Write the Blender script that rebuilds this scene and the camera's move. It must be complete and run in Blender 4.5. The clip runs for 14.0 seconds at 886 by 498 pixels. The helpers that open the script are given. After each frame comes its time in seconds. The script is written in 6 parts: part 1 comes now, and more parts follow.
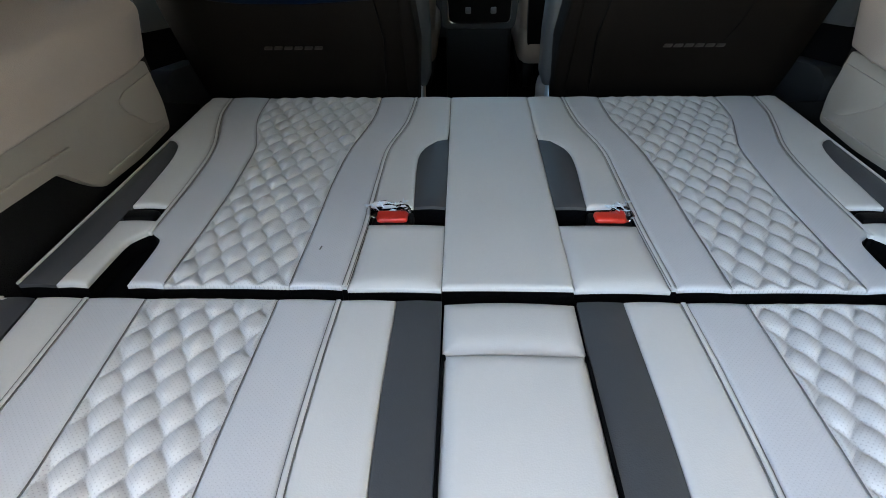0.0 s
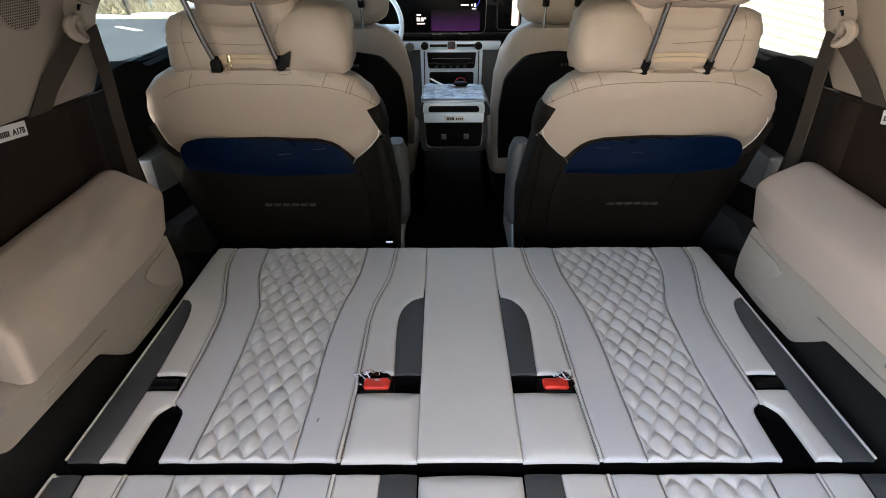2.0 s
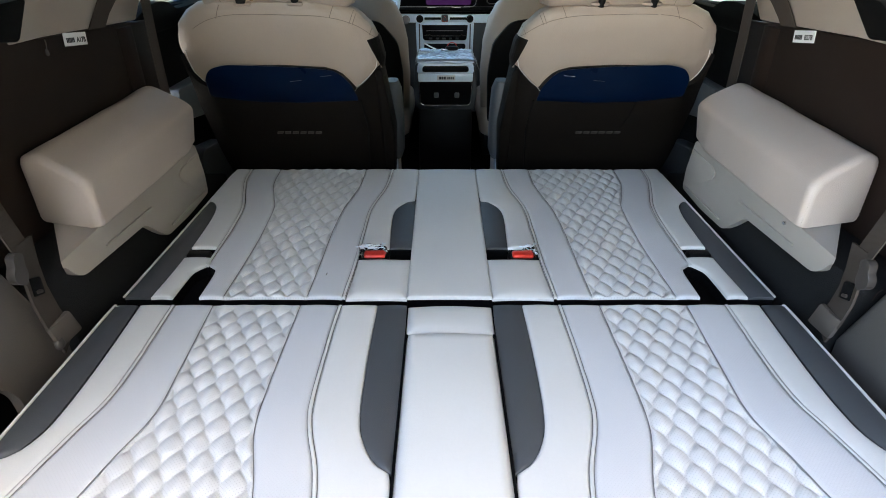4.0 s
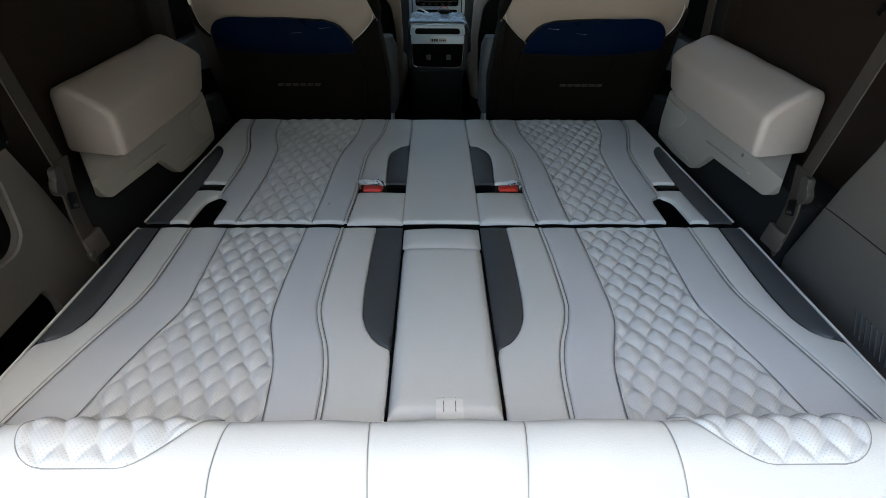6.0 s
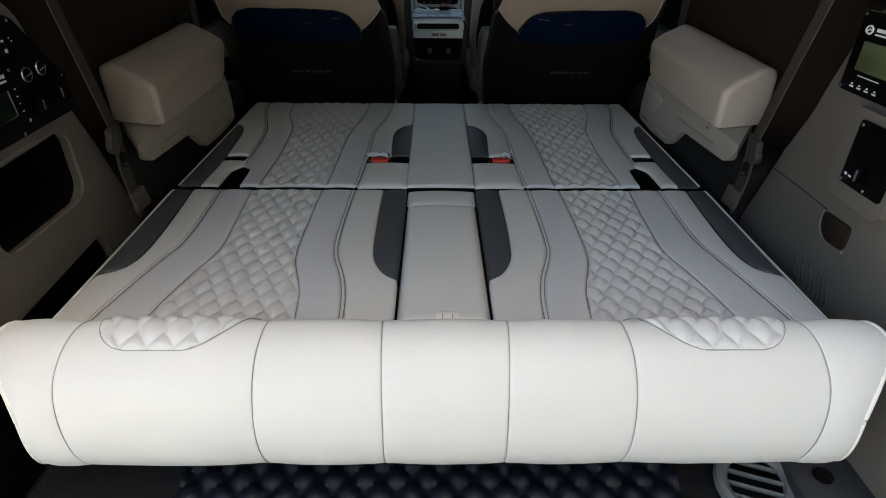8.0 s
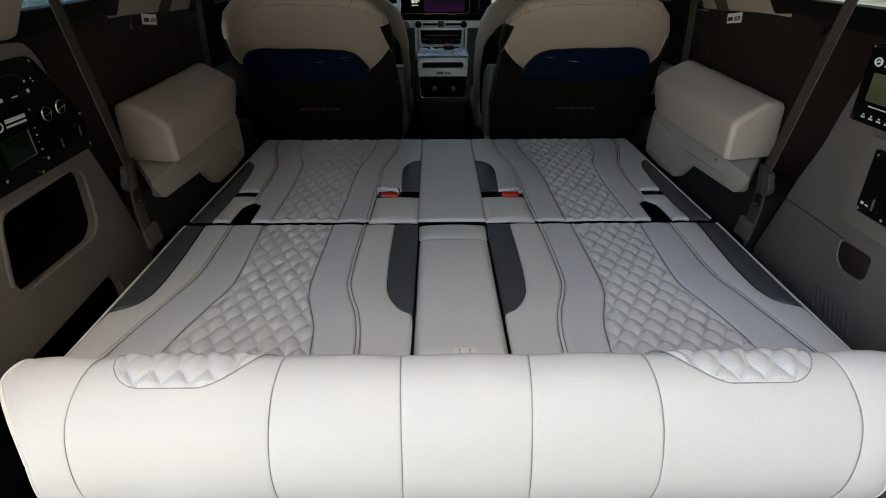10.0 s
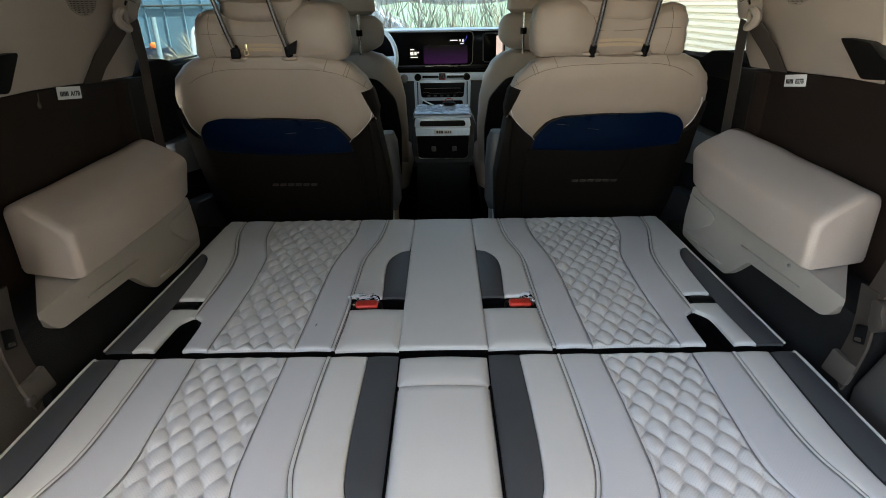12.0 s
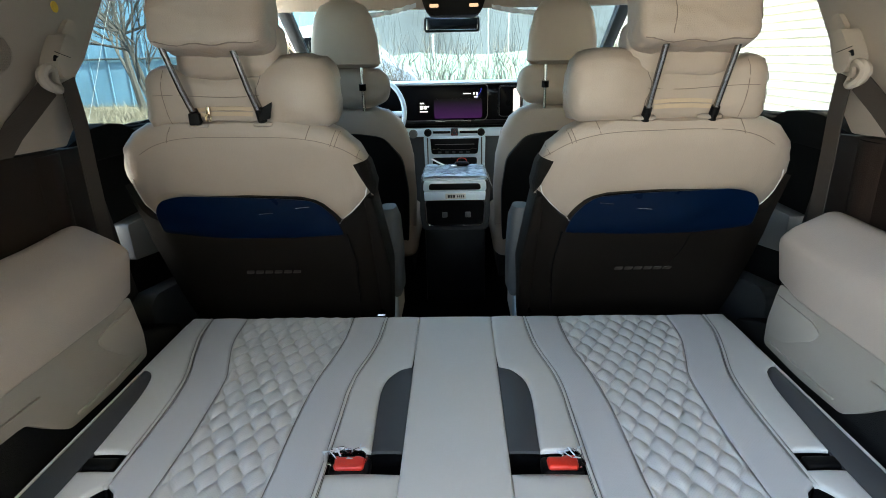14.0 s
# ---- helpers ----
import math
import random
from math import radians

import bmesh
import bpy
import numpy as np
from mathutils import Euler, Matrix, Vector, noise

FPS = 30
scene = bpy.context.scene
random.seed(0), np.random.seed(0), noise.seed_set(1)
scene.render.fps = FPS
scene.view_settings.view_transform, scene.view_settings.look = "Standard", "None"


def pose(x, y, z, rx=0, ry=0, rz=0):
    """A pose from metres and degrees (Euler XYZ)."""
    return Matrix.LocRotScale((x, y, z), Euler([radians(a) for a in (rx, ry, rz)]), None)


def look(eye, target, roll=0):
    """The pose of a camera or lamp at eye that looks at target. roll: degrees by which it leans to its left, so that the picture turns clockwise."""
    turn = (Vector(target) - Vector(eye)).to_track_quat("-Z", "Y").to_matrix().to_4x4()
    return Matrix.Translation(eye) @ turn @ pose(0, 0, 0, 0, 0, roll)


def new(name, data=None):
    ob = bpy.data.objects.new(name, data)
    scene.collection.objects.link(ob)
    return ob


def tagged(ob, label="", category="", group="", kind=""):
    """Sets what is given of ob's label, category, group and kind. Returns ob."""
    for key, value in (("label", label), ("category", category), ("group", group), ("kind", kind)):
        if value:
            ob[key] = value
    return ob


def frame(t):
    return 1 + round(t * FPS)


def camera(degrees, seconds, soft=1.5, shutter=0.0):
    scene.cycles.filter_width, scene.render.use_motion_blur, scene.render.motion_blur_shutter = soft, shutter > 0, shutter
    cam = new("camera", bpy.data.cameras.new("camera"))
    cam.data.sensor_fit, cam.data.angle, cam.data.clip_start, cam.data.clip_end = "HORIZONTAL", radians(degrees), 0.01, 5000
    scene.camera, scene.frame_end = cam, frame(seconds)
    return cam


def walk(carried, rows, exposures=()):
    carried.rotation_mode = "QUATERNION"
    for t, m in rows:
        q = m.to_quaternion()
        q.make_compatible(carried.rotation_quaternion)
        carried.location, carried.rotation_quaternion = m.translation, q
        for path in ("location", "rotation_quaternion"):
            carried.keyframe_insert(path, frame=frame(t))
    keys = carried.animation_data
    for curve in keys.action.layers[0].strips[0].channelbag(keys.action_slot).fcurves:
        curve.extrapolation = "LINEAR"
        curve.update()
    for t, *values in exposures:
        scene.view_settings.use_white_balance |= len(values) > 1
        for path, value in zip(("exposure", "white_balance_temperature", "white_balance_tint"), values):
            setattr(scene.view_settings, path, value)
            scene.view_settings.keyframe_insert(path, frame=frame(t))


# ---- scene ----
from mathutils.bvhtree import BVHTree
cam = camera(75.7, 14.0, soft=0.9)
# metres of the path, eye height above the mattress, tilt, lean and turn of the first view
METRES, EYE, TILT, LEAN, TURN = 1.68, 0.42, -34.5, 0.9, 1.85
ROWS = [
    (0.0, 0.0, 0.0, 0.0, 0.0, 0.0, -0.0),
    (0.5, 0.0128, -0.0548, 0.0278, -0.5, 1.41, 0.29),
    (1.0, 0.0106, -0.0974, 0.0802, -1.04, 2.94, 0.5),
    (1.5, 0.009, -0.1029, 0.1051, -1.49, 4.48, 0.52),
    (2.0, 0.0069, -0.1133, 0.1094, -1.8, 5.52, 0.48),
    (2.5, 0.0047, -0.1232, 0.0971, -2.0, 5.96, 0.34),
    (3.0, 0.0096, -0.1659, 0.0402, -2.04, 6.07, 0.3),
    (5.5, 0.0163, -0.2595, -0.0799, -2.58, 4.06, 0.42),
    (6.0, 0.0127, -0.284, -0.1035, -2.88, 3.6, 0.39),
    (6.5, 0.003, -0.3199, -0.1249, -3.03, 3.3, 0.29),
    (7.0, 0.0124, -0.3469, -0.1454, -3.01, 3.18, 0.19),
    (9.5, -0.0, -0.3751, -0.1743, -2.58, 6.52, 0.52),
    (10.0, -0.0042, -0.3658, -0.1681, -2.65, 7.44, 0.76),
    (10.5, -0.0129, -0.3438, -0.1551, -2.71, 8.3, 1.06),
    (11.0, -0.0173, -0.3099, -0.1294, -2.53, 9.33, 1.19),
    (11.5, -0.0006, -0.2595, -0.0887, -2.07, 10.36, 1.01),
    (12.0, 0.0278, -0.2026, -0.0429, -1.62, 11.27, 1.01),
    (12.5, 0.0325, -0.1496, -0.0021, -1.52, 12.29, 1.11),
    (13.0, 0.0226, -0.0927, 0.0383, -1.21, 13.46, 0.99),
    (13.5, 0.0242, -0.064, 0.0568, -0.79, 14.57, 0.79),
    (14.0, 0.0341, -0.0397, 0.0725, -0.49, 15.7, 0.59),
]
EXPOSURE = [(0.0, 3.93, 7400, 5), (0.5, 3.72, 7600, 7), (1.0, 3.86, 8100, 11), (1.5, 4.02, 8300, 12), (2.0, 4.2, 8500, 15), (3.0, 4.32, 7900, 12), (5.5, 3.3, 7300, 3), (7.0, 2.5, 8000, 4), (9.5, 2.42, 8400, 7), (11.0, 2.78, 8400, 7), (11.5, 3.0, 8100, 4), (12.5, 3.75, 8600, 11), (13.2, 3.86, 8000, 7), (14.0, 4.2, 7600, 4)]
walk(cam, [(t, pose(-0.053, 0, EYE, TILT, LEAN, TURN) @ pose(METRES * x, METRES * y, METRES * z, 90 + pitch, roll, yaw)) for t, x, y, z, yaw, pitch, roll in ROWS], EXPOSURE)

# ---- world, sun, light ----
SUN = Vector((0.52, -0.25, 0.78)).normalized()
world = bpy.data.worlds.new("sky")
scene.world = world
world.use_nodes = True
wn = world.node_tree.nodes
sky = wn.new("ShaderNodeTexSky")
sky.sky_type, sky.sun_disc = "NISHITA", False
sky.sun_elevation, sky.sun_rotation = math.asin(SUN.z), math.atan2(SUN.x, SUN.y)
sky.air_density, sky.dust_density, sky.ozone_density = 1.0, 3.0, 1.0
world.node_tree.links.new(sky.outputs[0], wn["Background"].inputs[0])
wn["Background"].inputs[1].default_value = 0.15
sun = new("sun", bpy.data.lights.new("sun", "SUN"))
sun.data.energy, sun.data.angle, sun.data.color = 4.5, radians(0.6), (1.0, 0.95, 0.86)
sun.matrix_world = look((0, 0, 10), Vector((0, 0, 10)) - SUN)


# ---- materials ----
def material(name, colour, rough=0.5, grain=0.0, size=400.0, stain=0.08, patch=6.0, metal=0.0, dots=0.0, coat=0.0, spec=0.5, weave=0.0, random_tint=0.0):
    m = bpy.data.materials.new(name)
    m.use_nodes = True
    n, link = m.node_tree.nodes, m.node_tree.links.new
    b = n["Principled BSDF"]
    b.inputs["Roughness"].default_value, b.inputs["Metallic"].default_value = rough, metal
    b.inputs["Coat Weight"].default_value = coat
    b.inputs["Specular IOR Level"].default_value = spec
    co = n.new("ShaderNodeTexCoord")
    big = n.new("ShaderNodeTexNoise")
    big.inputs["Scale"].default_value, big.inputs["Detail"].default_value = patch, 6.0
    link(co.outputs["Object"], big.inputs["Vector"])
    fine = n.new("ShaderNodeTexNoise")
    fine.inputs["Scale"].default_value, fine.inputs["Detail"].default_value = size * 0.35, 3.0
    link(co.outputs["Object"], fine.inputs["Vector"])
    add = n.new("ShaderNodeMath")
    add.operation = "MULTIPLY_ADD"
    add.inputs[1].default_value = 0.35
    link(fine.outputs["Fac"], add.inputs[0])
    link(big.outputs["Fac"], add.inputs[2])
    span = n.new("ShaderNodeMapRange")
    span.inputs["From Min"].default_value, span.inputs["From Max"].default_value = 0.35, 1.0
    span.inputs["To Min"].default_value, span.inputs["To Max"].default_value = 1 - stain, 1 + stain
    link(add.outputs[0], span.inputs["Value"])
    value = span.outputs[0]
    if random_tint:
        info = n.new("ShaderNodeObjectInfo")
        shift = n.new("ShaderNodeMath")
        shift.operation = "MULTIPLY_ADD"
        shift.inputs[1].default_value = random_tint
        link(info.outputs["Random"], shift.inputs[0])
        link(value, shift.inputs[2])
        value = shift.outputs[0]
    mul = n.new("ShaderNodeVectorMath")
    mul.operation = "SCALE"
    mul.inputs[0].default_value = colour
    link(value, mul.inputs["Scale"])
    shade = mul.outputs[0]
    height = None
    if grain:
        vor = n.new("ShaderNodeTexVoronoi")
        vor.inputs["Scale"].default_value = size
        link(co.outputs["Object"], vor.inputs["Vector"])
        height = vor.outputs["Distance"]
        bump = n.new("ShaderNodeBump")
        bump.inputs["Strength"].default_value, bump.inputs["Distance"].default_value = grain, 0.0012
        link(height, bump.inputs["Height"])
        link(bump.outputs[0], b.inputs["Normal"])
    if dots:
        # rows of punched holes, 3.6 mm apart
        pin = n.new("ShaderNodeTexVoronoi")
        pin.inputs["Scale"].default_value, pin.inputs["Randomness"].default_value = 1 / 0.0036, 0.0
        pin.voronoi_dimensions = "2D"
        turn = n.new("ShaderNodeMapping")
        turn.inputs["Rotation"].default_value = (0, 0, radians(45))
        link(co.outputs["Object"], turn.inputs["Vector"])
        link(turn.outputs[0], pin.inputs["Vector"])
        hole = n.new("ShaderNodeMath")
        hole.operation = "LESS_THAN"
        hole.inputs[1].default_value = 0.16
        link(pin.outputs["Distance"], hole.inputs[0])
        dark = n.new("ShaderNodeMix")
        dark.data_type = "RGBA"
        dark.inputs["B"].default_value = (*[c * (1 - dots) for c in colour], 1)
        link(hole.outputs[0], dark.inputs["Factor"])
        link(shade, dark.inputs["A"])
        shade = dark.outputs["Result"]
    if weave:
        wave = n.new("ShaderNodeTexWave")
        wave.inputs["Scale"].default_value, wave.inputs["Distortion"].default_value = weave, 0.4
        wave.bands_direction = "Z"
        link(co.outputs["Object"], wave.inputs["Vector"])
        bump = n.new("ShaderNodeBump")
        bump.inputs["Strength"].default_value, bump.inputs["Distance"].default_value = 0.5, 0.001
        link(wave.outputs["Fac"], bump.inputs["Height"])
        link(bump.outputs[0], b.inputs["Normal"])
    link(shade, b.inputs["Base Color"])
    rv = n.new("ShaderNodeMapRange")
    rv.inputs["To Min"].default_value, rv.inputs["To Max"].default_value = max(rough - 0.07, 0.02), min(rough + 0.07, 1)
    link(big.outputs["Fac"], rv.inputs["Value"])
    link(rv.outputs[0], b.inputs["Roughness"])
    return m


def glow(name, colour, strength):
    m = bpy.data.materials.new(name)
    m.use_nodes = True
    b = m.node_tree.nodes["Principled BSDF"]
    b.inputs["Base Color"].default_value = (0.01, 0.01, 0.01, 1)
    b.inputs["Emission Color"].default_value, b.inputs["Emission Strength"].default_value = (*colour, 1), strength
    b.inputs["Roughness"].default_value, b.inputs["Specular IOR Level"].default_value = 0.3, 0.05
    return m


def glass(name, colour, rough=0.0):
    m = bpy.data.materials.new(name)
    m.use_nodes = True
    b = m.node_tree.nodes["Principled BSDF"]
    b.inputs["Base Color"].default_value = (*colour, 1)
    b.inputs["Transmission Weight"].default_value, b.inputs["Roughness"].default_value, b.inputs["IOR"].default_value = 1, rough, 1.02
    return m


CREAM = material("cream_leather", (0.575, 0.570, 0.558), 0.46, 0.12, 620, 0.04)
STRIP = material("pale_grey_perforated_leather", (0.535, 0.54, 0.56), 0.50, 0.12, 620, 0.04, dots=0.12)
QUILT = material("quilted_perforated_leather", (0.562, 0.560, 0.562), 0.48, 0.12, 620, 0.04, dots=0.26)
SLATE = material("dark_grey_leather", (0.056, 0.060, 0.066), 0.50, 0.15, 620, 0.10)
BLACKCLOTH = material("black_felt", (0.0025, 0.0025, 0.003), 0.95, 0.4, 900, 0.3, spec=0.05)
CORD = material("cream_piping", (0.68, 0.66, 0.63), 0.5, 0.15, 900, 0.05)
STITCH = material("grey_quilt_thread", (0.46, 0.46, 0.465), 0.7, 0.2, 900, 0.05)
THREAD = material("grey_thread", (0.16, 0.155, 0.15), 0.8, 0.2, 900, 0.1)
PALETHREAD = material("pale_grey_thread", (0.27, 0.265, 0.26), 0.8, 0.2, 900, 0.1)
BEIGE = material("beige_seat_leather", (0.38, 0.305, 0.252), 0.45, 0.25, 560, 0.05)
PALEBEIGE = material("pale_beige_leather", (0.475, 0.398, 0.350), 0.46, 0.25, 560, 0.05)
LINE = material("brown_seam_thread", (0.20, 0.155, 0.13), 0.8, 0.2, 900, 0.1)
BEIGETRIM = material("beige_moulded_trim", (0.38, 0.318, 0.268), 0.62, 0.35, 800, 0.04)
HEADLINER = material("grey_beige_headliner", (0.21, 0.185, 0.16), 0.9, 0.5, 900, 0.06)
ARCHTRIM = material("pale_moulded_trim", (0.385, 0.345, 0.305), 0.55, 0.3, 800, 0.05)
GRILLE = material("perforated_beige_trim", (0.33, 0.28, 0.235), 0.7, 0.9, 330, 0.1, dots=0.85)
BROWN = material("brown_plastic_trim", (0.0175, 0.0105, 0.0082), 0.55, 0.35, 900, 0.12, spec=0.18)
GREYTRIM = material("warm_grey_cargo_trim", (0.118, 0.105, 0.095), 0.55, 0.4, 900, 0.08)
CARPET = material("dark_grey_carpet", (0.014, 0.0138, 0.0145), 0.95, 0.9, 700, 0.2, spec=0.15)
BLACK = material("black_plastic", (0.0028, 0.0028, 0.0033), 0.5, 0.25, 900, 0.15, spec=0.14)
SHELL = material("dark_brown_seat_shell", (0.0070, 0.0052, 0.0042), 0.58, 0.35, 900, 0.15, spec=0.14)
FILM = material("blue_protective_film", (0.0005, 0.0062, 0.024), 0.3, 0.0, 300, 0.2, 18, coat=0.04, spec=0.15)
STRAP = material("brown_belt_webbing", (0.054, 0.041, 0.033), 0.8, 0.0, 300, 0.1, weave=260)
CHROME = material("brushed_metal", (0.62, 0.62, 0.63), 0.22, 0.0, 300, 0.05, metal=1.0)
GREYVENT = material("grey_vent_plastic", (0.10, 0.105, 0.11), 0.5, 0.2, 700, 0.08)
POST = material("dark_chrome", (0.34, 0.33, 0.32), 0.25, 0.0, 300, 0.05, metal=1.0)
GUN = material("dark_metal", (0.20, 0.20, 0.20), 0.3, 0.0, 300, 0.05, metal=1.0)
# blue light from the windscreen is put into this bright bluish colour
SILVER = material("silver_console_trim", (0.76, 0.87, 0.95), 0.32, 0.0, 300, 0.06, coat=0.7)
BRASS = material("brass_zip_metal", (0.75, 0.60, 0.40), 0.25, 0.0, 300, 0.05, metal=1.0)
CONSOLE = material("dark_console_plastic", (0.024, 0.026, 0.029), 0.5, 0.3, 900, 0.1)
RED = material("red_button_plastic", (0.75, 0.035, 0.02), 0.35, 0.1, 600, 0.05)
WHITE = material("white_paper", (0.80, 0.80, 0.80), 0.7, 0.1, 500, 0.03)
INK = material("printed_ink", (0.03, 0.03, 0.035), 0.7)
CRINKLE = material("milky_plastic_sheet", (0.62, 0.70, 0.76), 0.18, 0.0, 300, 0.1, 30, coat=0.5)
TAN = material("tan_zip_tape", (0.48, 0.36, 0.25), 0.6, 0.3, 700, 0.08)
WRAP = glass("clear_plastic_wrap", (0.95, 0.97, 1.0), 0.06)
WRAP.node_tree.nodes["Principled BSDF"].inputs["IOR"].default_value = 1.16
PANE = glass("window_glass", (0.90, 0.95, 0.93))
PRIVACY = glass("tinted_window_glass", (0.16, 0.225, 0.26))
# this tint stands in for a less bright view outside
SCREENGLASS = glass("view_darkening_windscreen", (0.24, 0.325, 0.37))
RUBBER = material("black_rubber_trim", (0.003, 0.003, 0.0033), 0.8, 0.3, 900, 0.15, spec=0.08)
SLEEVE = material("grey_brown_belt_sleeve", (0.090, 0.075, 0.065), 0.5, 0.3, 900, 0.1)
BELTPLASTIC = material("brown_belt_plastic", (0.040, 0.033, 0.029), 0.42, 0.2, 900, 0.1)
SCREEN = material("glossy_black_screen", (0.0025, 0.0025, 0.0032), 0.3, spec=0.06)
LCD = material("green_lcd", (0.075, 0.09, 0.042), 0.3, coat=0.5)
MATBLACK = material("navy_quilted_mat", (0.005, 0.008, 0.016), 0.4, 0.4, 500, 0.2)


# ---- building blocks ----
def part(name, bm, mat, parent=None, label="", smooth=True, sharp=40, under=None):
    me = bpy.data.meshes.new(name)
    bmesh.ops.recalc_face_normals(bm, faces=bm.faces)
    if smooth:
        for f in bm.faces:
            f.smooth = True
        for e in bm.edges:
            if len(e.link_faces) == 2 and e.calc_face_angle(0) > radians(sharp):
                e.smooth = False
    bm.to_mesh(me)
    bm.free()
    me.materials.append(mat)
    if under:
        me.materials.append(under)
    ob = new(name, me)
    if parent:
        ob.parent = parent
    if label:
        tagged(ob, label)
    return ob


def thing(name, label, category, group="", kind="", at=(0, 0, 0)):
    ob = new(name)
    ob.empty_display_size = 0.05
    ob.location = at
    return tagged(ob, label, category, group, kind)


def setting(name, bm, mat, label="", category="", smooth=True):
    return tagged(part(name, bm, mat, None, "", smooth), label, category, "", "structure")


def rbox(lo, hi, r=0.005, seg=2, m=None):
    bm = bmesh.new()
    lo, hi = Vector(lo), Vector(hi)
    bmesh.ops.create_cube(bm, size=1)
    size = hi - lo
    for v in bm.verts:
        v.co = Vector([(lo[i] + hi[i]) / 2 + v.co[i] * size[i] for i in range(3)])
    if r:
        bmesh.ops.bevel(bm, geom=bm.edges[:], offset=min(r, min(abs(c) for c in size) * 0.49), segments=seg, affect="EDGES", profile=0.5)
    if m:
        bmesh.ops.transform(bm, matrix=m, verts=bm.verts)
    return bm


def prism(pts, a, b, axis="x", r=0.004, seg=2, shear=None):
    """A polygon pushed from a to b along an axis, edges rounded. pts in the other two axes, in order."""
    bm = bmesh.new()
    put = {"x": lambda u, v, w: (w, u, v), "y": lambda u, v, w: (u, w, v), "z": lambda u, v, w: (u, v, w)}[axis]
    low = [bm.verts.new(put(u, v, a)) for u, v in pts]
    high = [bm.verts.new(put(u, v, b)) for u, v in pts]
    k = len(pts)
    bm.faces.new(low)
    bm.faces.new(high)
    for i in range(k):
        bm.faces.new((low[i], low[(i + 1) % k], high[(i + 1) % k], high[i]))
    bmesh.ops.recalc_face_normals(bm, faces=bm.faces)
    if r:
        bmesh.ops.bevel(bm, geom=bm.edges[:], offset=r, segments=seg, affect="EDGES", profile=0.5, clamp_overlap=True)
    if shear:
        for v in bm.verts:
            v.co = Vector(shear(*v.co))
    return bm


def rounded(pts, r, n=5):
    """A polygon with its corners rounded by r (one number, or one for each corner)."""
    out, k = [], len(pts)
    for i in range(k):
        p, a, b = Vector(pts[i]), Vector(pts[i - 1]), Vector(pts[(i + 1) % k])
        rr = r[i] if isinstance(r, (list, tuple)) else r
        rr = min(rr, (a - p).length * 0.48, (b - p).length * 0.48)
        s, e = p + (a - p).normalized() * rr, p + (b - p).normalized() * rr
        for j in range(n + 1):
            t = j / n
            out.append(tuple((1 - t) ** 2 * s + 2 * t * (1 - t) * p + t * t * e))
    return out


def smooth_path(pts, n=8):
    pts = [Vector(p) for p in pts]
    out = []
    for i in range(len(pts) - 1):
        p0, p1, p2, p3 = pts[max(i - 1, 0)], pts[i], pts[i + 1], pts[min(i + 2, len(pts) - 1)]
        for j in range(n):
            t = j / n
            out.append(0.5 * (2 * p1 + (p2 - p0) * t + (2 * p0 - 5 * p1 + 4 * p2 - p3) * t * t + (3 * p1 - p0 - 3 * p2 + p3) * t ** 3))
    return out + [pts[-1]]


def tube(pts, r, sides=8, bm=None, closed=False, flat=1.0):
    """A round cord along points; r one number or one for each point."""
    bm = bm or bmesh.new()
    pts = [Vector(p) for p in pts]
    k, rings = len(pts), []
    up = Vector((0, 0, 1))
    for i, p in enumerate(pts):
        a = pts[i - 1] if (i or closed) else p
        b = pts[(i + 1) % k] if (i < k - 1 or closed) else p
        d = (b - a).normalized()
        if abs(d.dot(up)) > 0.95:
            up = Vector((1, 0, 0)) if abs(d.x) < 0.9 else Vector((0, 1, 0))
        s = d.cross(up).normalized()
        w = s.cross(d).normalized()
        rr = r[i] if isinstance(r, (list, tuple)) else r
        rings.append([bm.verts.new(p + rr * (math.cos(q) * s + flat * math.sin(q) * w)) for q in (2 * math.pi * j / sides for j in range(sides))])
    for i in range(k if closed else k - 1):
        a, b = rings[i], rings[(i + 1) % k]
        for j in range(sides):
            bm.faces.new((a[j], a[(j + 1) % sides], b[(j + 1) % sides], b[j]))
    if not closed:
        bm.faces.new(rings[0])
        bm.faces.new(rings[-1])
    return bm


def ribbon(pts, width, thick, across):
    """A flat strap along points; across: its width direction at each point or one for all."""
    bm = bmesh.new()
    pts = [Vector(p) for p in pts]
    rings = []
    for i, p in enumerate(pts):
        d = (pts[min(i + 1, len(pts) - 1)] - pts[max(i - 1, 0)]).normalized()
        s = Vector(across[i] if isinstance(across[0], (list, tuple, Vector)) else across)
        s = (s - d * s.dot(d)).normalized() * width / 2
        w = s.cross(d).normalized() * thick / 2
        rings.append([bm.verts.new(p + q) for q in (-s - w, s - w, s + w, -s + w)])
    for a, b in zip(rings, rings[1:]):
        for j in range(4):
            bm.faces.new((a[j], a[(j + 1) % 4], b[(j + 1) % 4], b[j]))
    bm.faces.new(rings[0])
    bm.faces.new(rings[-1])
    return bm


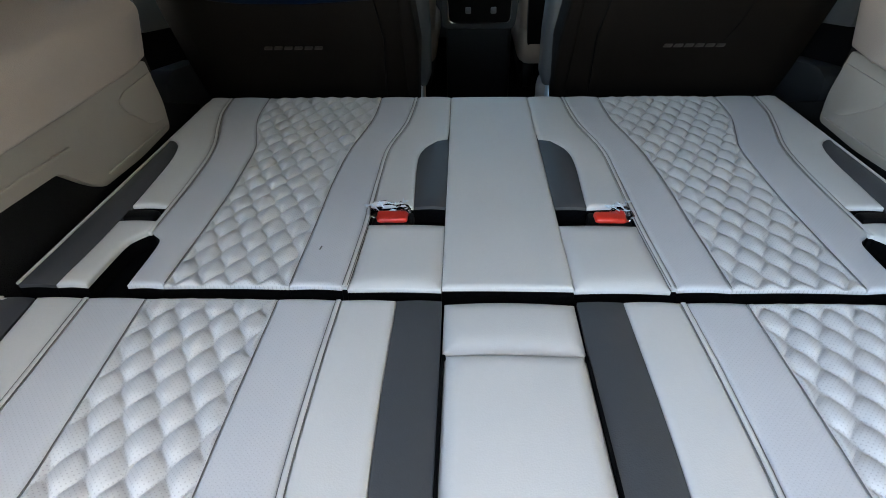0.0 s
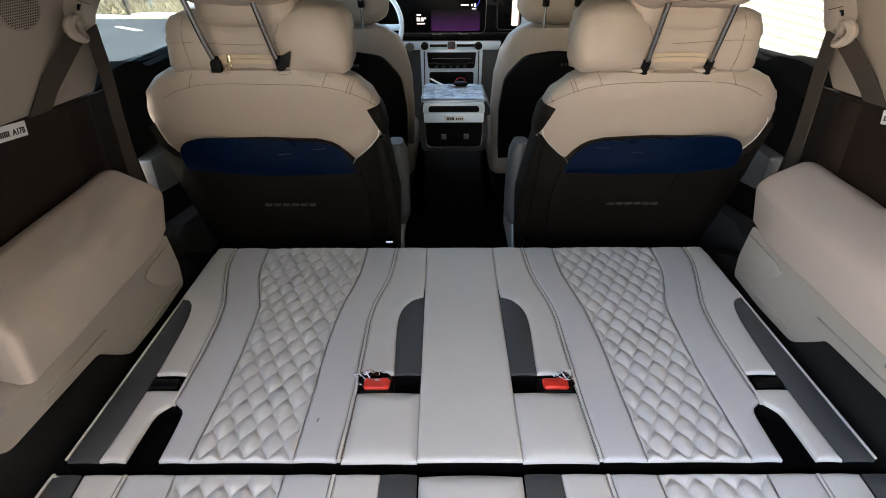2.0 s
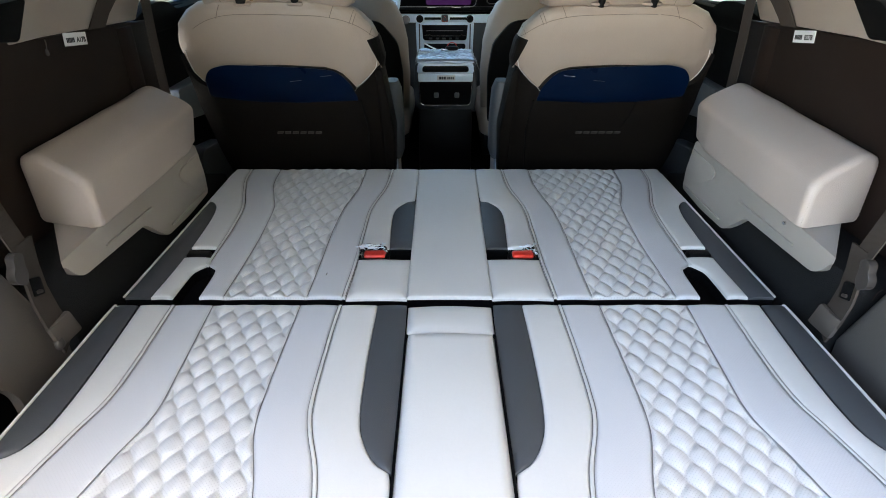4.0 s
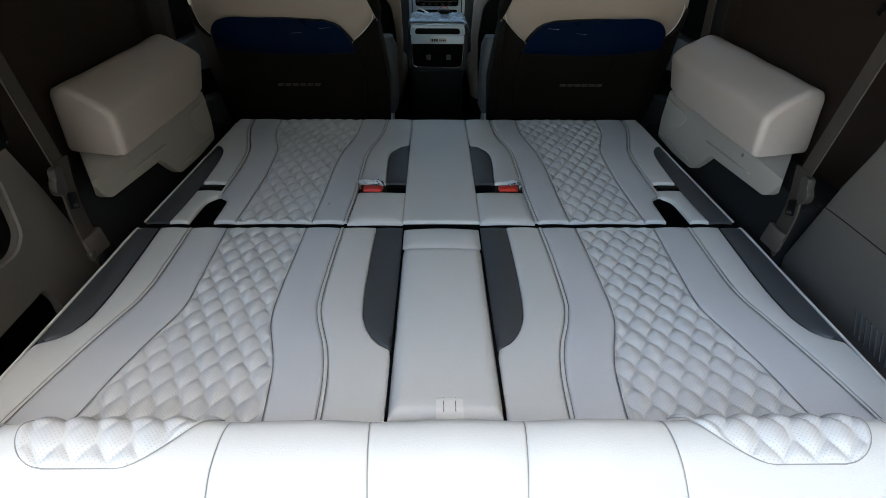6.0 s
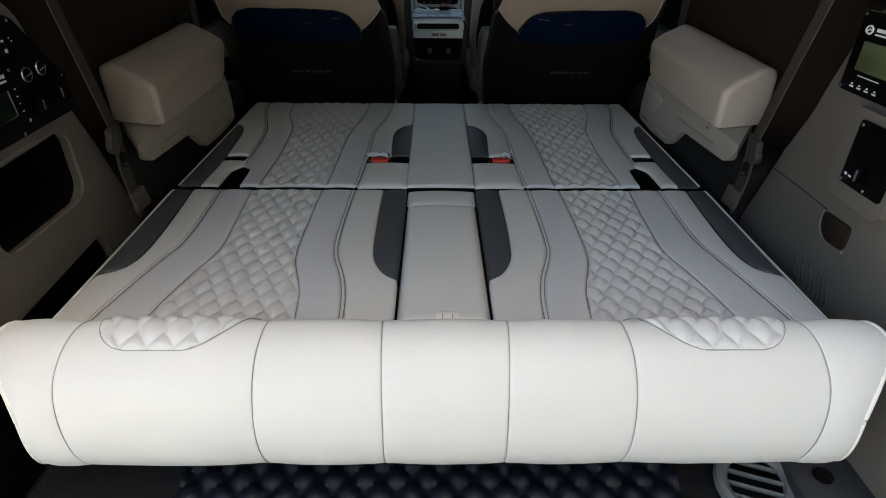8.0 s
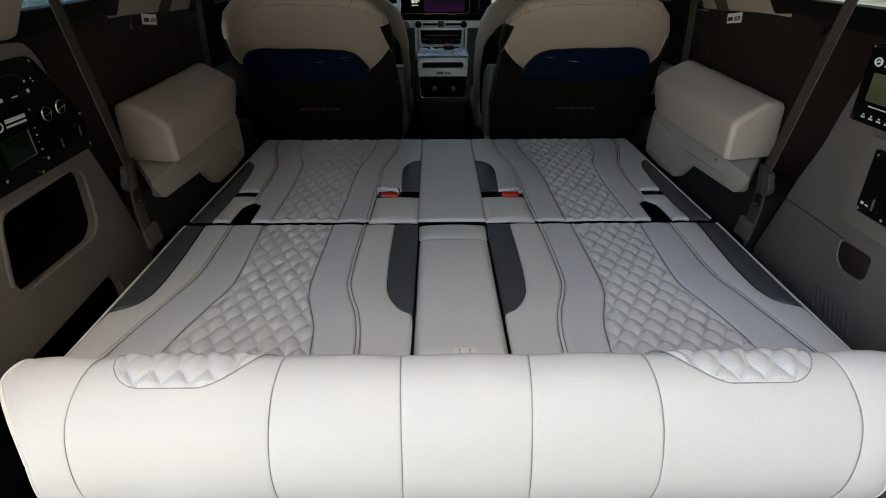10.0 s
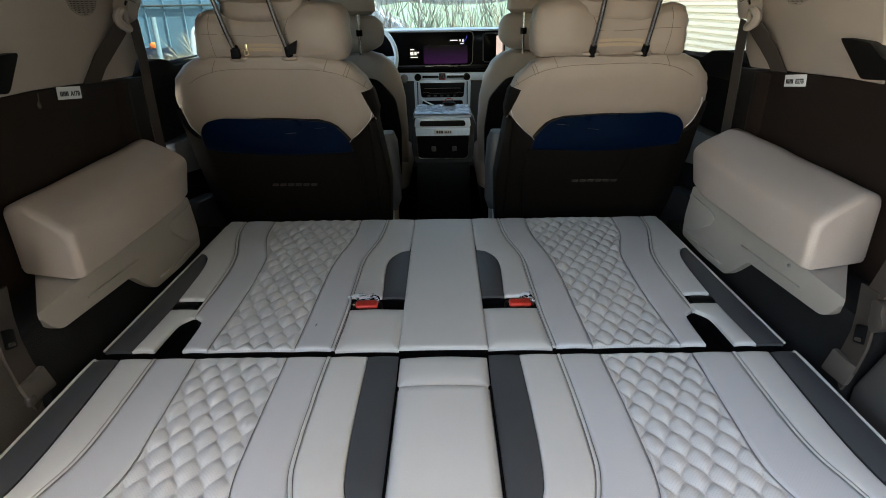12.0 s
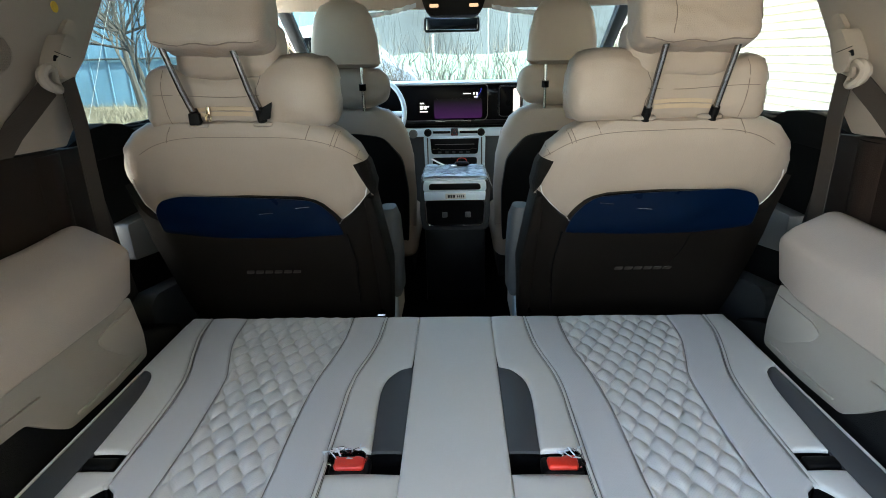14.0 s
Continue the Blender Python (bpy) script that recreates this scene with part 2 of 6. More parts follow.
def loft(rings, n=28, e=2.6, round_ends=True):
    """A padded body from flat super-elliptic rings: (cx, cy, cz, rx, ry[, tilt about x in degrees])."""
    bm = bmesh.new()
    loops = []
    for ring in rings:
        cx, cy, cz, rx, ry = ring[:5]
        t = radians(ring[5]) if len(ring) > 5 else 0
        loop = []
        for j in range(n):
            q = 2 * math.pi * j / n
            c, s = math.cos(q), math.sin(q)
            x, y = math.copysign(abs(c) ** (2 / e), c) * rx, math.copysign(abs(s) ** (2 / e), s) * ry
            loop.append(bm.verts.new((cx + x, cy + y * math.cos(t), cz + y * math.sin(t))))
        loops.append(loop)
    for a, b in zip(loops, loops[1:]):
        for j in range(n):
            bm.faces.new((a[j], a[(j + 1) % n], b[(j + 1) % n], b[j]))
    bm.faces.new(loops[0])
    bm.faces.new(loops[-1])
    return bm


def loft_x(rings, n=26, e=2.8):
    """A padded body lying along x: rings (x, cy, cz, ry, rz)."""
    bm = loft([(0, 0, 0, 1, 1)] * len(rings), n, e)
    bm.verts.ensure_lookup_table()
    for i, (x, cy, cz, ry, rz) in enumerate(rings):
        for j in range(n):
            v = bm.verts[i * n + j]
            v.co = Vector((x, cy + v.co.x * ry, cz + v.co.y * rz))
    return bm


def plate_with_hole(outer, hole, a, b, axis_x=True):
    """A plate between x = a and x = b with an opening right through it; outlines in (y, z)."""
    bm = bmesh.new()
    sheets = []
    for x in (a, b):
        loops = []
        for pts in (outer, hole):
            vs = [bm.verts.new((x, y, z)) for y, z in pts]
            loops.append(vs)
        es = [bm.edges.new((vs[i - 1], vs[i])) for vs in loops for i in range(len(vs))]
        bmesh.ops.triangle_fill(bm, use_beauty=True, use_dissolve=False, edges=es)
        sheets.append(loops)
    for k in (0, 1):
        u, v = sheets[0][k], sheets[1][k]
        for i in range(len(u)):
            bm.faces.new((u[i - 1], u[i], v[i], v[i - 1]))
    return bm


def blob(c, r, e=2.6, n=24, rows=14, turn=0):
    """A padded, pillow-like body: a super-ellipsoid."""
    bm = bmesh.new()
    bmesh.ops.create_uvsphere(bm, u_segments=n, v_segments=rows, radius=1)
    for v in bm.verts:
        d = v.co.normalized()
        k = (abs(d.x) ** e + abs(d.y) ** e + abs(d.z) ** e) ** (-1 / e)
        v.co = d * k
        v.co = Vector((v.co.x * r[0], v.co.y * r[1], v.co.z * r[2]))
    bmesh.ops.transform(bm, matrix=Matrix.Translation(c) @ pose(0, 0, 0, turn), verts=bm.verts)
    return bm


def puff(bm, amp=0.003, freq=9.0, cuts=1):
    """Gives padding the slack and slight folds of stretched leather."""
    if cuts:
        bmesh.ops.subdivide_edges(bm, edges=bm.edges[:], cuts=cuts, use_grid_fill=True, smooth=0.6)
    bm.normal_update()
    for v in bm.verts:
        a = noise.noise(v.co * freq) + 0.5 * noise.noise(v.co * freq * 2.3)
        fold = 1 - abs(noise.noise(Vector((v.co.x * freq * 1.4, v.co.y * freq * 0.8, v.co.z * freq * 2.2)) + Vector((3, 7, 1))))
        v.co += v.normal * amp * (a + 0.9 * (fold ** 6 - 0.4))
    return bm


def disc(c, r, depth, axis="z", n=20):
    bm = bmesh.new()
    bmesh.ops.create_cone(bm, cap_ends=True, segments=n, radius1=r, radius2=r, depth=depth)
    bmesh.ops.bevel(bm, geom=[e for e in bm.edges if len(e.link_faces) == 2 and e.calc_face_angle(0) > 1], offset=min(r, depth) * 0.25, segments=2, affect="EDGES")
    turn = {"z": pose(0, 0, 0), "x": pose(0, 0, 0, 0, 90, 0), "y": pose(0, 0, 0, 90, 0, 0)}[axis]
    bmesh.ops.transform(bm, matrix=Matrix.Translation(c) @ turn, verts=bm.verts)
    return bm


def along(curve, y):
    """x on a curve given by (y, x) rows, eased between them."""
    pts = sorted(curve)
    if y <= pts[0][0]:
        return pts[0][1]
    for i in range(len(pts) - 1):
        (ya, xa), (yb, xb) = pts[i], pts[i + 1]
        if y <= yb:
            t = (y - ya) / (yb - ya)
            sl = lambda k: (pts[k + 1][1] - pts[k - 1][1]) / (pts[k + 1][0] - pts[k - 1][0]) if 0 < k < len(pts) - 1 else (xb - xa) / (yb - ya)
            m0, m1, h = sl(i), sl(i + 1), yb - ya
            if abs(xb - xa) / h > 0.8:
                m0, m1 = (m0 if abs(m0) < 3 else (xb - xa) / h), (m1 if abs(m1) < 3 else (xb - xa) / h)
            return (2 * t ** 3 - 3 * t * t + 1) * xa + (t ** 3 - 2 * t * t + t) * h * m0 + (3 * t * t - 2 * t ** 3) * xb + (t ** 3 - t * t) * h * m1
    return pts[-1][1]


def diamonds(x, y, a=0.0340, b=0.065, at=(0.0, 0.0)):
    """Height, 0 to 1, of a quilted surface of leaf-shaped cells; two seams cross at the point given."""
    u, v = (x - at[0]) / a + 0.5, (y - at[1]) / b
    g = v - 0.042 * math.sin(4 * math.pi * v)
    p = abs(math.cos(math.pi * (u + g)) * math.cos(math.pi * (u - g)))
    return (math.sqrt(p + 0.03) - 0.173) / 0.842


def stitching(left, right, y0, y1, at, height, parent, a=0.0340, b=0.065):
    """Short stitches along the crossing seams of a quilted panel."""
    bm = bmesh.new()
    for sign in (1, -1):
        for k in range(-24, 25):
            y = y0 + 0.004
            while y < y1 - 0.004:
                v = (y - at[1]) / b
                x = at[0] + a * (k - sign * (v - 0.042 * math.sin(4 * math.pi * v)))
                lx, rx = along(left, y), along(right, y)
                if lx + 0.006 < x < rx - 0.006:
                    slope = -sign * a / b * (1 - 0.168 * math.pi * math.cos(4 * math.pi * v))
                    d = Vector((slope, 1, 0)).normalized()
                    w = Vector((d.y, -d.x, 0)) * 0.0005
                    c = Vector((x, y, 0.0015 * math.sin(math.pi * (x - lx) / (rx - lx)) - 0.75 * height + 0.0007 * noise.noise((x * 9, y * 9, 1.7)) + 0.0026))
                    low = Vector((0, 0, -0.0012))
                    q = [bm.verts.new(c + e) for e in (-d * 0.0013, w, d * 0.0013, -w, low)]
                    bm.faces.new(q[:4])
                    for i in range(4):
                        bm.faces.new((q[i], q[4], q[(i + 1) % 4]))
                y += 0.0042
    return tagged(part("stitching", bm, STITCH, parent, smooth=False), "fine grey stitches along the quilt seams", kind="stuff")


def pad(left, right, y0, y1, step=0.012, drop=0.0028, soft=0.0055, top=0.0, base=-0.03, quilt=0.0, gap=0.0004, ends=True, bow=0.0015, at=(0.0, 0.0), cell=0.066):
    """An upholstered panel between two curves x(y), from y0 to y1, edges rolled down into the seams."""
    bm = bmesh.new()
    lf = left if callable(left) else (lambda y: along(left, y))
    rf = right if callable(right) else (lambda y: along(right, y))
    ny = max(int((y1 - y0) / step), 6)
    ys = [y0 + gap + (y1 - y0 - 2 * gap) * i / ny for i in range(ny + 1)]
    wide = max(rf(y) - lf(y) for y in ys)
    edge = [0, 0.0015, 0.004, 0.008, 0.013]
    nx = max(int(wide / step), 3)
    us = [i / nx for i in range(nx + 1)]
    if not quilt:
        yy = sorted(set([round(ys[0] + d, 5) for d in edge] + [round(ys[-1] - d, 5) for d in edge] + [round(y, 5) for y in ys[1:-1] if ys[0] + 0.016 < y < ys[-1] - 0.016])) if y1 - y0 > 0.035 else ys
        ys = yy
    grid = []
    for y in ys:
        xl, xr = lf(y) + gap, rf(y) - gap
        w = max(xr - xl, 0.0004)
        if quilt or w < 0.03:
            xs = [xl + w * u for u in us]
        else:
            inner = [xl + 0.017 + (w - 0.034) * u for u in us]
            xs = [xl + d for d in edge] + inner + [xr - d for d in reversed(edge)]
            if w < 0.036:
                xs = [xl + w * i / (len(xs) - 1) for i in range(len(xs))]
        row = []
        for x in xs:
            d = min(x - xl, xr - x)
            if ends:
                d = min(d, y - ys[0], ys[-1] - y)
            k = max(1 - d / min(soft, w * 0.5 + 1e-5), 0)
            z = top - drop * k ** 2.2 + bow * math.sin(math.pi * min(max((x - xl) / w, 0), 1))
            if quilt:
                z += quilt * (diamonds(x, y, b=cell, at=at) - 0.75) * min(d / 0.006, 1)
            z += 0.0007 * noise.noise((x * 9, y * 9, 1.7))
            row.append(bm.verts.new((x, y, z)))
        grid.append(row)
    if any(len(r) != len(grid[0]) for r in grid):
        return pad(left, right, y0, y1, step, drop, soft, top, base, quilt or 1e-9, gap, ends, bow, at, cell)
    for a, b in zip(grid, grid[1:]):
        for j in range(len(a) - 1):
            bm.faces.new((a[j], a[j + 1], b[j + 1], b[j]))
    rim = grid[0] + [r[-1] for r in grid[1:]] + grid[-1][-2::-1] + [r[0] for r in grid[-2:0:-1]]
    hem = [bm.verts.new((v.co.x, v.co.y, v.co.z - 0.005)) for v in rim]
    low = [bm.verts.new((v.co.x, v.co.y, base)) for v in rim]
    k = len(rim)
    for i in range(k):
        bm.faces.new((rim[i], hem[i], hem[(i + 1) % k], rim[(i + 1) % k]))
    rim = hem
    # walls below the hem coloured black for the shade in seams and slots
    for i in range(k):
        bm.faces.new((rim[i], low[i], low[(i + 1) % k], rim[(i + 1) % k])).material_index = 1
    return bm


def mirror(curve):
    return [(y, -x) for y, x in curve]


def panel(name, curves, y0, y1, mat, parent, label="", **kw):
    """The same panel on both sides of the middle line; the curves are those of the side of negative x."""
    a, b = curves
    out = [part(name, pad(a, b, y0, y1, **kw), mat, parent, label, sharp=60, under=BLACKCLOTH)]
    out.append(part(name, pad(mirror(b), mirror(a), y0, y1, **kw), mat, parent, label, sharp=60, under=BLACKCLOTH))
    return out


def quilted(a, b, y0, y1, parent, height, cell, at_left, at_right):
    """A quilted panel on each side of the middle line, with its stitches; the cells of the two sides are not in step."""
    for lo, hi, at in ((a, b, at_left), (mirror(b), mirror(a), at_right)):
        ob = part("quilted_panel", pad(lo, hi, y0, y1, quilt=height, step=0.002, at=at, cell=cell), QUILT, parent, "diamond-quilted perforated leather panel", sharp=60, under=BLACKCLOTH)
        stitching(lo, hi, y0, y1, at, height, ob, b=cell)


def const(x):
    return [(-9, x), (9, x)]


def shift(curve, d):
    return [(y, x + d) for y, x in curve]


# ---- the mattress, front section ----
front_bed = thing("front_mattress", "pale grey leather mattress section with quilted panels behind the seats", "mattress", at=(0, 0, 0))
F0, F1 = 0.532, 1.182
edge_f = [(F0, -0.600), (0.8, -0.597), (F1, -0.596)]
dark_f = [(F0, -0.549), (0.68, -0.546), (0.82, -0.552), (0.89, -0.558), (0.935, -0.568), (0.955, -0.580), (0.965, -0.597), (F1, -0.5965)]
seam_f = [(F0, -0.485), (0.66, -0.487), (0.83, -0.491), (0.93, -0.501), (1.03, -0.528), (1.1, -0.545), (F1, -0.553)]
qout_f = [(F0, -0.416), (0.72, -0.413), (0.82, -0.416), (0.93, -0.424), (0.98, -0.438), (1.07, -0.462), (F1, -0.470)]
qin_f = [(F0, -0.262), (0.67, -0.260), (0.81, -0.259), (0.92, -0.252), (1.06, -0.231), (F1, -0.228)]
pipe_f = [(F0, -0.195), (0.66, -0.190), (0.80, -0.189), (0.92, -0.186), (1.05, -0.162), (F1, -0.154)]
mid_f = [(F0, -0.0785), (F1, -0.0805)]
dk_f = [(F0, -0.128), (0.72, -0.126), (0.866, -0.131), (0.915, -0.126), (0.945, -0.112), (0.958, -0.098), (0.964, -0.083), (F1, -0.0805)]

part("base_board", prism([(-0.592, F0 + 0.004), (0.592, F0 + 0.004), (0.590, F1 - 0.004), (-0.590, F1 - 0.004)], -0.062, -0.031, "z", 0.006), BLACKCLOTH, front_bed, "black felt underside of the mattress")
panel("dark_edge_panel", (shift(edge_f, 0.003), dark_f), F0, 0.964, SLATE, front_bed, "dark grey leather edge panel with a rounded end")
SLOT_Y0, SLOT_Y1 = 0.680, 0.722
panel("outer_panel", (dark_f, shift(seam_f, -0.003)), SLOT_Y1, F1, CREAM, front_bed)
panel("outer_panel", (dark_f, [(F0, -0.510), (0.615, -0.508), (0.631, -0.505), (0.640, -0.500), (0.646, -0.492), (0.649, -0.4865), (SLOT_Y0, -0.4865)]), F0, SLOT_Y0, CREAM, front_bed)
panel("piping_band", (shift(seam_f, -0.003), shift(seam_f, 0.003)), 0.648, F1, CREAM, front_bed, drop=0.0009, soft=0.002, step=0.012, top=-0.0002, gap=0.0003, bow=0.0004)
slotb = [(F0, -0.461), (0.615, -0.4625), (0.632, -0.465), (0.641, -0.470), (0.646, -0.477), (0.649, -0.484), (0.66, -0.484), (0.83, -0.487), (0.93, -0.497), (1.03, -0.524), (1.1, -0.541), (F1, -0.549)]
panel("grey_strip", (slotb, qout_f), F0, F1, STRIP, front_bed, "pale grey finely perforated leather strip")
quilted(qout_f, qin_f, F0, F1, front_bed, 0.0059, 0.067, (-0.4366, 0.6665), (0.3245, 0.663))
panel("grey_strip", (qin_f, shift(pipe_f, -0.003)), F0, F1, STRIP, front_bed, "pale grey finely perforated leather strip")
panel("piping_band", (shift(pipe_f, -0.003), shift(pipe_f, 0.003)), F0, F1, CREAM, front_bed, drop=0.0009, soft=0.002, step=0.012, top=-0.0002, gap=0.0003, bow=0.0004)
panel("inner_panel", (shift(pipe_f, 0.003), dk_f), SLOT_Y1, F1, CREAM, front_bed)
panel("inner_panel", (shift(pipe_f, 0.003), mid_f), F0, SLOT_Y0 - 0.003, CREAM, front_bed, drop=0.006, soft=0.02)
panel("dark_inset", (dk_f, mid_f), SLOT_Y1, 0.963, SLATE, front_bed, "dark grey leather inset with a rounded end")
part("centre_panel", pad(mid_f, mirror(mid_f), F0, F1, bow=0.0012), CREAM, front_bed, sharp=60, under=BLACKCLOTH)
for s in (-1, 1):
    pts = [(s * -x, y, -0.0035) for y, x in ((F0 + 0.004, 0.600), (0.8, 0.598), (F1 - 0.03, 0.5965))]
    part("edge_piping", tube(smooth_path(pts, 8), 0.0021), CORD, front_bed, "cream piping along the edge")



def seam_lines(curve, y0, y1, parent, offs=(0.0,), z=-0.0012):
    """Thin dark stitched lines along a seam, on both sides of the middle line."""
    for s in (1, -1):
        for d in offs:
            pts = [(s * (along(curve, y) + d), y, z) for y in (y0 + 0.004 + (y1 - y0 - 0.008) * k / 60 for k in range(61))]
            part("seam", tube(pts, 0.0006, 5), THREAD, parent)


seam_lines(pipe_f, F0, F1, front_bed, (-0.003, 0.003))
seam_lines(seam_f, 0.66, F1, front_bed, (-0.003, 0.003))
seam_lines(qout_f, F0, F1, front_bed)
seam_lines(qin_f, F0, F1, front_bed)

# ---- the mattress, rear section ----
rear_bed = thing("rear_mattress", "pale grey leather mattress section with quilted panels and a padded armrest", "mattress")
R0, R1 = -0.03, 0.508
edge_r = [(R0, -0.600), (0.16, -0.600), (R1, -0.604)]
dark_r = [(R0, -0.600), (0.150, -0.600), (0.157, -0.594), (0.168, -0.571), (0.185, -0.559), (0.22, -0.549), (0.32, -0.548), (R1, -0.560)]
seam_r = [(R0, -0.550), (0.02, -0.544), (0.11, -0.528), (0.216, -0.505), (0.26, -0.494), (0.32, -0.490), (R1, -0.497)]
qout_r = [(R0, -0.470), (0.03, -0.459), (0.09, -0.449), (0.165, -0.432), (0.24, -0.413), (0.33, -0.415), (R1, -0.425)]
qin_r = [(R0, -0.226), (0.02, -0.229), (0.10, -0.237), (0.139, -0.246), (0.212, -0.266), (0.30, -0.270), (R1, -0.268)]
pipe_r = [(R0, -0.158), (0.02, -0.159), (0.09, -0.163), (0.15, -0.173), (0.21, -0.191), (0.255, -0.199), (0.39, -0.200), (R1, -0.197)]
mid_r = [(R0, -0.077), (0.02, -0.077), (0.42, -0.076), (R1, -0.077)]
dk_r = [(R0, -0.0775), (0.139, -0.0775), (0.146, -0.086), (0.158, -0.100), (0.190, -0.117), (0.232, -0.127), (0.35, -0.131), (R1, -0.130)]
part("base_board", prism([(-0.594, R0 + 0.004), (0.594, R0 + 0.004), (0.596, R1 - 0.004), (-0.596, R1 - 0.004)], -0.062, -0.031, "z", 0.006), BLACKCLOTH, rear_bed, "black felt underside of the mattress")
panel("dark_edge_panel", (shift(edge_r, 0.003), dark_r), 0.152, R1, SLATE, rear_bed, "dark grey leather edge panel with a rounded end")
panel("outer_panel", (shift(dark_r, 0.003), shift(seam_r, -0.003)), R0, R1, CREAM, rear_bed)
panel("piping_band", (shift(seam_r, -0.003), shift(seam_r, 0.003)), R0, R1, CREAM, rear_bed, drop=0.0009, soft=0.002, step=0.012, top=-0.0002, gap=0.0003, bow=0.0004)
panel("grey_strip", (shift(seam_r, 0.003), qout_r), R0, R1, STRIP, rear_bed, "pale grey finely perforated leather strip")
quilted(qout_r, qin_r, R0, R1, rear_bed, 0.0067, 0.0622, (-0.335, 0.342), (0.3025, 0.353))
panel("grey_strip", (qin_r, shift(pipe_r, -0.003)), R0, R1, STRIP, rear_bed, "pale grey finely perforated leather strip")
panel("piping_band", (shift(pipe_r, -0.003), shift(pipe_r, 0.003)), R0, R1, CREAM, rear_bed, drop=0.0009, soft=0.002, step=0.012, top=-0.0002, gap=0.0003, bow=0.0004)
panel("inner_panel", (shift(pipe_r, 0.003), dk_r), R0, R1, CREAM, rear_bed)
panel("dark_inset", (dk_r, mid_r), 0.141, R1, SLATE, rear_bed, "dark grey leather inset with a rounded end")
part("headrest_panel", pad(const(-0.075), const(0.075), 0.424, R1, drop=0.008, soft=0.02, bow=0.004), CREAM, rear_bed, sharp=60, under=BLACKCLOTH)
arm = part("armrest", pad([(R0, -0.0735), (0.42, -0.0725)], [(R0, 0.0735), (0.42, 0.0725)], 0.012, 0.420, drop=0.012, soft=0.016, top=0.008, bow=0.003), CREAM, rear_bed, "padded folding armrest of pale leather", sharp=60, under=BLACKCLOTH)
for s in (-1, 1):
    # black cord put in for the shade of the gap beside the armrest
    part("armrest_gap_line", tube(smooth_path([(s * 0.0745, 0.015, 0.0), (s * 0.0742, 0.2, 0.001), (s * 0.0735, 0.40, 0.0), (s * 0.0715, 0.412, -0.001)], 6), 0.0019, 6), BLACKCLOTH, arm, "black cord standing in for the dark gap along the armrest")
    pts = [(s * -x, y, -0.004) for y, x in ((R0, 0.600), (0.16, 0.601), (0.35, 0.602), (R1 - 0.012, 0.604), (R1 - 0.003, 0.596), (R1 - 0.002, 0.57))]
    part("edge_piping", tube(smooth_path(pts, 8), 0.0023), CORD, rear_bed, "cream piping along the edge")
tab = part("pull_tab", ribbon(smooth_path([(0.005, 0.036, 0.008), (0.005, 0.031, 0.0135), (0.005, 0.022, 0.0130), (0.005, 0.012, 0.009), (0.005, 0.006, -0.006)], 4), 0.034, 0.002, (1, 0, 0)), CORD, arm, "cream leather pull tab with two stitch lines")
for s in (-1, 1):
    part("stitch", tube([(0.005 + s * 0.0075, 0.033, 0.0134), (0.005 + s * 0.0075, 0.024, 0.0146), (0.005 + s * 0.0075, 0.012, 0.0112)], 0.0007, 5), THREAD, tab)

seam_lines(pipe_r, R0, R1, rear_bed, (-0.003, 0.003))
seam_lines(seam_r, R0, R1, rear_bed, (-0.003, 0.003))
seam_lines(qout_r, R0, R1, rear_bed)
seam_lines(qin_r, R0, R1, rear_bed)

# ---- the roll at the tailgate ----
roll = thing("roll_cushion", "cream leather roll cushion with seams, hanging over the rear sill", "cushion")
PROFILE = smooth_path([(-0.002, -0.03, 0), (-0.008, 0.002, 0), (-0.030, 0.036, 0), (-0.0465, 0.0575, 0), (-0.056, 0.0635, 0), (-0.072, 0.0625, 0), (-0.092, 0.055, 0), (-0.114, 0.039, 0), (-0.135, 0.015, 0), (-0.150, -0.018, 0), (-0.158, -0.056, 0), (-0.155, -0.092, 0), (-0.140, -0.116, 0), (-0.110, -0.124, 0), (-0.06, -0.122, 0)], 7)
ARC = [0.0]
for p, q in zip(PROFILE, PROFILE[1:]):
    ARC.append(ARC[-1] + (q - p).length)


def on_roll(x, s, lift=0.0):
    """The point of the roll's skin at x, s metres along its section, lifted outwards."""
    s = min(max(s, 0), ARC[-1] - 1e-6)
    i = max(k for k in range(len(ARC)) if ARC[k] <= s)
    i = min(i, len(PROFILE) - 2)
    t = (s - ARC[i]) / (ARC[i + 1] - ARC[i])
    p = PROFILE[i].lerp(PROFILE[i + 1], t)
    a, b = PROFILE[max(i - 1, 0)], PROFILE[min(i + 2, len(PROFILE) - 1)]
    d = (b - a).normalized()
    return Vector((x, p.x + d.y * lift, p.y - d.x * lift))


# how far the seams bow outwards, by the way round the roll
SWING = [(0.0, [(0, 0), (0.4, 0)]), (0.0805, [(0, 0.004), (0.115, 0.004), (0.235, 0.001), (0.345, 0.001)]),
         (0.243, [(0, -0.014), (0.10, -0.006), (0.13, -0.0015), (0.17, 0.003), (0.23, 0.004), (0.29, 0.002), (0.35, -0.005)]),
         (0.485, [(0, -0.018), (0.10, -0.005), (0.13, 0.004), (0.16, 0.0095), (0.20, 0.0132), (0.245, 0.0112), (0.29, 0.005), (0.35, -0.006)]),
         (0.604, [(0, -0.060), (0.09, -0.034), (0.115, -0.020), (0.145, -0.0115), (0.170, -0.0210), (0.195, -0.0345), (0.225, -0.0475), (0.260, -0.0565), (0.30, -0.0590), (0.36, -0.0600)])]


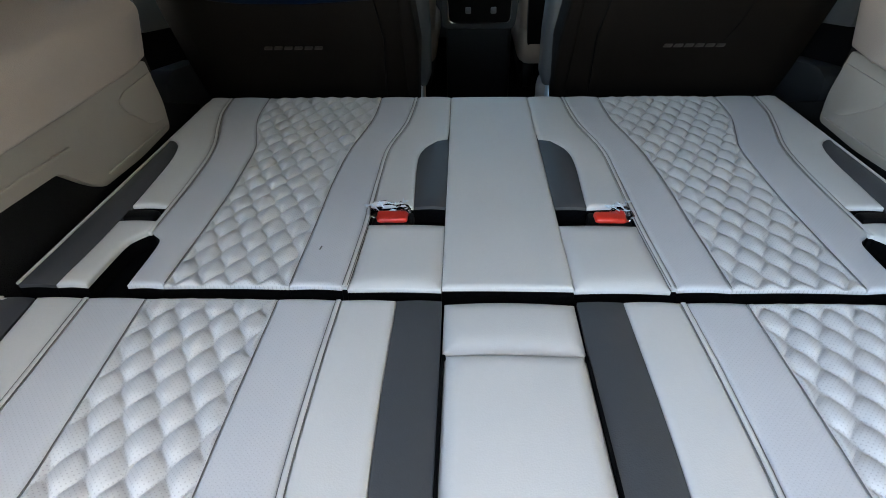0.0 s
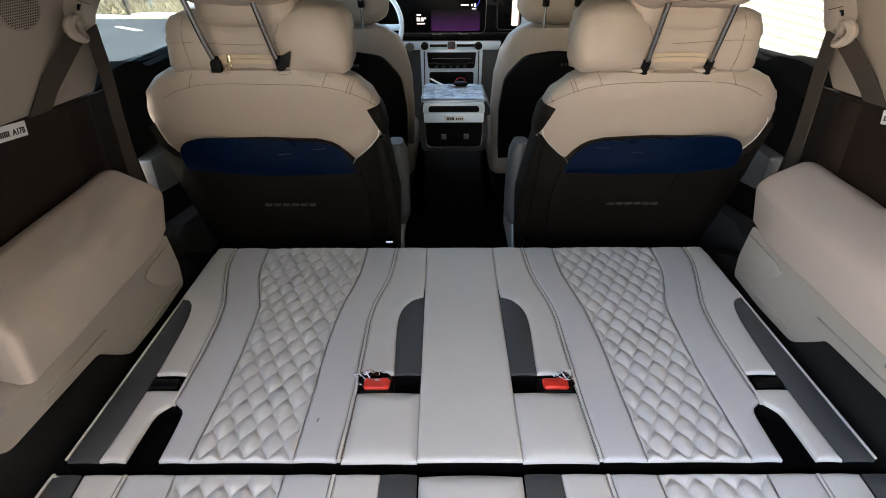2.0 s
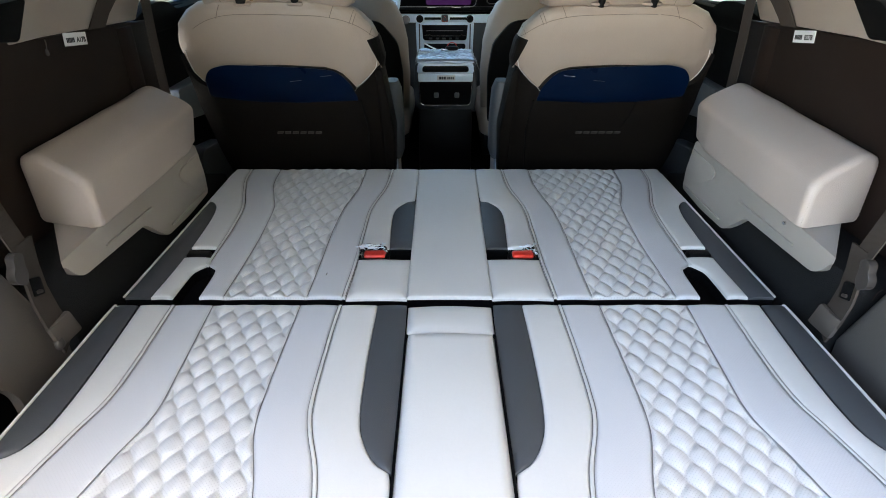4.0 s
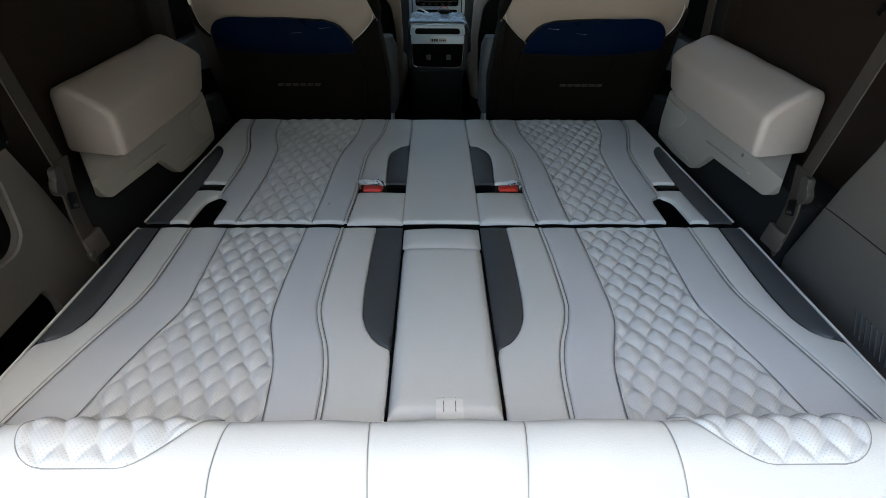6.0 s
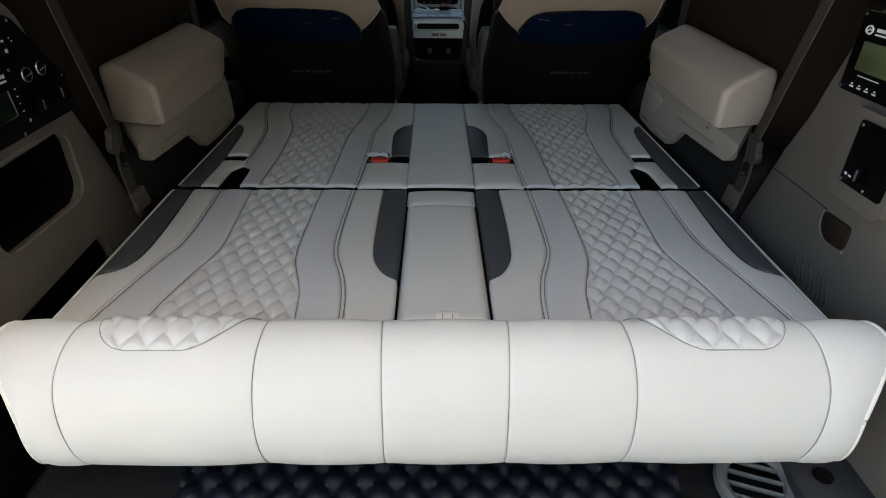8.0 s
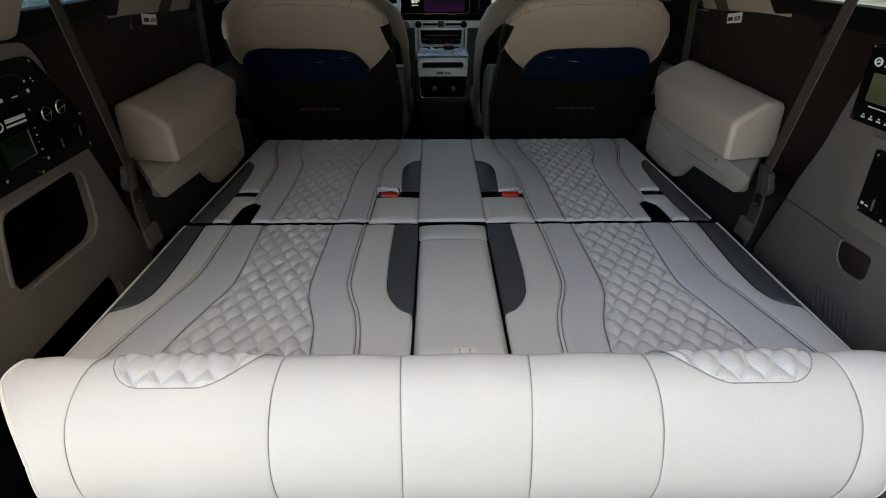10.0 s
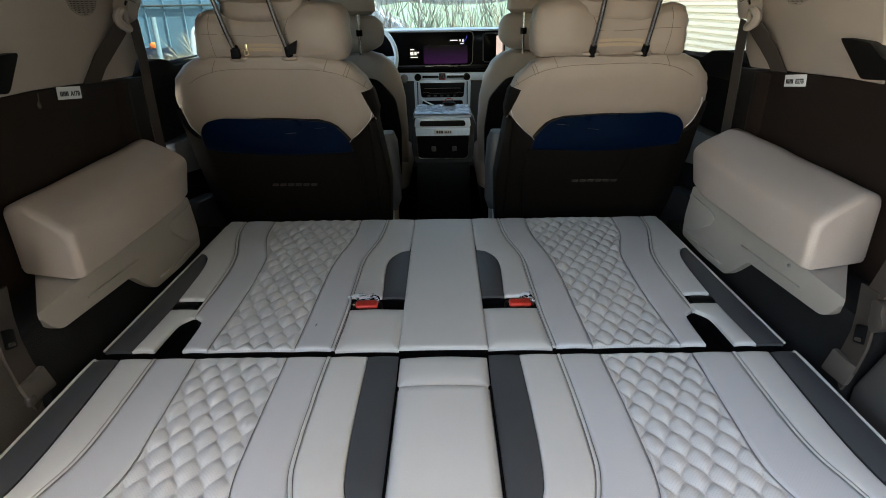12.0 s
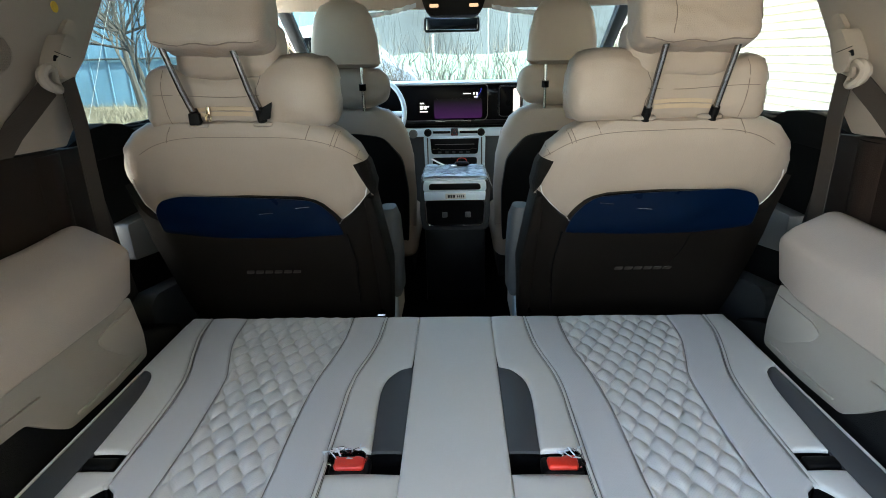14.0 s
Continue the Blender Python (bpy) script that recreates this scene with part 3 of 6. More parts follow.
def foot(x, at):
    """The seams bow outwards round the roll, and its ends are rounded off."""
    for (xa, ca), (xb, cb) in zip(SWING, SWING[1:]):
        if abs(x) <= xb or xb == 0.604:
            t = (abs(x) - xa) / (xb - xa)
            bow = (1 - t) * along(ca, at) + t * along(cb, at)
            return x + (bow if x > 0 else -bow)


def roll_segment(x0, x1):
    bm = bmesh.new()
    nx = max(int((x1 - x0) / 0.02), 4)
    ds = [0, 0.001, 0.003, 0.007, 0.013]
    xs = [x0 + d + 0.0004 for d in ds] + [x0 + 0.018 + (x1 - x0 - 0.036) * i / nx for i in range(nx + 1)] + [x1 - d - 0.0004 for d in reversed(ds)]
    ss = [ARC[-1] * i / 60 for i in range(61)]
    rows = []
    for x in xs:
        row = []
        d = min(x - x0, x1 - x)
        for s in ss:
            lift = -0.0013 * max(1 - d / 0.0034, 0) ** 2.2 + 0.0025 * math.sin(math.pi * (x - x0) / (x1 - x0)) + 0.0012 * noise.noise((x * 14, s * 14, 3.1))
            if abs(x) > 0.5:
                lift -= 0.004 * max((abs(x) - 0.55) / 0.06, 0) ** 3
            p = on_roll(x, s, lift)
            p.x = foot(x, s)
            row.append(bm.verts.new(p))
        rows.append(row)
    for a, b in zip(rows, rows[1:]):
        for j in range(len(ss) - 1):
            bm.faces.new((a[j], a[j + 1], b[j + 1], b[j]))
    for row in (rows[0], rows[-1]):
        bm.faces.new(row)
    return bm


SEAMS = [-0.604, -0.485, -0.243, -0.0805, 0.0805, 0.243, 0.485, 0.604]
for a, b in zip(SEAMS, SEAMS[1:]):
    part("cushion_panel", roll_segment(a, b), CREAM, roll, sharp=70)
for x in SEAMS[1:-1]:
    line = []
    for k in range(4, 56):
        q = on_roll(x, ARC[-1] * k / 60, -0.0006)
        q.x = foot(x, ARC[-1] * k / 60)
        line.append(q)
    part("seam", tube(line, 0.0005, 5), PALETHREAD, roll, "thin grey seam")
for s in (-1, 1):
    pts = []
    for k in range(3, 58):
        q = on_roll(s * 0.602, ARC[-1] * k / 60, -0.003)
        q.x = s * foot(0.603, ARC[-1] * k / 60)
        pts.append(q)
    part("end_piping", tube(pts, 0.0032, 6), CORD, roll, "cream piping round the end")
    # quilted inset, rounded at its lower corners
    bm = bmesh.new()
    rows, n1, n2 = [], 84, 40
    for j in range(n2 + 1):
        v = j / n2
        row = []
        sl = 0.088 + 0.071 * v
        outer = 0.458 - 0.046 * (1 - math.sqrt(1 - max((v - 0.3) / 0.701, 0) ** 2)) - 0.022 * max(1 - v / 0.45, 0) ** 2
        inner = 0.250 + 0.048 * v + 0.045 * (1 - math.sqrt(1 - min(v, 0.999) ** 2))
        for i in range(n1 + 1):
            u = i / n1
            x = outer + (inner - outer) * u
            d = min(u, 1 - u) * (outer - inner)
            d = min(d, (1 - v) * 0.071)
            row.append(bm.verts.new(on_roll(s * x, sl, 0.0030 + 0.0022 * min(d / 0.006, 1) + 0.0056 * (diamonds(s * x, sl, 0.0354, 0.064, (s * 0.3855, 0.159)) - 0.6) * min(d / 0.008, 1))))
        rows.append(row)
    for a, b in zip(rows, rows[1:]):
        for i in range(n1):
            bm.faces.new((a[i], a[i + 1], b[i + 1], b[i]))
    rim = [tuple(r[0].co) for r in rows] + [tuple(v.co) for v in rows[-1][1:]] + [tuple(r[-1].co) for r in reversed(rows[:-1])]
    part("quilted_inset", bm, QUILT, roll, "diamond-quilted perforated leather inset")
    part("inset_seam", tube(rim, 0.0008, 5), PALETHREAD, roll, "grey stitched outline")

k = min(range(len(ARC)), key=lambda i: abs(PROFILE[i].x + 0.122) + (9 if PROFILE[i].y < 0 else 0))
part("scuff", tube([on_roll(0.377, ARC[k] - 0.004, -0.0002), on_roll(0.3775, ARC[k], 0.0004), on_roll(0.376, ARC[k] + 0.005, -0.0002)], 0.0012, 5), THREAD, roll, "small grey scuff mark")
part("scuff", tube([(-0.240, 0.606, 0.0012), (-0.239, 0.612, 0.0016), (-0.2385, 0.614, 0.0012)], 0.0009, 5), THREAD, front_bed, "tiny dark mark on the strip")

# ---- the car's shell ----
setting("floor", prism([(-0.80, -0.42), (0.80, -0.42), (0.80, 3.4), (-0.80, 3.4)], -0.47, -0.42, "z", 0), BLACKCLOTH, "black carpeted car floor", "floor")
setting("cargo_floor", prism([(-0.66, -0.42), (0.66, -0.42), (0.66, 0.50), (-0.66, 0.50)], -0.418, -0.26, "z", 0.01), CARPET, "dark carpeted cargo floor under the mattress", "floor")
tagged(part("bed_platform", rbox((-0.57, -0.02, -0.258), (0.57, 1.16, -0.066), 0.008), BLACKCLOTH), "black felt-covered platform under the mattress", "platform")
setting("ceiling", prism([(-0.82, -0.22), (0.82, -0.22), (0.80, 2.62), (-0.80, 2.62)], 0.82, 0.87, "z", 0.01), HEADLINER, "beige fabric headliner", "ceiling")

WALL = 0.738
for s, side in ((-1, "left"), (1, "right")):
    w0, w1 = s * WALL, s * (WALL + 0.05)
    setting("lower_trim_" + side, prism([(0.30, -0.42), (1.22, -0.42), (1.24, 0.0), (1.155, 0.399), (0.74, 0.418), (0.69, 0.44), (0.30, 0.445)], w0, w1, "x", 0.004), BROWN, "dark brown moulded side trim", "wall trim")
    setting("pillar_trim_" + side, prism([(0.655, 0.4195), (0.745, 0.4195), (1.092, 0.4055), (1.128, 0.440), (1.140, 0.490), (1.166, 0.533), (1.203, 0.562), (1.296, 0.670), (1.405, 0.800), (1.405, 0.818), (0.80, 0.818), (0.685, 0.50)], w0 - s * 0.006, w1, "x", 0.005), BEIGETRIM, "beige moulded pillar trim", "wall trim")
    setting("tail_pillar_trim_" + side, prism([(-0.22, 0.43), (0.27, 0.425), (0.33, 0.50), (0.36, 0.818), (-0.22, 0.818)], s * 0.675, w1, "x", 0.01), BEIGETRIM, "beige moulded tailgate pillar trim", "wall trim")
    setting("window_seal_" + side, prism(rounded([(0.28, 0.412), (0.60, 0.432), (0.655 + (0.03 if s > 0 else 0), 0.425), (0.705 + (0.06 if s > 0 else 0), 0.488), (0.632 + (0.055 if s > 0 else 0), 0.485), (0.580 + (0.065 if s > 0 else 0), 0.461), (0.28, 0.457)], 0.010, 3), s * 0.715, s * 0.75, "x", 0.003), BLACK, "black window surround", "window surround")
    w = thing("quarter_window_" + side, "dark tinted quarter window pane" if s < 0 else "clear quarter window pane", "window", kind="structure")
    part("pane", prism([(0.29, 0.450), (0.69, 0.455), (0.81, 0.818), (0.35, 0.818)], s * 0.764, s * 0.768, "x", 0), PRIVACY if s < 0 else PANE, w)
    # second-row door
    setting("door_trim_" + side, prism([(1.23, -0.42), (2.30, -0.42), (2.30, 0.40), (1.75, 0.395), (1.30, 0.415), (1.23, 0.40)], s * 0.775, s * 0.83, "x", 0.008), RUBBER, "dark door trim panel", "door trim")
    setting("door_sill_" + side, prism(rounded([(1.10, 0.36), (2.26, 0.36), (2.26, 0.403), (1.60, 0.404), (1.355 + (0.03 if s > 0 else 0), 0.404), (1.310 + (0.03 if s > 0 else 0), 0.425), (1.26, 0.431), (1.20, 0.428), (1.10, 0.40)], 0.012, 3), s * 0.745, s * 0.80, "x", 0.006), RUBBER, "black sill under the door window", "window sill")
    setting("door_armrest_" + side, prism(rounded([(1.245, 0.120), (1.240, 0.207), (1.90, 0.210), (1.90, 0.10), (1.42, 0.095)], [0.01, 0.008, 0.01, 0.01, 0.02], 3), s * 0.738, s * 0.778, "x", 0.006, 2), GREYVENT, "dark grey moulded armrest on the door trim", "door trim")
    setting("jamb_step_" + side, prism(rounded([(1.185, -0.10), (1.190, 0.030), (1.225, 0.045), (1.40, 0.020), (1.44, -0.10)], 0.012, 3), s * 0.690, s * 0.742, "x", 0.006, 2), CONSOLE, "dark grey step trim in the door jamb", "door trim")
    setting("trim_rib_" + side, prism(rounded([(s * (WALL + 0.004), 0.995), (s * (WALL - 0.001), 1.005), (s * (WALL - 0.008), 1.030), (s * (WALL - 0.008), 1.055), (s * (WALL - 0.001), 1.072), (s * (WALL + 0.004), 1.080)], [0.001, 0.004, 0.008, 0.008, 0.004, 0.001], 3), 0.14, 0.398, "z", 0.001), BROWN, "rounded upright rib in the side trim", "wall trim")
    setting("centre_pillar_" + side, prism([(2.24, -0.42), (2.36, -0.42), (2.36, 0.82), (2.26, 0.82)], s * 0.755, s * 0.82, "x", 0.01), BLACK, "dark pillar between the doors", "pillar")
    # right pane left clear so the wall beyond comes out brighter
    w = thing("door_window_" + side, "tinted side door window" if s < 0 else "clear side door window", "window", kind="structure")
    part("pane", prism([(1.05, 0.39), (2.25, 0.39), (2.25, 0.818), (1.30, 0.818)], s * 0.792, s * 0.796, "x", 0), PRIVACY if s < 0 else PANE, w)
    for z in (0.3975, 0.4095) if s < 0 else ():
        part("beltline_strip", tube([(s * 0.800, y, z) for y in (1.36, 1.6, 1.9, 2.24)], 0.0034, 6), CHROME, w, "bright metal strip along the window's lower edge")
    setting("front_door_trim_" + side, prism([(2.36, -0.42), (3.40, -0.42), (3.40, 0.36), (2.36, 0.40)], s * 0.775, s * 0.83, "x", 0.008), BLACK, "dark front door trim panel", "door trim")
    w = thing("front_door_window_" + side, "clear front door window", "window", kind="structure")
    part("pane", prism([(2.36, 0.40), (3.30, 0.38), (2.70, 0.818), (2.36, 0.818)], s * 0.792, s * 0.796, "x", 0), PANE, w).visible_shadow = False
    setting("windscreen_pillar_" + side, prism([(3.36, 0.36), (3.44, 0.36), (2.70, 0.87), (2.60, 0.87)], s * 0.74, s * 0.80, "x", 0.012), CONSOLE, "dark grey windscreen pillar", "pillar")
    setting("tail_sill_side_" + side, prism([(-0.22, -0.42), (-0.20, -0.42), (-0.20, 0.82), (-0.22, 0.82)], s * 0.70, s * 0.82, "x", 0.004), GREYTRIM, "warm grey tailgate opening edge", "trim")
setting("floor_end", prism([(-0.80, -0.46), (0.80, -0.46), (0.80, 0.25), (-0.80, 0.25)], 3.36, 3.42, "y", 0), BLACK, "dark bulkhead behind the dashboard", "wall")
w = thing("windscreen", "front windscreen, tinted to darken the view outside", "window", kind="structure")
part("pane", prism([(3.40, 0.36), (3.405, 0.36), (2.665, 0.85), (2.66, 0.85)], -0.75, 0.75, "x", 0), SCREENGLASS, w).visible_shadow = False
setting("windscreen_header", prism(rounded([(2.56, 0.735), (2.66, 0.745), (2.72, 0.82), (2.56, 0.82)], 0.02, 3), -0.75, 0.75, "x", 0.004), BEIGETRIM, "beige header rail above the windscreen", "trim")

for x0, x1, bow in ((-0.42, -0.15, 0.040), (0.16, 0.40, 0.028)):
    bm, rows = bmesh.new(), []
    for i in range(37):
        t = i / 36
        x = x0 + (x1 - x0) * t
        inner = t if x0 < 0 else 1 - t
        z = 0.704 + bow * inner ** 2
        rows.append([bm.verts.new((x, 2.552 + 0.006 * noise.noise((x * 60, k, 0)), z + 0.009 * k + 0.004 * noise.noise((x * 45, k * 2.0, 3)))) for k in range(3)] + [bm.verts.new((x, 2.562, z + 0.008))])
    for a, b in zip(rows, rows[1:]):
        for k in range(4):
            bm.faces.new((a[k], a[(k + 1) % 4], b[(k + 1) % 4], b[k]))
    tagged(part("plastic_film", bm, CRINKLE, None, sharp=12), "crinkled protective plastic film along the windscreen header", "plastic film", "header films")

# ---- wheel-arch covers and side cushions ----
for s in (-1, 1):
    g = 0.0 if s < 0 else 0.03
    arch = thing("wheel_arch_cover", "beige moulded cover over the wheel arch", "trim cover", "wheel arch covers")
    k = g * 0.4
    bm = prism(rounded([(0.640 + k, 0.134), (0.520 + k, 0.129), (0.425 + k, 0.127), (0.436 + k, 0.120), (0.448 + k, 0.112), (0.458 + k, 0.096), (0.480 + k, 0.076), (0.700 + g, 0.064), (0.745 + g, 0.024), (0.778 + g, -0.001), (0.900 + g, -0.007), (1.020 + g, -0.002), (1.022 + g, 0.05), (1.00 + g, 0.134)], [0.02, 0.02, 0.004, 0.006, 0.01, 0.012, 0.018, 0.014, 0.01, 0.014, 0.02, 0.012, 0.014, 0.01], 3), s * 0.618, s * 0.736, "x", 0.008, 3)
    # the rear end is cut off aslant towards the wall
    cut = bmesh.ops.bisect_plane(bm, geom=bm.verts[:] + bm.edges[:] + bm.faces[:], plane_co=(s * 0.630, 0.458 + k, 0), plane_no=(s * 0.83, -0.56, 0), clear_outer=True)
    bmesh.ops.edgeloop_fill(bm, edges=[e for e in cut["geom_cut"] if isinstance(e, bmesh.types.BMEdge)])
    part("cover", bm, ARCHTRIM, arch)
    for a, za, b, zb in ((0.56, 0.0925, 0.735 + g, 0.086), (0.80 + g, 0.013, 1.005 + g, 0.009)):
        part("ledge", prism(rounded([(a, za - 0.003), (b, zb - 0.003), (b, zb + 0.002), (a, za + 0.002)], 0.002, 2), s * 0.6140, s * 0.62, "x", 0.0015), ARCHTRIM, arch, "moulded ledge on the cover")
    part("raised_pad", prism(rounded([(1.004 + g, 0.112), (0.905 + g * 0.3, 0.108), (0.884 + g * 0.3, 0.098), (0.897 + g * 0.3, 0.078), (0.960 + g, 0.030), (1.008 + g, 0.024)], [0.004, 0.012, 0.008, 0.012, 0.02, 0.006], 4), s * 0.6155, s * 0.62, "x", 0.002, 2), ARCHTRIM, arch, "raised moulded pad on the cover")
    if s > 0:
        part("clip", disc((s * 0.616, 0.600, 0.117), 0.0035, 0.005, "x", 12), CHROME, arch, "small metal clip")
    setting("side_carpet" if s < 0 else "side_carpet_right", prism([(0.445, -0.26), (1.20, -0.26), (1.20, -0.02), (1.02, 0.05), (0.72, 0.10), (0.50, 0.105), (0.43, 0.105), (0.405, 0.09), (0.435, 0.0)], s * 0.634, s * 0.737, "x", 0.006), CARPET, "dark grey carpeted side lining", "side lining")
    y0, y1 = 0.540, 1.025 + g
    box = thing("side_cushion", "beige leather-covered box cushion resting on the wheel arch", "cushion", "side cushions")
    # the rear end stands slightly aslant
    skew = (lambda u: 0.034 * (u - 0.603) / 0.130)
    sec = rounded([(0.603, 0.1345), (0.607, 0.214), (0.635, 0.234), (0.700, 0.262), (0.733, 0.250), (0.733, 0.1345)], [0.006, 0.013, 0.02, 0.014, 0.012, 0.006], 4)
    bm, loops = bmesh.new(), []
    for k in range(41):
        y = y0 + (y1 - y0) * (0.5 - 0.5 * math.cos(math.pi * k / 40))
        d = min(y - y0, y1 - y)
        r = 0.015
        cut = r - math.sqrt(max(r * r - (r - min(d, r)) ** 2, 0))
        t = (y - y0) / (y1 - y0)
        loop = []
        for u, z in sec:
            u2 = 0.668 + (u - 0.668) * (1 - cut / 0.065)
            z2 = 0.1345 + (z - 0.1345) * (1 - cut / 0.128) * (1 + 0.1 * t)
            if u < 0.66:
                u2 += (0.021 - 0.019 * min((z - 0.1345) / 0.08, 1)) * max(t - 0.8, 0) / 0.2
            loop.append(bm.verts.new((s * u2, y + skew(u2) * (1 - t) ** 3, z2)))
        loops.append(loop)
    for a, b in zip(loops, loops[1:]):
        for q in range(len(sec)):
            bm.faces.new((a[q], a[(q + 1) % len(sec)], b[(q + 1) % len(sec)], b[q]))
    bm.faces.new(loops[0])
    bm.faces.new(loops[-1])
    part("padding", puff(bm, 0.0016, 7, 0), PALEBEIGE, box, sharp=50)
    # stitched seam round the end that faces the tailgate
    ring = [(0.668 + (u - 0.668) * 0.925, 0.1345 + (z - 0.1345) * 0.955) for u, z in sec if z > 0.14]
    for (ua, za), (ub, zb) in zip(ring, ring[1:]):
        n = max(int(math.hypot(ub - ua, zb - za) / 0.0065), 1)
        for k in range(n):
            p, q = (k + 0.15) / n, (k + 0.7) / n
            part("stitch", tube([(s * (ua + (ub - ua) * w), y0 + 0.0030 + skew(ua + (ub - ua) * w), za + (zb - za) * w) for w in (p, q)], 0.0006, 4), PALEBEIGE, box)

# small modelled mark that stands in for a light reflection on the trim
hook = thing("trim_glint", "small modelled mark for a glint on the side trim", "clip")
part("glint_spot", blob((-0.7375, 0.748, 0.392), (0.003, 0.004, 0.006), 2.4, 14, 8), SLEEVE, hook)
part("tail", tube(smooth_path([(-0.7365, 0.748, 0.397), (-0.7358, 0.750, 0.406), (-0.737, 0.752, 0.414)], 4), 0.0010, 6), SLEEVE, hook)
hook = thing("coat_hook", "small black plastic hook under the window surround", "hook")
part("base", blob((0.736, 0.520, 0.409), (0.006, 0.012, 0.007), 3, 14, 8), BLACK, hook)
part("prong", tube(smooth_path([(0.732, 0.516, 0.408), (0.724, 0.513, 0.400), (0.720, 0.510, 0.404)], 4), 0.003, 6), BLACK, hook)

# ---- labels on the side trim ----
for s, txt in ((-1, "A17B"), (1, "B27B")):
    lab = thing("paper_label", "white paper parts label stuck to the side trim", "label", "paper labels")
    yc, zc, turn = (0.843, 0.4015, -6.0) if s < 0 else (0.905, 0.3965, -7.5)
    lab.matrix_basis = Matrix.Translation((s * 0.7375, yc, zc)) @ pose(0, 0, 0, turn, 0, 0)
    part("paper", rbox((-0.001, -0.037, -0.012), (0.001, 0.037, 0.012), 0.0004, 1, Matrix.Translation((-s * 0.0010, 0, 0))), WHITE, lab)
    cu = bpy.data.curves.new("lettering", "FONT")
    cu.body, cu.size, cu.extrude, cu.align_x, cu.align_y = txt, 0.0132, 0.0002, "CENTER", "CENTER"
    cu.offset = 0.0004
    tmp = bpy.data.objects.new("tmp", cu)
    scene.collection.objects.link(tmp)
    me = bpy.data.meshes.new_from_object(tmp.evaluated_get(bpy.context.evaluated_depsgraph_get()))
    bpy.data.objects.remove(tmp)
    me.materials.append(INK)
    ob = new("lettering", me)
    ob.parent = lab
    ob.matrix_basis = Matrix.Translation((-s * 0.0024, -s * 0.017, -0.002)) @ pose(0, 0, 0, 90, 0, 90 if s < 0 else -90)
    for k in range(6):
        dy = s * (0.029 - 0.0044 * k)
        part("print_bar", rbox((-s * 0.0022 - 0.0004, dy - 0.0014, -0.006), (-s * 0.0022 + 0.0004, dy + 0.0014, 0.003), 0, 1), INK, lab, smooth=False)

# ---- seat belts ----
def rear_belt(s):
    belt = thing("seat_belt", "brown webbing seat belt with black slot and end sleeve", "seat belt", "rear seat belts")
    d, up = (0.0, 0.0) if s > 0 else (-0.028, 0.027)
    lay = (lambda pts: [(y + d, z + up) for y, z in pts])
    a, b = Vector((s * 0.640, 0.292 + d * 0.1, 0.60)), Vector((s * 0.619, 0.412 + d, 0.128 + up))
    part("webbing", ribbon([a.lerp(b, t) for t in (0, 0.25, 0.5, 0.75, 1)], 0.044, 0.0022, (0.25 * -s, -1, 0)), STRAP, belt)
    part("sleeve", ribbon([(s * x, y + d, z + up * min(z / 0.12, 1)) for x, y, z in ((0.6235, 0.418, 0.165), (0.6235, 0.411, 0.12), (0.623, 0.409, 0.085), (0.623, 0.416, 0.045), (0.624, 0.432, 0.000))], 0.050, 0.004, (0.2 * -s, -1, -0.2)), STRAP, belt, "brown folded lower end of the webbing")
    slot = part("slot_frame", prism(rounded(lay([(0.417, 0.106), (0.396, 0.114), (0.392, 0.084), (0.415, 0.077)]), 0.003, 2), s * 0.6165, s * 0.6225, "x", 0.001), BLACK, belt, "black slot in the webbing")
    part("slot_bar", prism(rounded(lay([(0.411, 0.087), (0.399, 0.092), (0.398, 0.086), (0.410, 0.082)]), 0.002, 2), s * 0.6150, s * 0.6170, "x", 0.0006), BELTPLASTIC, slot)
    part("belt_stop", prism(rounded(lay([(0.390, 0.160), (0.380, 0.167), (0.369, 0.163), (0.368, 0.150), (0.360, 0.140), (0.361, 0.126), (0.377, 0.115), (0.387, 0.127), (0.386, 0.142)]), [0.004, 0.005, 0.005, 0.003, 0.006, 0.008, 0.006, 0.008, 0.004], 3), s * 0.606, s * 0.6185, "x", 0.004, 3), BELTPLASTIC, belt, "dark brown plastic belt stop")
    part("anchor", prism(rounded([(y + d, z + up * 0.2) for y, z in ((0.443, 0.047), (0.458, 0.000), (0.402, 0.004), (0.391, 0.048), (0.417, 0.044))], [0.004, 0.006, 0.006, 0.004, 0.02], 3), s * 0.6145, s * 0.6215, "x", 0.0025), SLEEVE, belt, "grey-brown plastic end sleeve")
    if s < 0:
        part("bolt", blob((s * 0.618, 0.376, 0.016), (0.006, 0.009, 0.010), 2.6, 14, 8), BELTPLASTIC, belt, "round plastic bolt cap")
    return belt


rear_belt(-1)
rear_belt(1)

for s in (-1, 1):
    gr = thing("speaker_grille", "round perforated speaker grille in the pillar trim", "speaker grille", "speaker grilles")
    part("disc", prism([(0.952 + 0.054 * math.cos(q), 0.576 + 0.036 * math.sin(q)) for q in (2 * math.pi * k / 40 for k in range(40))], s * 0.7295, s * 0.7335, "x", 0.001, 1), GRILLE, gr)
    bm = bmesh.new()
    for i in range(-12, 13):
        for j in range(-9, 10):
            y, z = 0.0046 * (i + 0.5 * (j % 2)), 0.0040 * j
            if math.hypot(y / 0.050, z / 0.0325) < 1:
                ring = [bm.verts.new((s * 0.7291, 0.952 + y + 0.0015 * math.cos(q), 0.576 + z + 0.0015 * math.sin(q))) for q in (k * math.pi / 3 for k in range(6))]
                bm.faces.new(ring)
    part("holes", bm, BROWN, gr, "fine dark perforations", smooth=False)
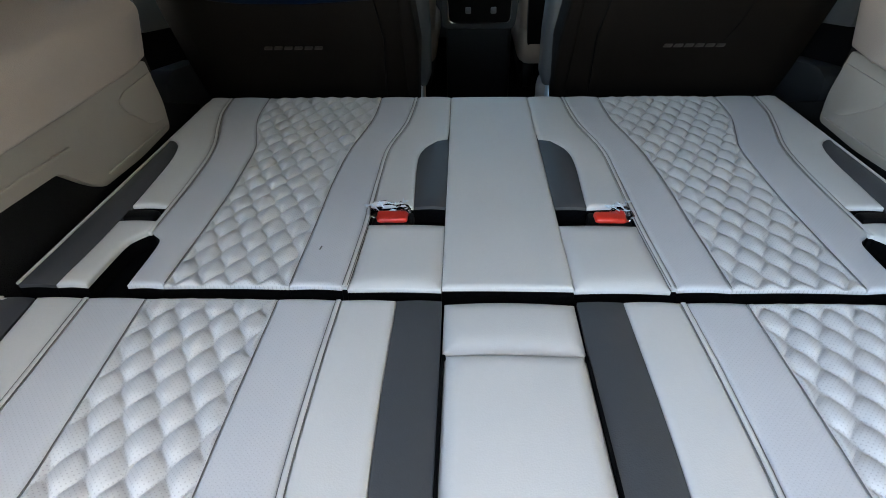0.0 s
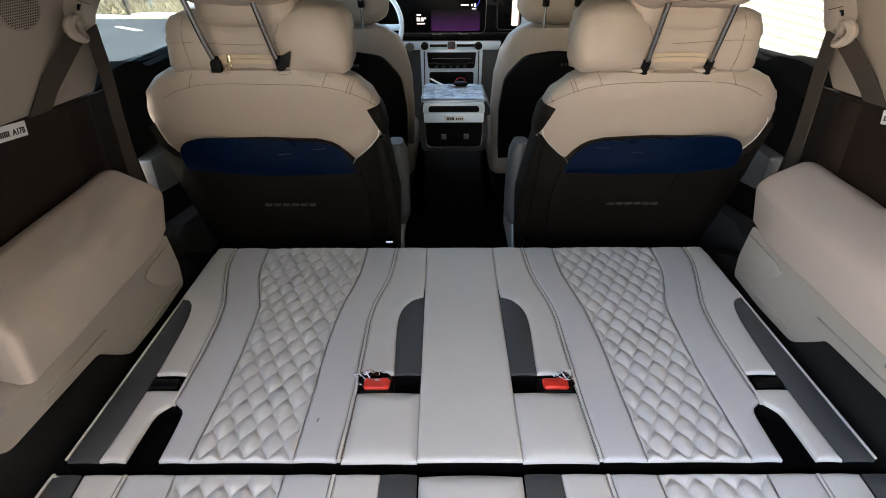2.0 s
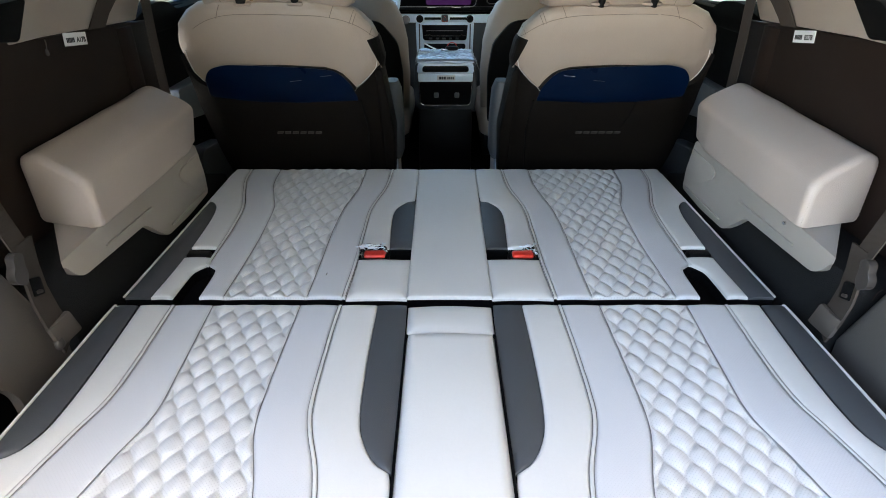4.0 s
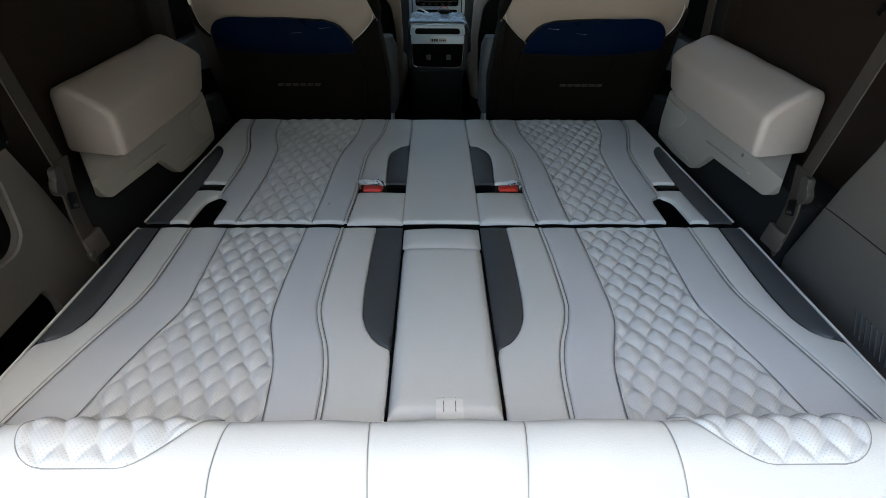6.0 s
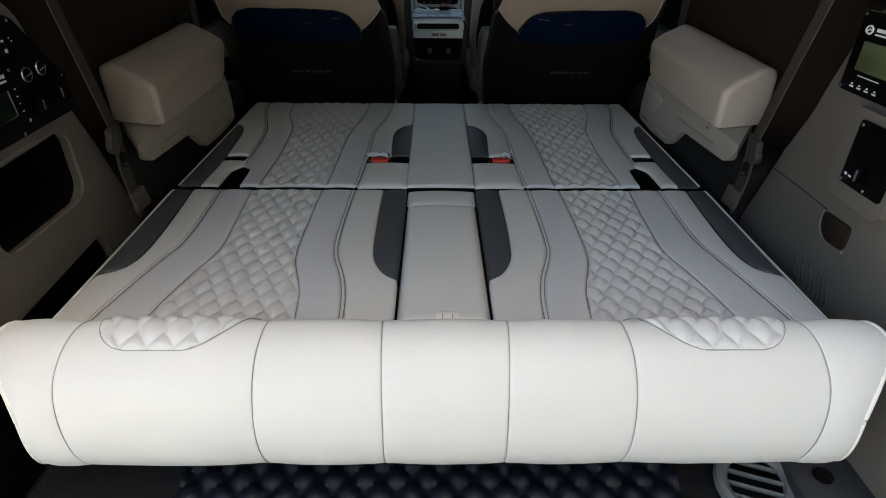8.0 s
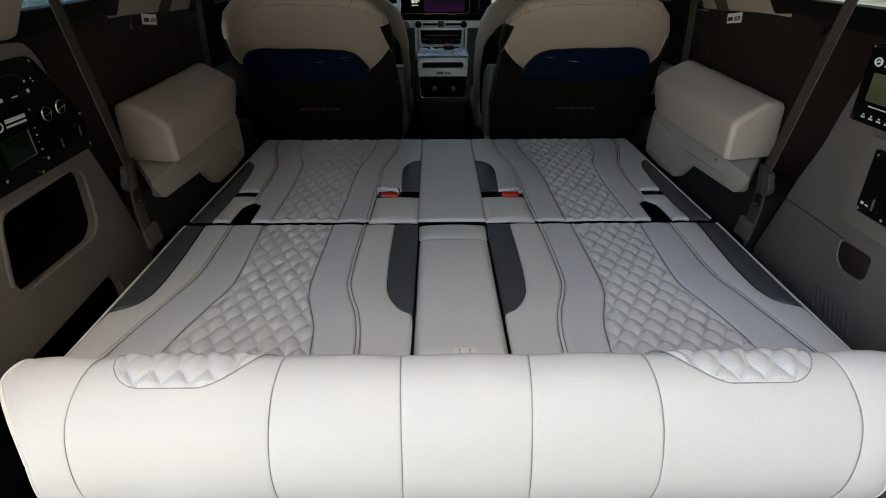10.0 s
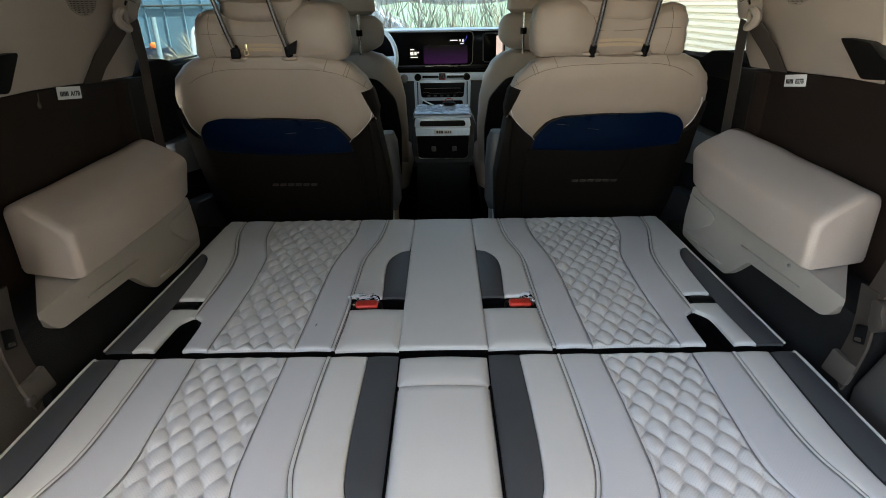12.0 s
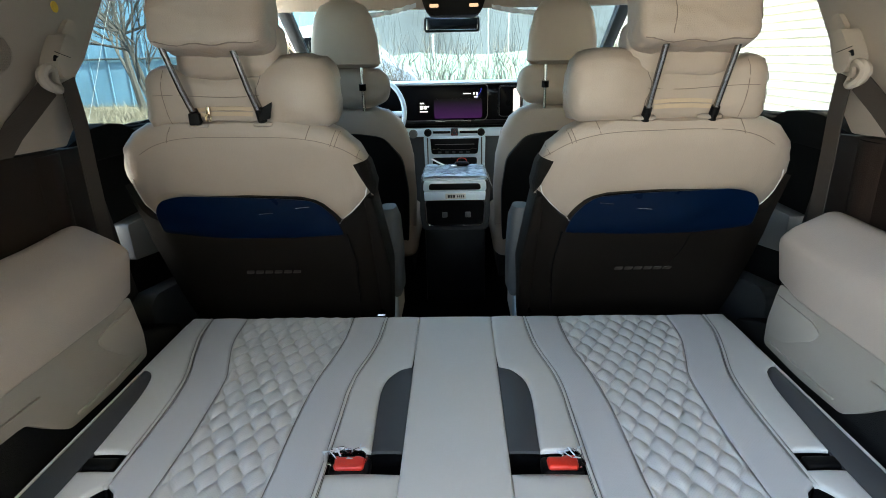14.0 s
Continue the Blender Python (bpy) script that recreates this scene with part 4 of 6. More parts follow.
tagged(part("sticker", disc((-0.7315, 1.142, 0.655), 0.010, 0.002, "x", 16), material("yellow_paper", (0.75, 0.50, 0.05), 0.6)), "small round yellow paper sticker on the trim", "sticker")


def pillar_belt(s):
    belt = thing("seat_belt", "brown webbing seat belt running from the pillar guide to the floor", "seat belt", "second row seat belts")
    dy, dz = (-0.018, 0.018) if s < 0 else (0.0, 0.0)
    moved = (lambda pts: [(y + dy, z + dz) for y, z in pts])
    ring = [(s * (0.708 - 0.010 * math.sin(q) ** 2), 1.066 + dy + 0.016 * math.cos(q) - 0.004 * math.sin(q), 0.512 + dz + 0.019 * math.sin(q) - 0.003 * math.cos(q)) for q in (2 * math.pi * k / 24 for k in range(24))]
    part("guide", tube(ring, [0.0072 + 0.0030 * max(-math.cos(2 * math.pi * k / 24), 0) for k in range(24)], 8, closed=True), BEIGETRIM, belt, "beige plastic belt guide ring")
    cover = part("guide_cover", prism(rounded(moved([(1.150, 0.568), (1.147, 0.582), (1.125, 0.590), (1.100, 0.562), (1.084, 0.540), (1.086, 0.521), (1.098, 0.511), (1.120, 0.513)]), [0.008, 0.008, 0.010, 0.01, 0.008, 0.012, 0.012, 0.012], 3), s * 0.698, s * 0.733, "x", 0.007, 3), BEIGETRIM, belt, "beige belt adjuster cover")
    part("adjuster_tab", prism(rounded(moved([(1.203, 0.598), (1.194, 0.615), (1.178, 0.617), (1.150, 0.592), (1.158, 0.580), (1.186, 0.580)]), 0.008, 3), s * 0.722, s * 0.733, "x", 0.004, 2), BEIGETRIM, belt, "recessed adjuster track")
    part("cover_line", tube([(s * 0.6975, y, z) for y, z in moved(((1.122, 0.5475), (1.10, 0.553), (1.082, 0.558)))], 0.0007, 5), BROWN, cover)
    part("guide_slot", prism(rounded(moved([(1.090, 0.549), (1.079, 0.553), (1.073, 0.543), (1.078, 0.541), (1.082, 0.547)]), 0.002, 2), s * 0.6965, s * 0.699, "x", 0.0006), BLACK, cover)
    part("front_webbing", ribbon([(s * 0.703, 1.094 + dy * 0.3, 0.508 + dz), (s * 0.710, 1.110, 0.44), (s * 0.716, 1.118, 0.36), (s * 0.720, 1.126, 0.27), (s * 0.722, 1.136, 0.10), (s * 0.722, 1.14, -0.25)], 0.044, 0.0022, (0, 1, 0.12)), STRAP, belt)
    bm = ribbon([(s * 0.712, 1.068 + dy, 0.500 + dz), (s * 0.722, 1.020 + dy, 0.462 + dz), (s * 0.7280, 0.990 + dy * 1.6, 0.436 + dz * 0.8), (s * 0.7295, 0.930 + dy * 2.2, 0.384 + dz * 0.4)], 0.042, 0.0022, (0, 1, -0.9))
    # cut off along the lower trim's upper edge to look hidden from the camera
    bmesh.ops.bisect_plane(bm, geom=bm.verts[:] + bm.edges[:] + bm.faces[:], plane_co=(0, 0.95, 0.4095), plane_no=(0, 0.046, 1), clear_inner=True)
    part("back_webbing", bm, STRAP, belt)
    return belt


pillar_belt(-1)
pillar_belt(1)


# ---- second-row seats ----
def yback(z):
    return 1.305 - 0.53 * z


def lean(x, y, z):
    return (x, yback(z) + y, z)


def drape(obs, pts, r):
    """A cord laid over the rear face of one mesh or several along points (x, z)."""
    obs = obs if isinstance(obs, list) else [obs]
    trees = [BVHTree.FromPolygons([v.co for v in ob.data.vertices], [tuple(f.vertices) for f in ob.data.polygons]) for ob in obs]
    path = []
    for x, z in pts:
        hits = [h for h in (tree.ray_cast(Vector((x, 0.3, z)), Vector((0, 1, 0)))[0] for tree in trees) if h]
        if hits:
            path.append((x, min(h.y for h in hits) - r * 0.3, z))
    return tube(path, r, 5)


SHELL_TOP = [(-0.247, 0.316), (-0.244, 0.285), (-0.238, 0.258), (-0.224, 0.239), (-0.2050, 0.230), (-0.2040, 0.248), (-0.195, 0.264), (-0.180, 0.276), (-0.126, 0.287), (-0.003, 0.290), (0.112, 0.284), (0.140, 0.275), (0.156, 0.264), (0.172, 0.243), (0.185, 0.221), (0.205, 0.236), (0.227, 0.258), (0.243, 0.278), (0.252, 0.284)]


def shell_sheet(place):
    """The seat's hard back: a curved sheet with a cut-out upper edge and a turned-in rim."""
    bm, cols = bmesh.new(), []
    us = []
    for (a, za), (b, zb) in zip(SHELL_TOP, SHELL_TOP[1:]):
        n = max(int((b - a) / 0.012), 1)
        us += [(a + (b - a) * k / n, za + (zb - za) * k / n) for k in range(n)]
    us.append(SHELL_TOP[-1])
    for u, top in us:
        col = []
        for k in range(15):
            f = k / 14
            z = -0.20 + (top + 0.20) * f
            w = 1.03 - 0.10 * max(-z, 0) / 0.2
            col.append(bm.verts.new(place(u * (w if z < 0.18 else 1.0 + 0.03 * max(0.22 - z, 0) / 0.04), -0.006 + 0.003 * max(f - 0.93, 0) / 0.07, z)))
        cols.append(col)
    for a, b in zip(cols, cols[1:]):
        for k in range(14):
            bm.faces.new((a[k], b[k], b[k + 1], a[k + 1]))
    rim = [c[-1] for c in cols] + [v for v in reversed(cols[-1][:-1])] + [c[0] for c in reversed(cols[:-1])] + cols[0][1:-1]
    back = [bm.verts.new(v.co + Vector((0, 0.032, 0))) for v in rim]
    for k in range(len(rim)):
        bm.faces.new((rim[k], rim[(k + 1) % len(rim)], back[(k + 1) % len(rim)], back[k]))
    bmesh.ops.recalc_face_normals(bm, faces=bm.faces)
    return bm


def second_row_seat(s):
    cx = s * 0.428
    seat = thing("captain_seat", "beige leather seat with a dark brown back shell and blue film", "car seat", "second row seats", at=(0, 0, -0.42))

    def p(name, bm, mat, parent=None, label="", **kw):
        ob = part(name, bm, mat, parent or seat, label, **kw)
        if parent is None:
            ob.matrix_parent_inverse = Matrix.Translation((0, 0, 0.42))
        return ob
    rows = []
    for z, w, d in ((-0.20, 0.225, 0.055), (-0.05, 0.238, 0.065), (0.10, 0.236, 0.07), (0.22, 0.242, 0.074), (0.265, 0.255, 0.076), (0.30, 0.262, 0.077), (0.345, 0.256, 0.075), (0.385, 0.239, 0.070), (0.415, 0.206, 0.060), (0.432, 0.172, 0.046), (0.440, 0.135, 0.025)):
        z += 0.010 * max((z - 0.30) / 0.14, 0) if s < 0 else 0
        rows.append((cx, yback(z) + 0.012 + 0.075, z, w, d))
    cover = p("back_cushion", puff(puff(loft(rows, 40, 3.6), 0.0028, 8, 2), 0.0009, 30, 0), BEIGE)
    # hard shell over the lower part of the back
    bend = (lambda x: (0.012 if (x - cx) * s > 0 else 0.022) * max((abs(x - cx) - 0.185) / 0.045, 0) ** 1.5)
    curved = (lambda x, y, z: (x, yback(z) + y + bend(x), z))
    flip = (lambda pts: [(cx - s * u, z) for u, z in pts])
    hard = p("back_shell", shell_sheet(lambda u, y, z: curved(cx - s * u, y, z)), SHELL, None, "dark brown hard plastic back shell")
    side = [(0.236, 0.276), (0.256, 0.276), (0.275, 0.08), (0.258, -0.20), (0.235, -0.20)]
    p("side_panel", prism(flip(side), 0.020, 0.13, "y", 0.010, 3, lean), SHELL, None, "dark brown side panel")
    film = rounded([(0.189, 0.182), (0.179, 0.222), (0.156, 0.252), (0.136, 0.265), (0.069, 0.272), (-0.048, 0.277), (-0.134, 0.280), (-0.178, 0.269), (-0.198, 0.245), (-0.202, 0.194), (-0.081, 0.178), (0.045, 0.176)], [0.004, 0.012, 0.012, 0.02, 0.03, 0.03, 0.02, 0.015, 0.02, 0.012, 0.03, 0.03], 4)
    film = [(u, 0.186 + (z - 0.178) * 1.06) for u, z in film]
    p("protective_film", prism(flip(film), -0.0095, -0.0068, "y", 0.001, 1, lean), FILM, None, "glossy dark blue protective film")
    for k in range(2):
        u = (0.10, 0.02)[k]
        p("film_crease", tube([lean(cx - s * (u + i * 0.006), -0.0105, 0.262 - 0.014 * k + 0.0006 * i) for i in range(6)], 0.0007, 5), CHROME, None)
    for pipe in ([(-0.236, 0.326), (-0.240, 0.306), (-0.241, 0.284), (-0.236, 0.259), (-0.223, 0.241), (-0.205, 0.232)], [(0.184, 0.220), (0.205, 0.238), (0.226, 0.259), (0.240, 0.276), (0.246, 0.296)]):
        curve = smooth_path([(u, z, 0) for u, z in pipe], 5)
        p("shell_piping", drape([cover, hard], [(cx - s * q.x, q.y) for q in curve], 0.0015), CORD, None, "cream piping")
    for k in range(6):
        u = -0.050 + 0.022 * k
        p("emblem_bar", prism([(cx + u - 0.010, 0.080), (cx + u + 0.007, 0.080), (cx + u + 0.010, 0.088), (cx + u - 0.007, 0.088)], -0.009, -0.0055, "y", 0.0008, 1, lean), BELTPLASTIC, None, "small grey emblem bar")
    p("shell_line", tube([lean(cx - s * u, -0.0065, z) for u, z in ((0.195, 0.19), (0.205, 0.10), (0.19, -0.05), (0.15, -0.18))], 0.002, 6), BLACK, None)
    if s > 0:
        p("shell_crease", tube([lean(cx - s * u, -0.0065, z) for u, z in ((-0.084, 0.182), (-0.078, 0.14), (-0.062, 0.095))], 0.0012, 5), BLACK, None)
    # dark panel let into the inner shoulder
    bm = bmesh.new()
    bm.from_mesh(cover.data)
    bm.normal_update()
    for at, way in (((0.249, 0.290), (-0.938, -0.346)), ((0.225, 0.352), (-0.25, 0.97)), ((0.25, 0.235), (0.0, -1.0))):
        bmesh.ops.bisect_plane(bm, geom=bm.verts[:] + bm.edges[:] + bm.faces[:], plane_co=(cx - s * at[0], 0, at[1]), plane_no=(-s * way[0], 0, way[1]), clear_outer=True)
    for v, n in [(v, v.normal.copy()) for v in bm.verts]:
        v.co += n * 0.0022
    p("shoulder_panel", bm, SHELL, cover, "dark brown leather shoulder panel")
    # top seams of the cushion
    over = smooth_path([(0.245, 0.358, 0), (0.2, 0.391, 0), (0.133, 0.410, 0), (0.033, 0.415, 0), (-0.083, 0.415, 0), (-0.146, 0.403, 0), (-0.19, 0.382, 0)], 5)
    p("seam", drape(cover, [(cx - s * q.x, q.y) for q in over], 0.0007), LINE, cover)
    for u, z in ((0.145, 0.408), (0.189, 0.392), (0.196, 0.389), (0.234, 0.364), (-0.125, 0.406)):
        p("seam", drape(cover, [(cx - s * (u + 0.012 * t / 6), z + 0.030 * t / 6) for t in range(7)], 0.0008), LINE, cover)
    # neck cushion, headrest and posts
    ring = [(-0.160, 0.476, 0.014, 0.014), (-0.157, 0.479, 0.038, 0.046), (-0.146, 0.484, 0.050, 0.058), (-0.12, 0.488, 0.053, 0.062), (-0.08, 0.486, 0.050, 0.057), (-0.02, 0.483, 0.046, 0.052), (0.045, 0.485, 0.050, 0.056), (0.066, 0.488, 0.049, 0.057), (0.090, 0.493, 0.055, 0.063), (0.12, 0.498, 0.059, 0.068), (0.155, 0.497, 0.058, 0.067), (0.186, 0.494, 0.056, 0.064), (0.199, 0.491, 0.048, 0.056), (0.206, 0.489, 0.034, 0.040), (0.208, 0.487, 0.012, 0.014)]
    neck = p("neck_cushion", puff(puff(loft_x([(cx - s * u, 1.165 - 0.25 * (z - 0.48), z, ry, rz) for u, z, ry, rz in ring], 36, 3.6), 0.0035, 11, 1), 0.0018, 34, 0), BEIGE, None, "beige leather neck cushion", sharp=60)
    p("neck_seam", drape(neck, [(cx - s * (0.066 + 0.006 * math.sin(t)), 0.55 - 0.0115 * t) for t in range(11)], 0.0008), LINE, neck)
    p("neck_seam", drape(neck, [(cx - s * (-0.112 - 0.004 * math.sin(t * 0.5)), 0.54 - 0.0115 * t) for t in range(10)], 0.0008), LINE, neck)
    p("neck_seam", drape(neck, [(cx - s * (0.066 - 0.215 * t / 14), 0.492 - 0.003 * math.sin(t * 0.4)) for t in range(15)], 0.0007), LINE, neck)
    q0, q1 = cx - 0.054, cx + 0.052
    p("zip_tape", ribbon([(q0, 1.112, 0.462), (q0 + 0.03, 1.1095, 0.4645), (q1 - 0.03, 1.1095, 0.4645), (q1, 1.112, 0.462)], 0.017, 0.003, (0, 0, 1)), TAN, neck, "tan zip tape")
    p("zip_line", tube([(q0, 1.1095, 0.4625), (q0 + 0.03, 1.107, 0.465), (q1 - 0.03, 1.107, 0.465), (q1, 1.1095, 0.4625)], 0.0012, 5), BEIGE, neck)
    if s < 0:
        pull = p("zip_pull", rbox((cx - 0.034, 1.101, 0.458), (cx - 0.026, 1.106, 0.474), 0.002), BRASS, neck, "small metal zip pull")
        p("pull_ring", tube([(cx - 0.030 + 0.005 * math.cos(a), 1.100, 0.453 + 0.006 * math.sin(a)) for a in (2 * math.pi * k / 12 for k in range(12))], 0.0018, 6, closed=True), BRASS, pull)
    drop = 0.013 if s > 0 else 0.003
    head = p("headrest", puff(puff(blob((cx - s * 0.002, 1.115, 0.635 - drop), (0.103, 0.062, 0.068), 7.0, 40, 24, -14), 0.003, 10, 1), 0.0014, 32, 0), BEIGE, None, "beige leather headrest")
    p("headrest_base", puff(blob((cx - s * 0.008, 1.160, 0.575 - drop), (0.100, 0.045, 0.058), 4.6, 30, 16, -10), 0.003, 10, 1), BEIGE, head)
    for dz, half in ((-0.050, 0.094),):
        p("headrest_seam", drape(head, [(cx - s * 0.002 + half * t / 8, 0.635 - drop + dz + 0.006 * (t / 8) ** 4 - 0.002 * math.sin(t * 1.1)) for t in range(-8, 9)], 0.0012), LINE, head)
    if s > 0:
        p("headrest_seam", drape(head, [(cx - 0.052 + 0.002 * math.sin(t), 0.70 - 0.0105 * t) for t in range(12)], 0.0009), LINE, head)
    for k in (-1, 1):
        q = cx + s * 0.012 + k * 0.062
        up = 0.014 if s < 0 else 0.004
        q2 = cx - s * 0.006 + k * 0.062
        p("post", tube([(q2, 1.112, 0.430 + up), ((q + q2) / 2 - 0.003, 1.088, 0.505), (q - 0.007, 1.066, 0.582 - drop)], 0.0056, 12), POST, None, "dark chrome headrest post")
        p("post_sleeve", tube([(q2, 1.113, 0.430 + up), (q2 + (q - q2) * 0.12, 1.104, 0.454 + up)], [0.0088, 0.0078], 12), BLACK, None, "black plastic post sleeve")
        p("post_collar", blob((q2, 1.126, 0.4385), (0.023, 0.022, 0.006), 3.0, 18, 8), BEIGE, None, "beige collar")
    if s < 0:
        q = cx - s * 0.006 - 0.062
        p("post_foot", rbox((q - 0.011, 1.096, 0.440), (q + 0.010, 1.108, 0.463), 0.003, 2), BLACK, None, "black plastic foot of the post")
        q = cx - s * 0.006 + 0.062
        p("post_strap", prism([(q - 0.004, 0.446), (q + 0.018, 0.450), (q + 0.024, 0.480), (q + 0.004, 0.470)], 1.100, 1.106, "y", 0.001), BLACK, None, "black strap end beside the post")
    # lower seat and inner armrest
    p("seat_base", rbox((cx - 0.25, 1.36, -0.30), (cx + 0.25, 1.88, -0.14), 0.05, 4), BEIGE, None, "beige leather seat cushion")
    for a in (-1, 1):
        p("leg", rbox((cx + a * 0.2 - 0.025, 1.40, -0.42), (cx + a * 0.2 + 0.025, 1.85, -0.29), 0.01), BLACK, None, "black seat rail")
    ax = cx - s * 0.262
    p("armrest", loft([(ax, 1.46, -0.06, 0.020, 0.03), (ax, 1.45, -0.03, 0.031, 0.045), (ax, 1.43, 0.08, 0.033, 0.048), (ax, 1.415, 0.17, 0.029, 0.046), (ax, 1.41, 0.198, 0.019, 0.032)], 20, 3), SLATE, None, "dark leather armrest folded up")
    p("hinge_cover", prism(rounded([(1.40, -0.22), (1.50, -0.22), (1.485, -0.02), (1.435, -0.01)], 0.02, 3), ax - 0.006, ax + 0.006, "x", 0.003), SILVER, None, "silver plastic hinge cover")
    p("lever", rbox((ax + s * 0.02, 1.36, -0.08), (ax + s * 0.035, 1.385, -0.03), 0.004), CHROME, None, "chrome release lever")
    return seat


second_row_seat(-1)
second_row_seat(1)


# ---- front seats ----
def front_seat(s):
    cx = s * 0.42
    seat = thing("driver_seat" if s < 0 else "passenger_seat", "beige leather front seat with a black back shell", "car seat", "front seats")
    yb = lambda z: 2.40 - 0.22 * z
    rows = [(cx, yb(z) + 0.10, z, w, d) for z, w, d in ((-0.28, 0.24, 0.08), (0.0, 0.25, 0.085), (0.15, 0.245, 0.085), (0.25, 0.225, 0.08), (0.31, 0.195, 0.07), (0.345, 0.15, 0.055), (0.36, 0.10, 0.03))]
    part("back_cushion", puff(loft(rows, 36, 3.2), 0.003, 8), BEIGE, seat)
    sh = rounded([(cx - 0.21, -0.28), (cx + 0.21, -0.28), (cx + 0.222, 0.0), (cx + 0.205, 0.15), (cx + 0.13, 0.243), (cx, 0.262), (cx - 0.13, 0.243), (cx - 0.205, 0.15), (cx - 0.222, 0.0)], 0.03, 3)
    part("back_shell", prism(sh, 0.0, 0.05, "y", 0.008, 3, lambda x, y, z: (x, yb(z) + y, z)), BLACK, seat, "black plastic back shell")
    part("neck_cushion", puff(blob((cx, 2.40, 0.44), (0.165, 0.06, 0.085), 2.8, 26, 14), 0.004, 9), BEIGE, seat, "beige leather neck cushion")
    part("headrest", loft([(cx, 2.37, 0.515, 0.115, 0.04), (cx, 2.365, 0.53, 0.135, 0.055), (cx, 2.36, 0.62, 0.128, 0.062), (cx, 2.36, 0.70, 0.110, 0.06), (cx, 2.36, 0.74, 0.085, 0.05), (cx, 2.36, 0.757, 0.05, 0.03)], 28, 2.8), BEIGE, seat, "beige leather headrest")
    for k in (-1, 1):
        part("post", tube([(cx + k * 0.062, 2.345, 0.35), (cx + k * 0.062, 2.335, 0.53)], 0.006, 10), CHROME, seat, "chrome headrest post")
        part("post_sleeve", tube([(cx + k * 0.062, 2.340, 0.43), (cx + k * 0.062, 2.337, 0.455)], 0.014, 10), BLACK, seat, "black plastic post sleeve")
    part("seat_base", rbox((cx - 0.25, 2.45, -0.32), (cx + 0.25, 2.98, -0.16), 0.05, 4), BEIGE, seat, "beige leather seat cushion")
    for k in (-1, 1):
        part("leg", rbox((cx + k * 0.2 - 0.025, 2.48, -0.42), (cx + k * 0.2 + 0.025, 2.95, -0.31), 0.01), BLACK, seat, "black seat rail")
    for k in range(4):
        part("emblem_bar", rbox((cx + s * 0.02 + k * 0.015, yb(0.21) - 0.006, 0.20), (cx + s * 0.02 + k * 0.015 + 0.009, yb(0.21) + 0.002, 0.212), 0.001, 1), GUN, seat, "small metal emblem bar")
    return seat


front_seat(-1)
front_seat(1)

# ---- centre console ----
con = thing("centre_console", "silver and black centre console with air vent and open tray", "console", at=(0, 0, -0.42))
base = Matrix.Translation((0, 0, 0.42))


def cpart(name, bm, mat, label="", parent=None):
    ob = part(name, bm, mat, parent or con, label)
    if parent is None:
        ob.matrix_parent_inverse = base
    return ob


cpart("body", prism(rounded([(-0.128, -0.098), (0.128, -0.098), (0.138, -0.03), (0.130, 0.101), (-0.130, 0.101), (-0.138, -0.03)], 0.016, 4), 2.172, 2.40, "y", 0.010, 3), CONSOLE, "dark grey console body")
cpart("plinth", rbox((-0.12, 2.19, -0.42), (0.12, 2.95, -0.098), 0.01), BLACK, "black console plinth")
cpart("front_tray", rbox((-0.13, 2.40, -0.098), (0.13, 2.95, -0.03), 0.01), BLACK, "black filling for the dark inside of an open tray")
cpart("vent_surround", prism(rounded([(-0.122, 0.062), (0.122, 0.062), (0.118, 0.104), (-0.118, 0.104)], 0.012, 4), 2.150, 2.178, "y", 0.005), SILVER, "silver vent surround")
cpart("vent_opening", prism(rounded([(-0.100, 0.069), (0.100, 0.069), (0.097, 0.093), (-0.097, 0.093)], 0.011, 4), 2.146, 2.152, "y", 0.001), BLACK, "black air vent")
cpart("button_band", prism(rounded([(-0.116, 0.028), (0.116, 0.028), (0.118, 0.0605), (-0.118, 0.0605)], 0.003, 3), 2.148, 2.178, "y", 0.003), SILVER, "silver control band")
cpart("display", rbox((-0.036, 2.144, 0.034), (0.042, 2.149, 0.055), 0.002), CORD, "pale climate label")
for k in range(3):
    cpart("display_bar", rbox((-0.027 + k * 0.010, 2.1425, 0.039), (-0.019 + k * 0.010, 2.1445, 0.050), 0.0004, 1), INK)
for k in range(4):
    cpart("display_bar", rbox((0.008 + k * 0.0075, 2.1425, 0.040), (0.013 + k * 0.0075, 2.1445, 0.048), 0.0004, 1), INK)
# solid black plate put in for the shaded inside of the tray
cpart("tray_dark_plate", prism(rounded([(-0.108, -0.072), (0.108, -0.072), (0.113, 0.0265), (-0.113, 0.0265)], 0.018, 4), 2.156, 2.174, "y", 0.002), RUBBER, "black filling for the dark inside of an open tray")
cpart("tray_rim", tube([(x, 2.156, z) for x, z in rounded([(-0.115, 0.026), (-0.110, -0.074), (0.110, -0.074), (0.115, 0.026)], [0.001, 0.022, 0.022, 0.001], 6)], 0.0026, 6), CHROME, "thin chrome rim")
for x in (-0.050, 0.040):
    cpart("socket", rbox((x, 2.152, -0.042), (x + 0.020, 2.158, -0.020), 0.003), SLATE, "charging socket")
cpart("lid", rbox((-0.122, 2.16, 0.102), (0.122, 2.385, 0.113), 0.005, 3), SILVER, "pale console lid under plastic film")
cpart("fascia", prism(rounded([(-0.150, -0.2), (0.150, -0.2), (0.158, 0.163), (-0.158, 0.163)], 0.006, 2), 2.95, 3.02, "y", 0.006), SILVER, "silver centre stack surround")
for x in (-0.138, 0.138):
    cpart("fascia_groove", rbox((x - 0.003, 2.9465, -0.05), (x + 0.003, 2.9515, 0.158), 0.001), SLATE)
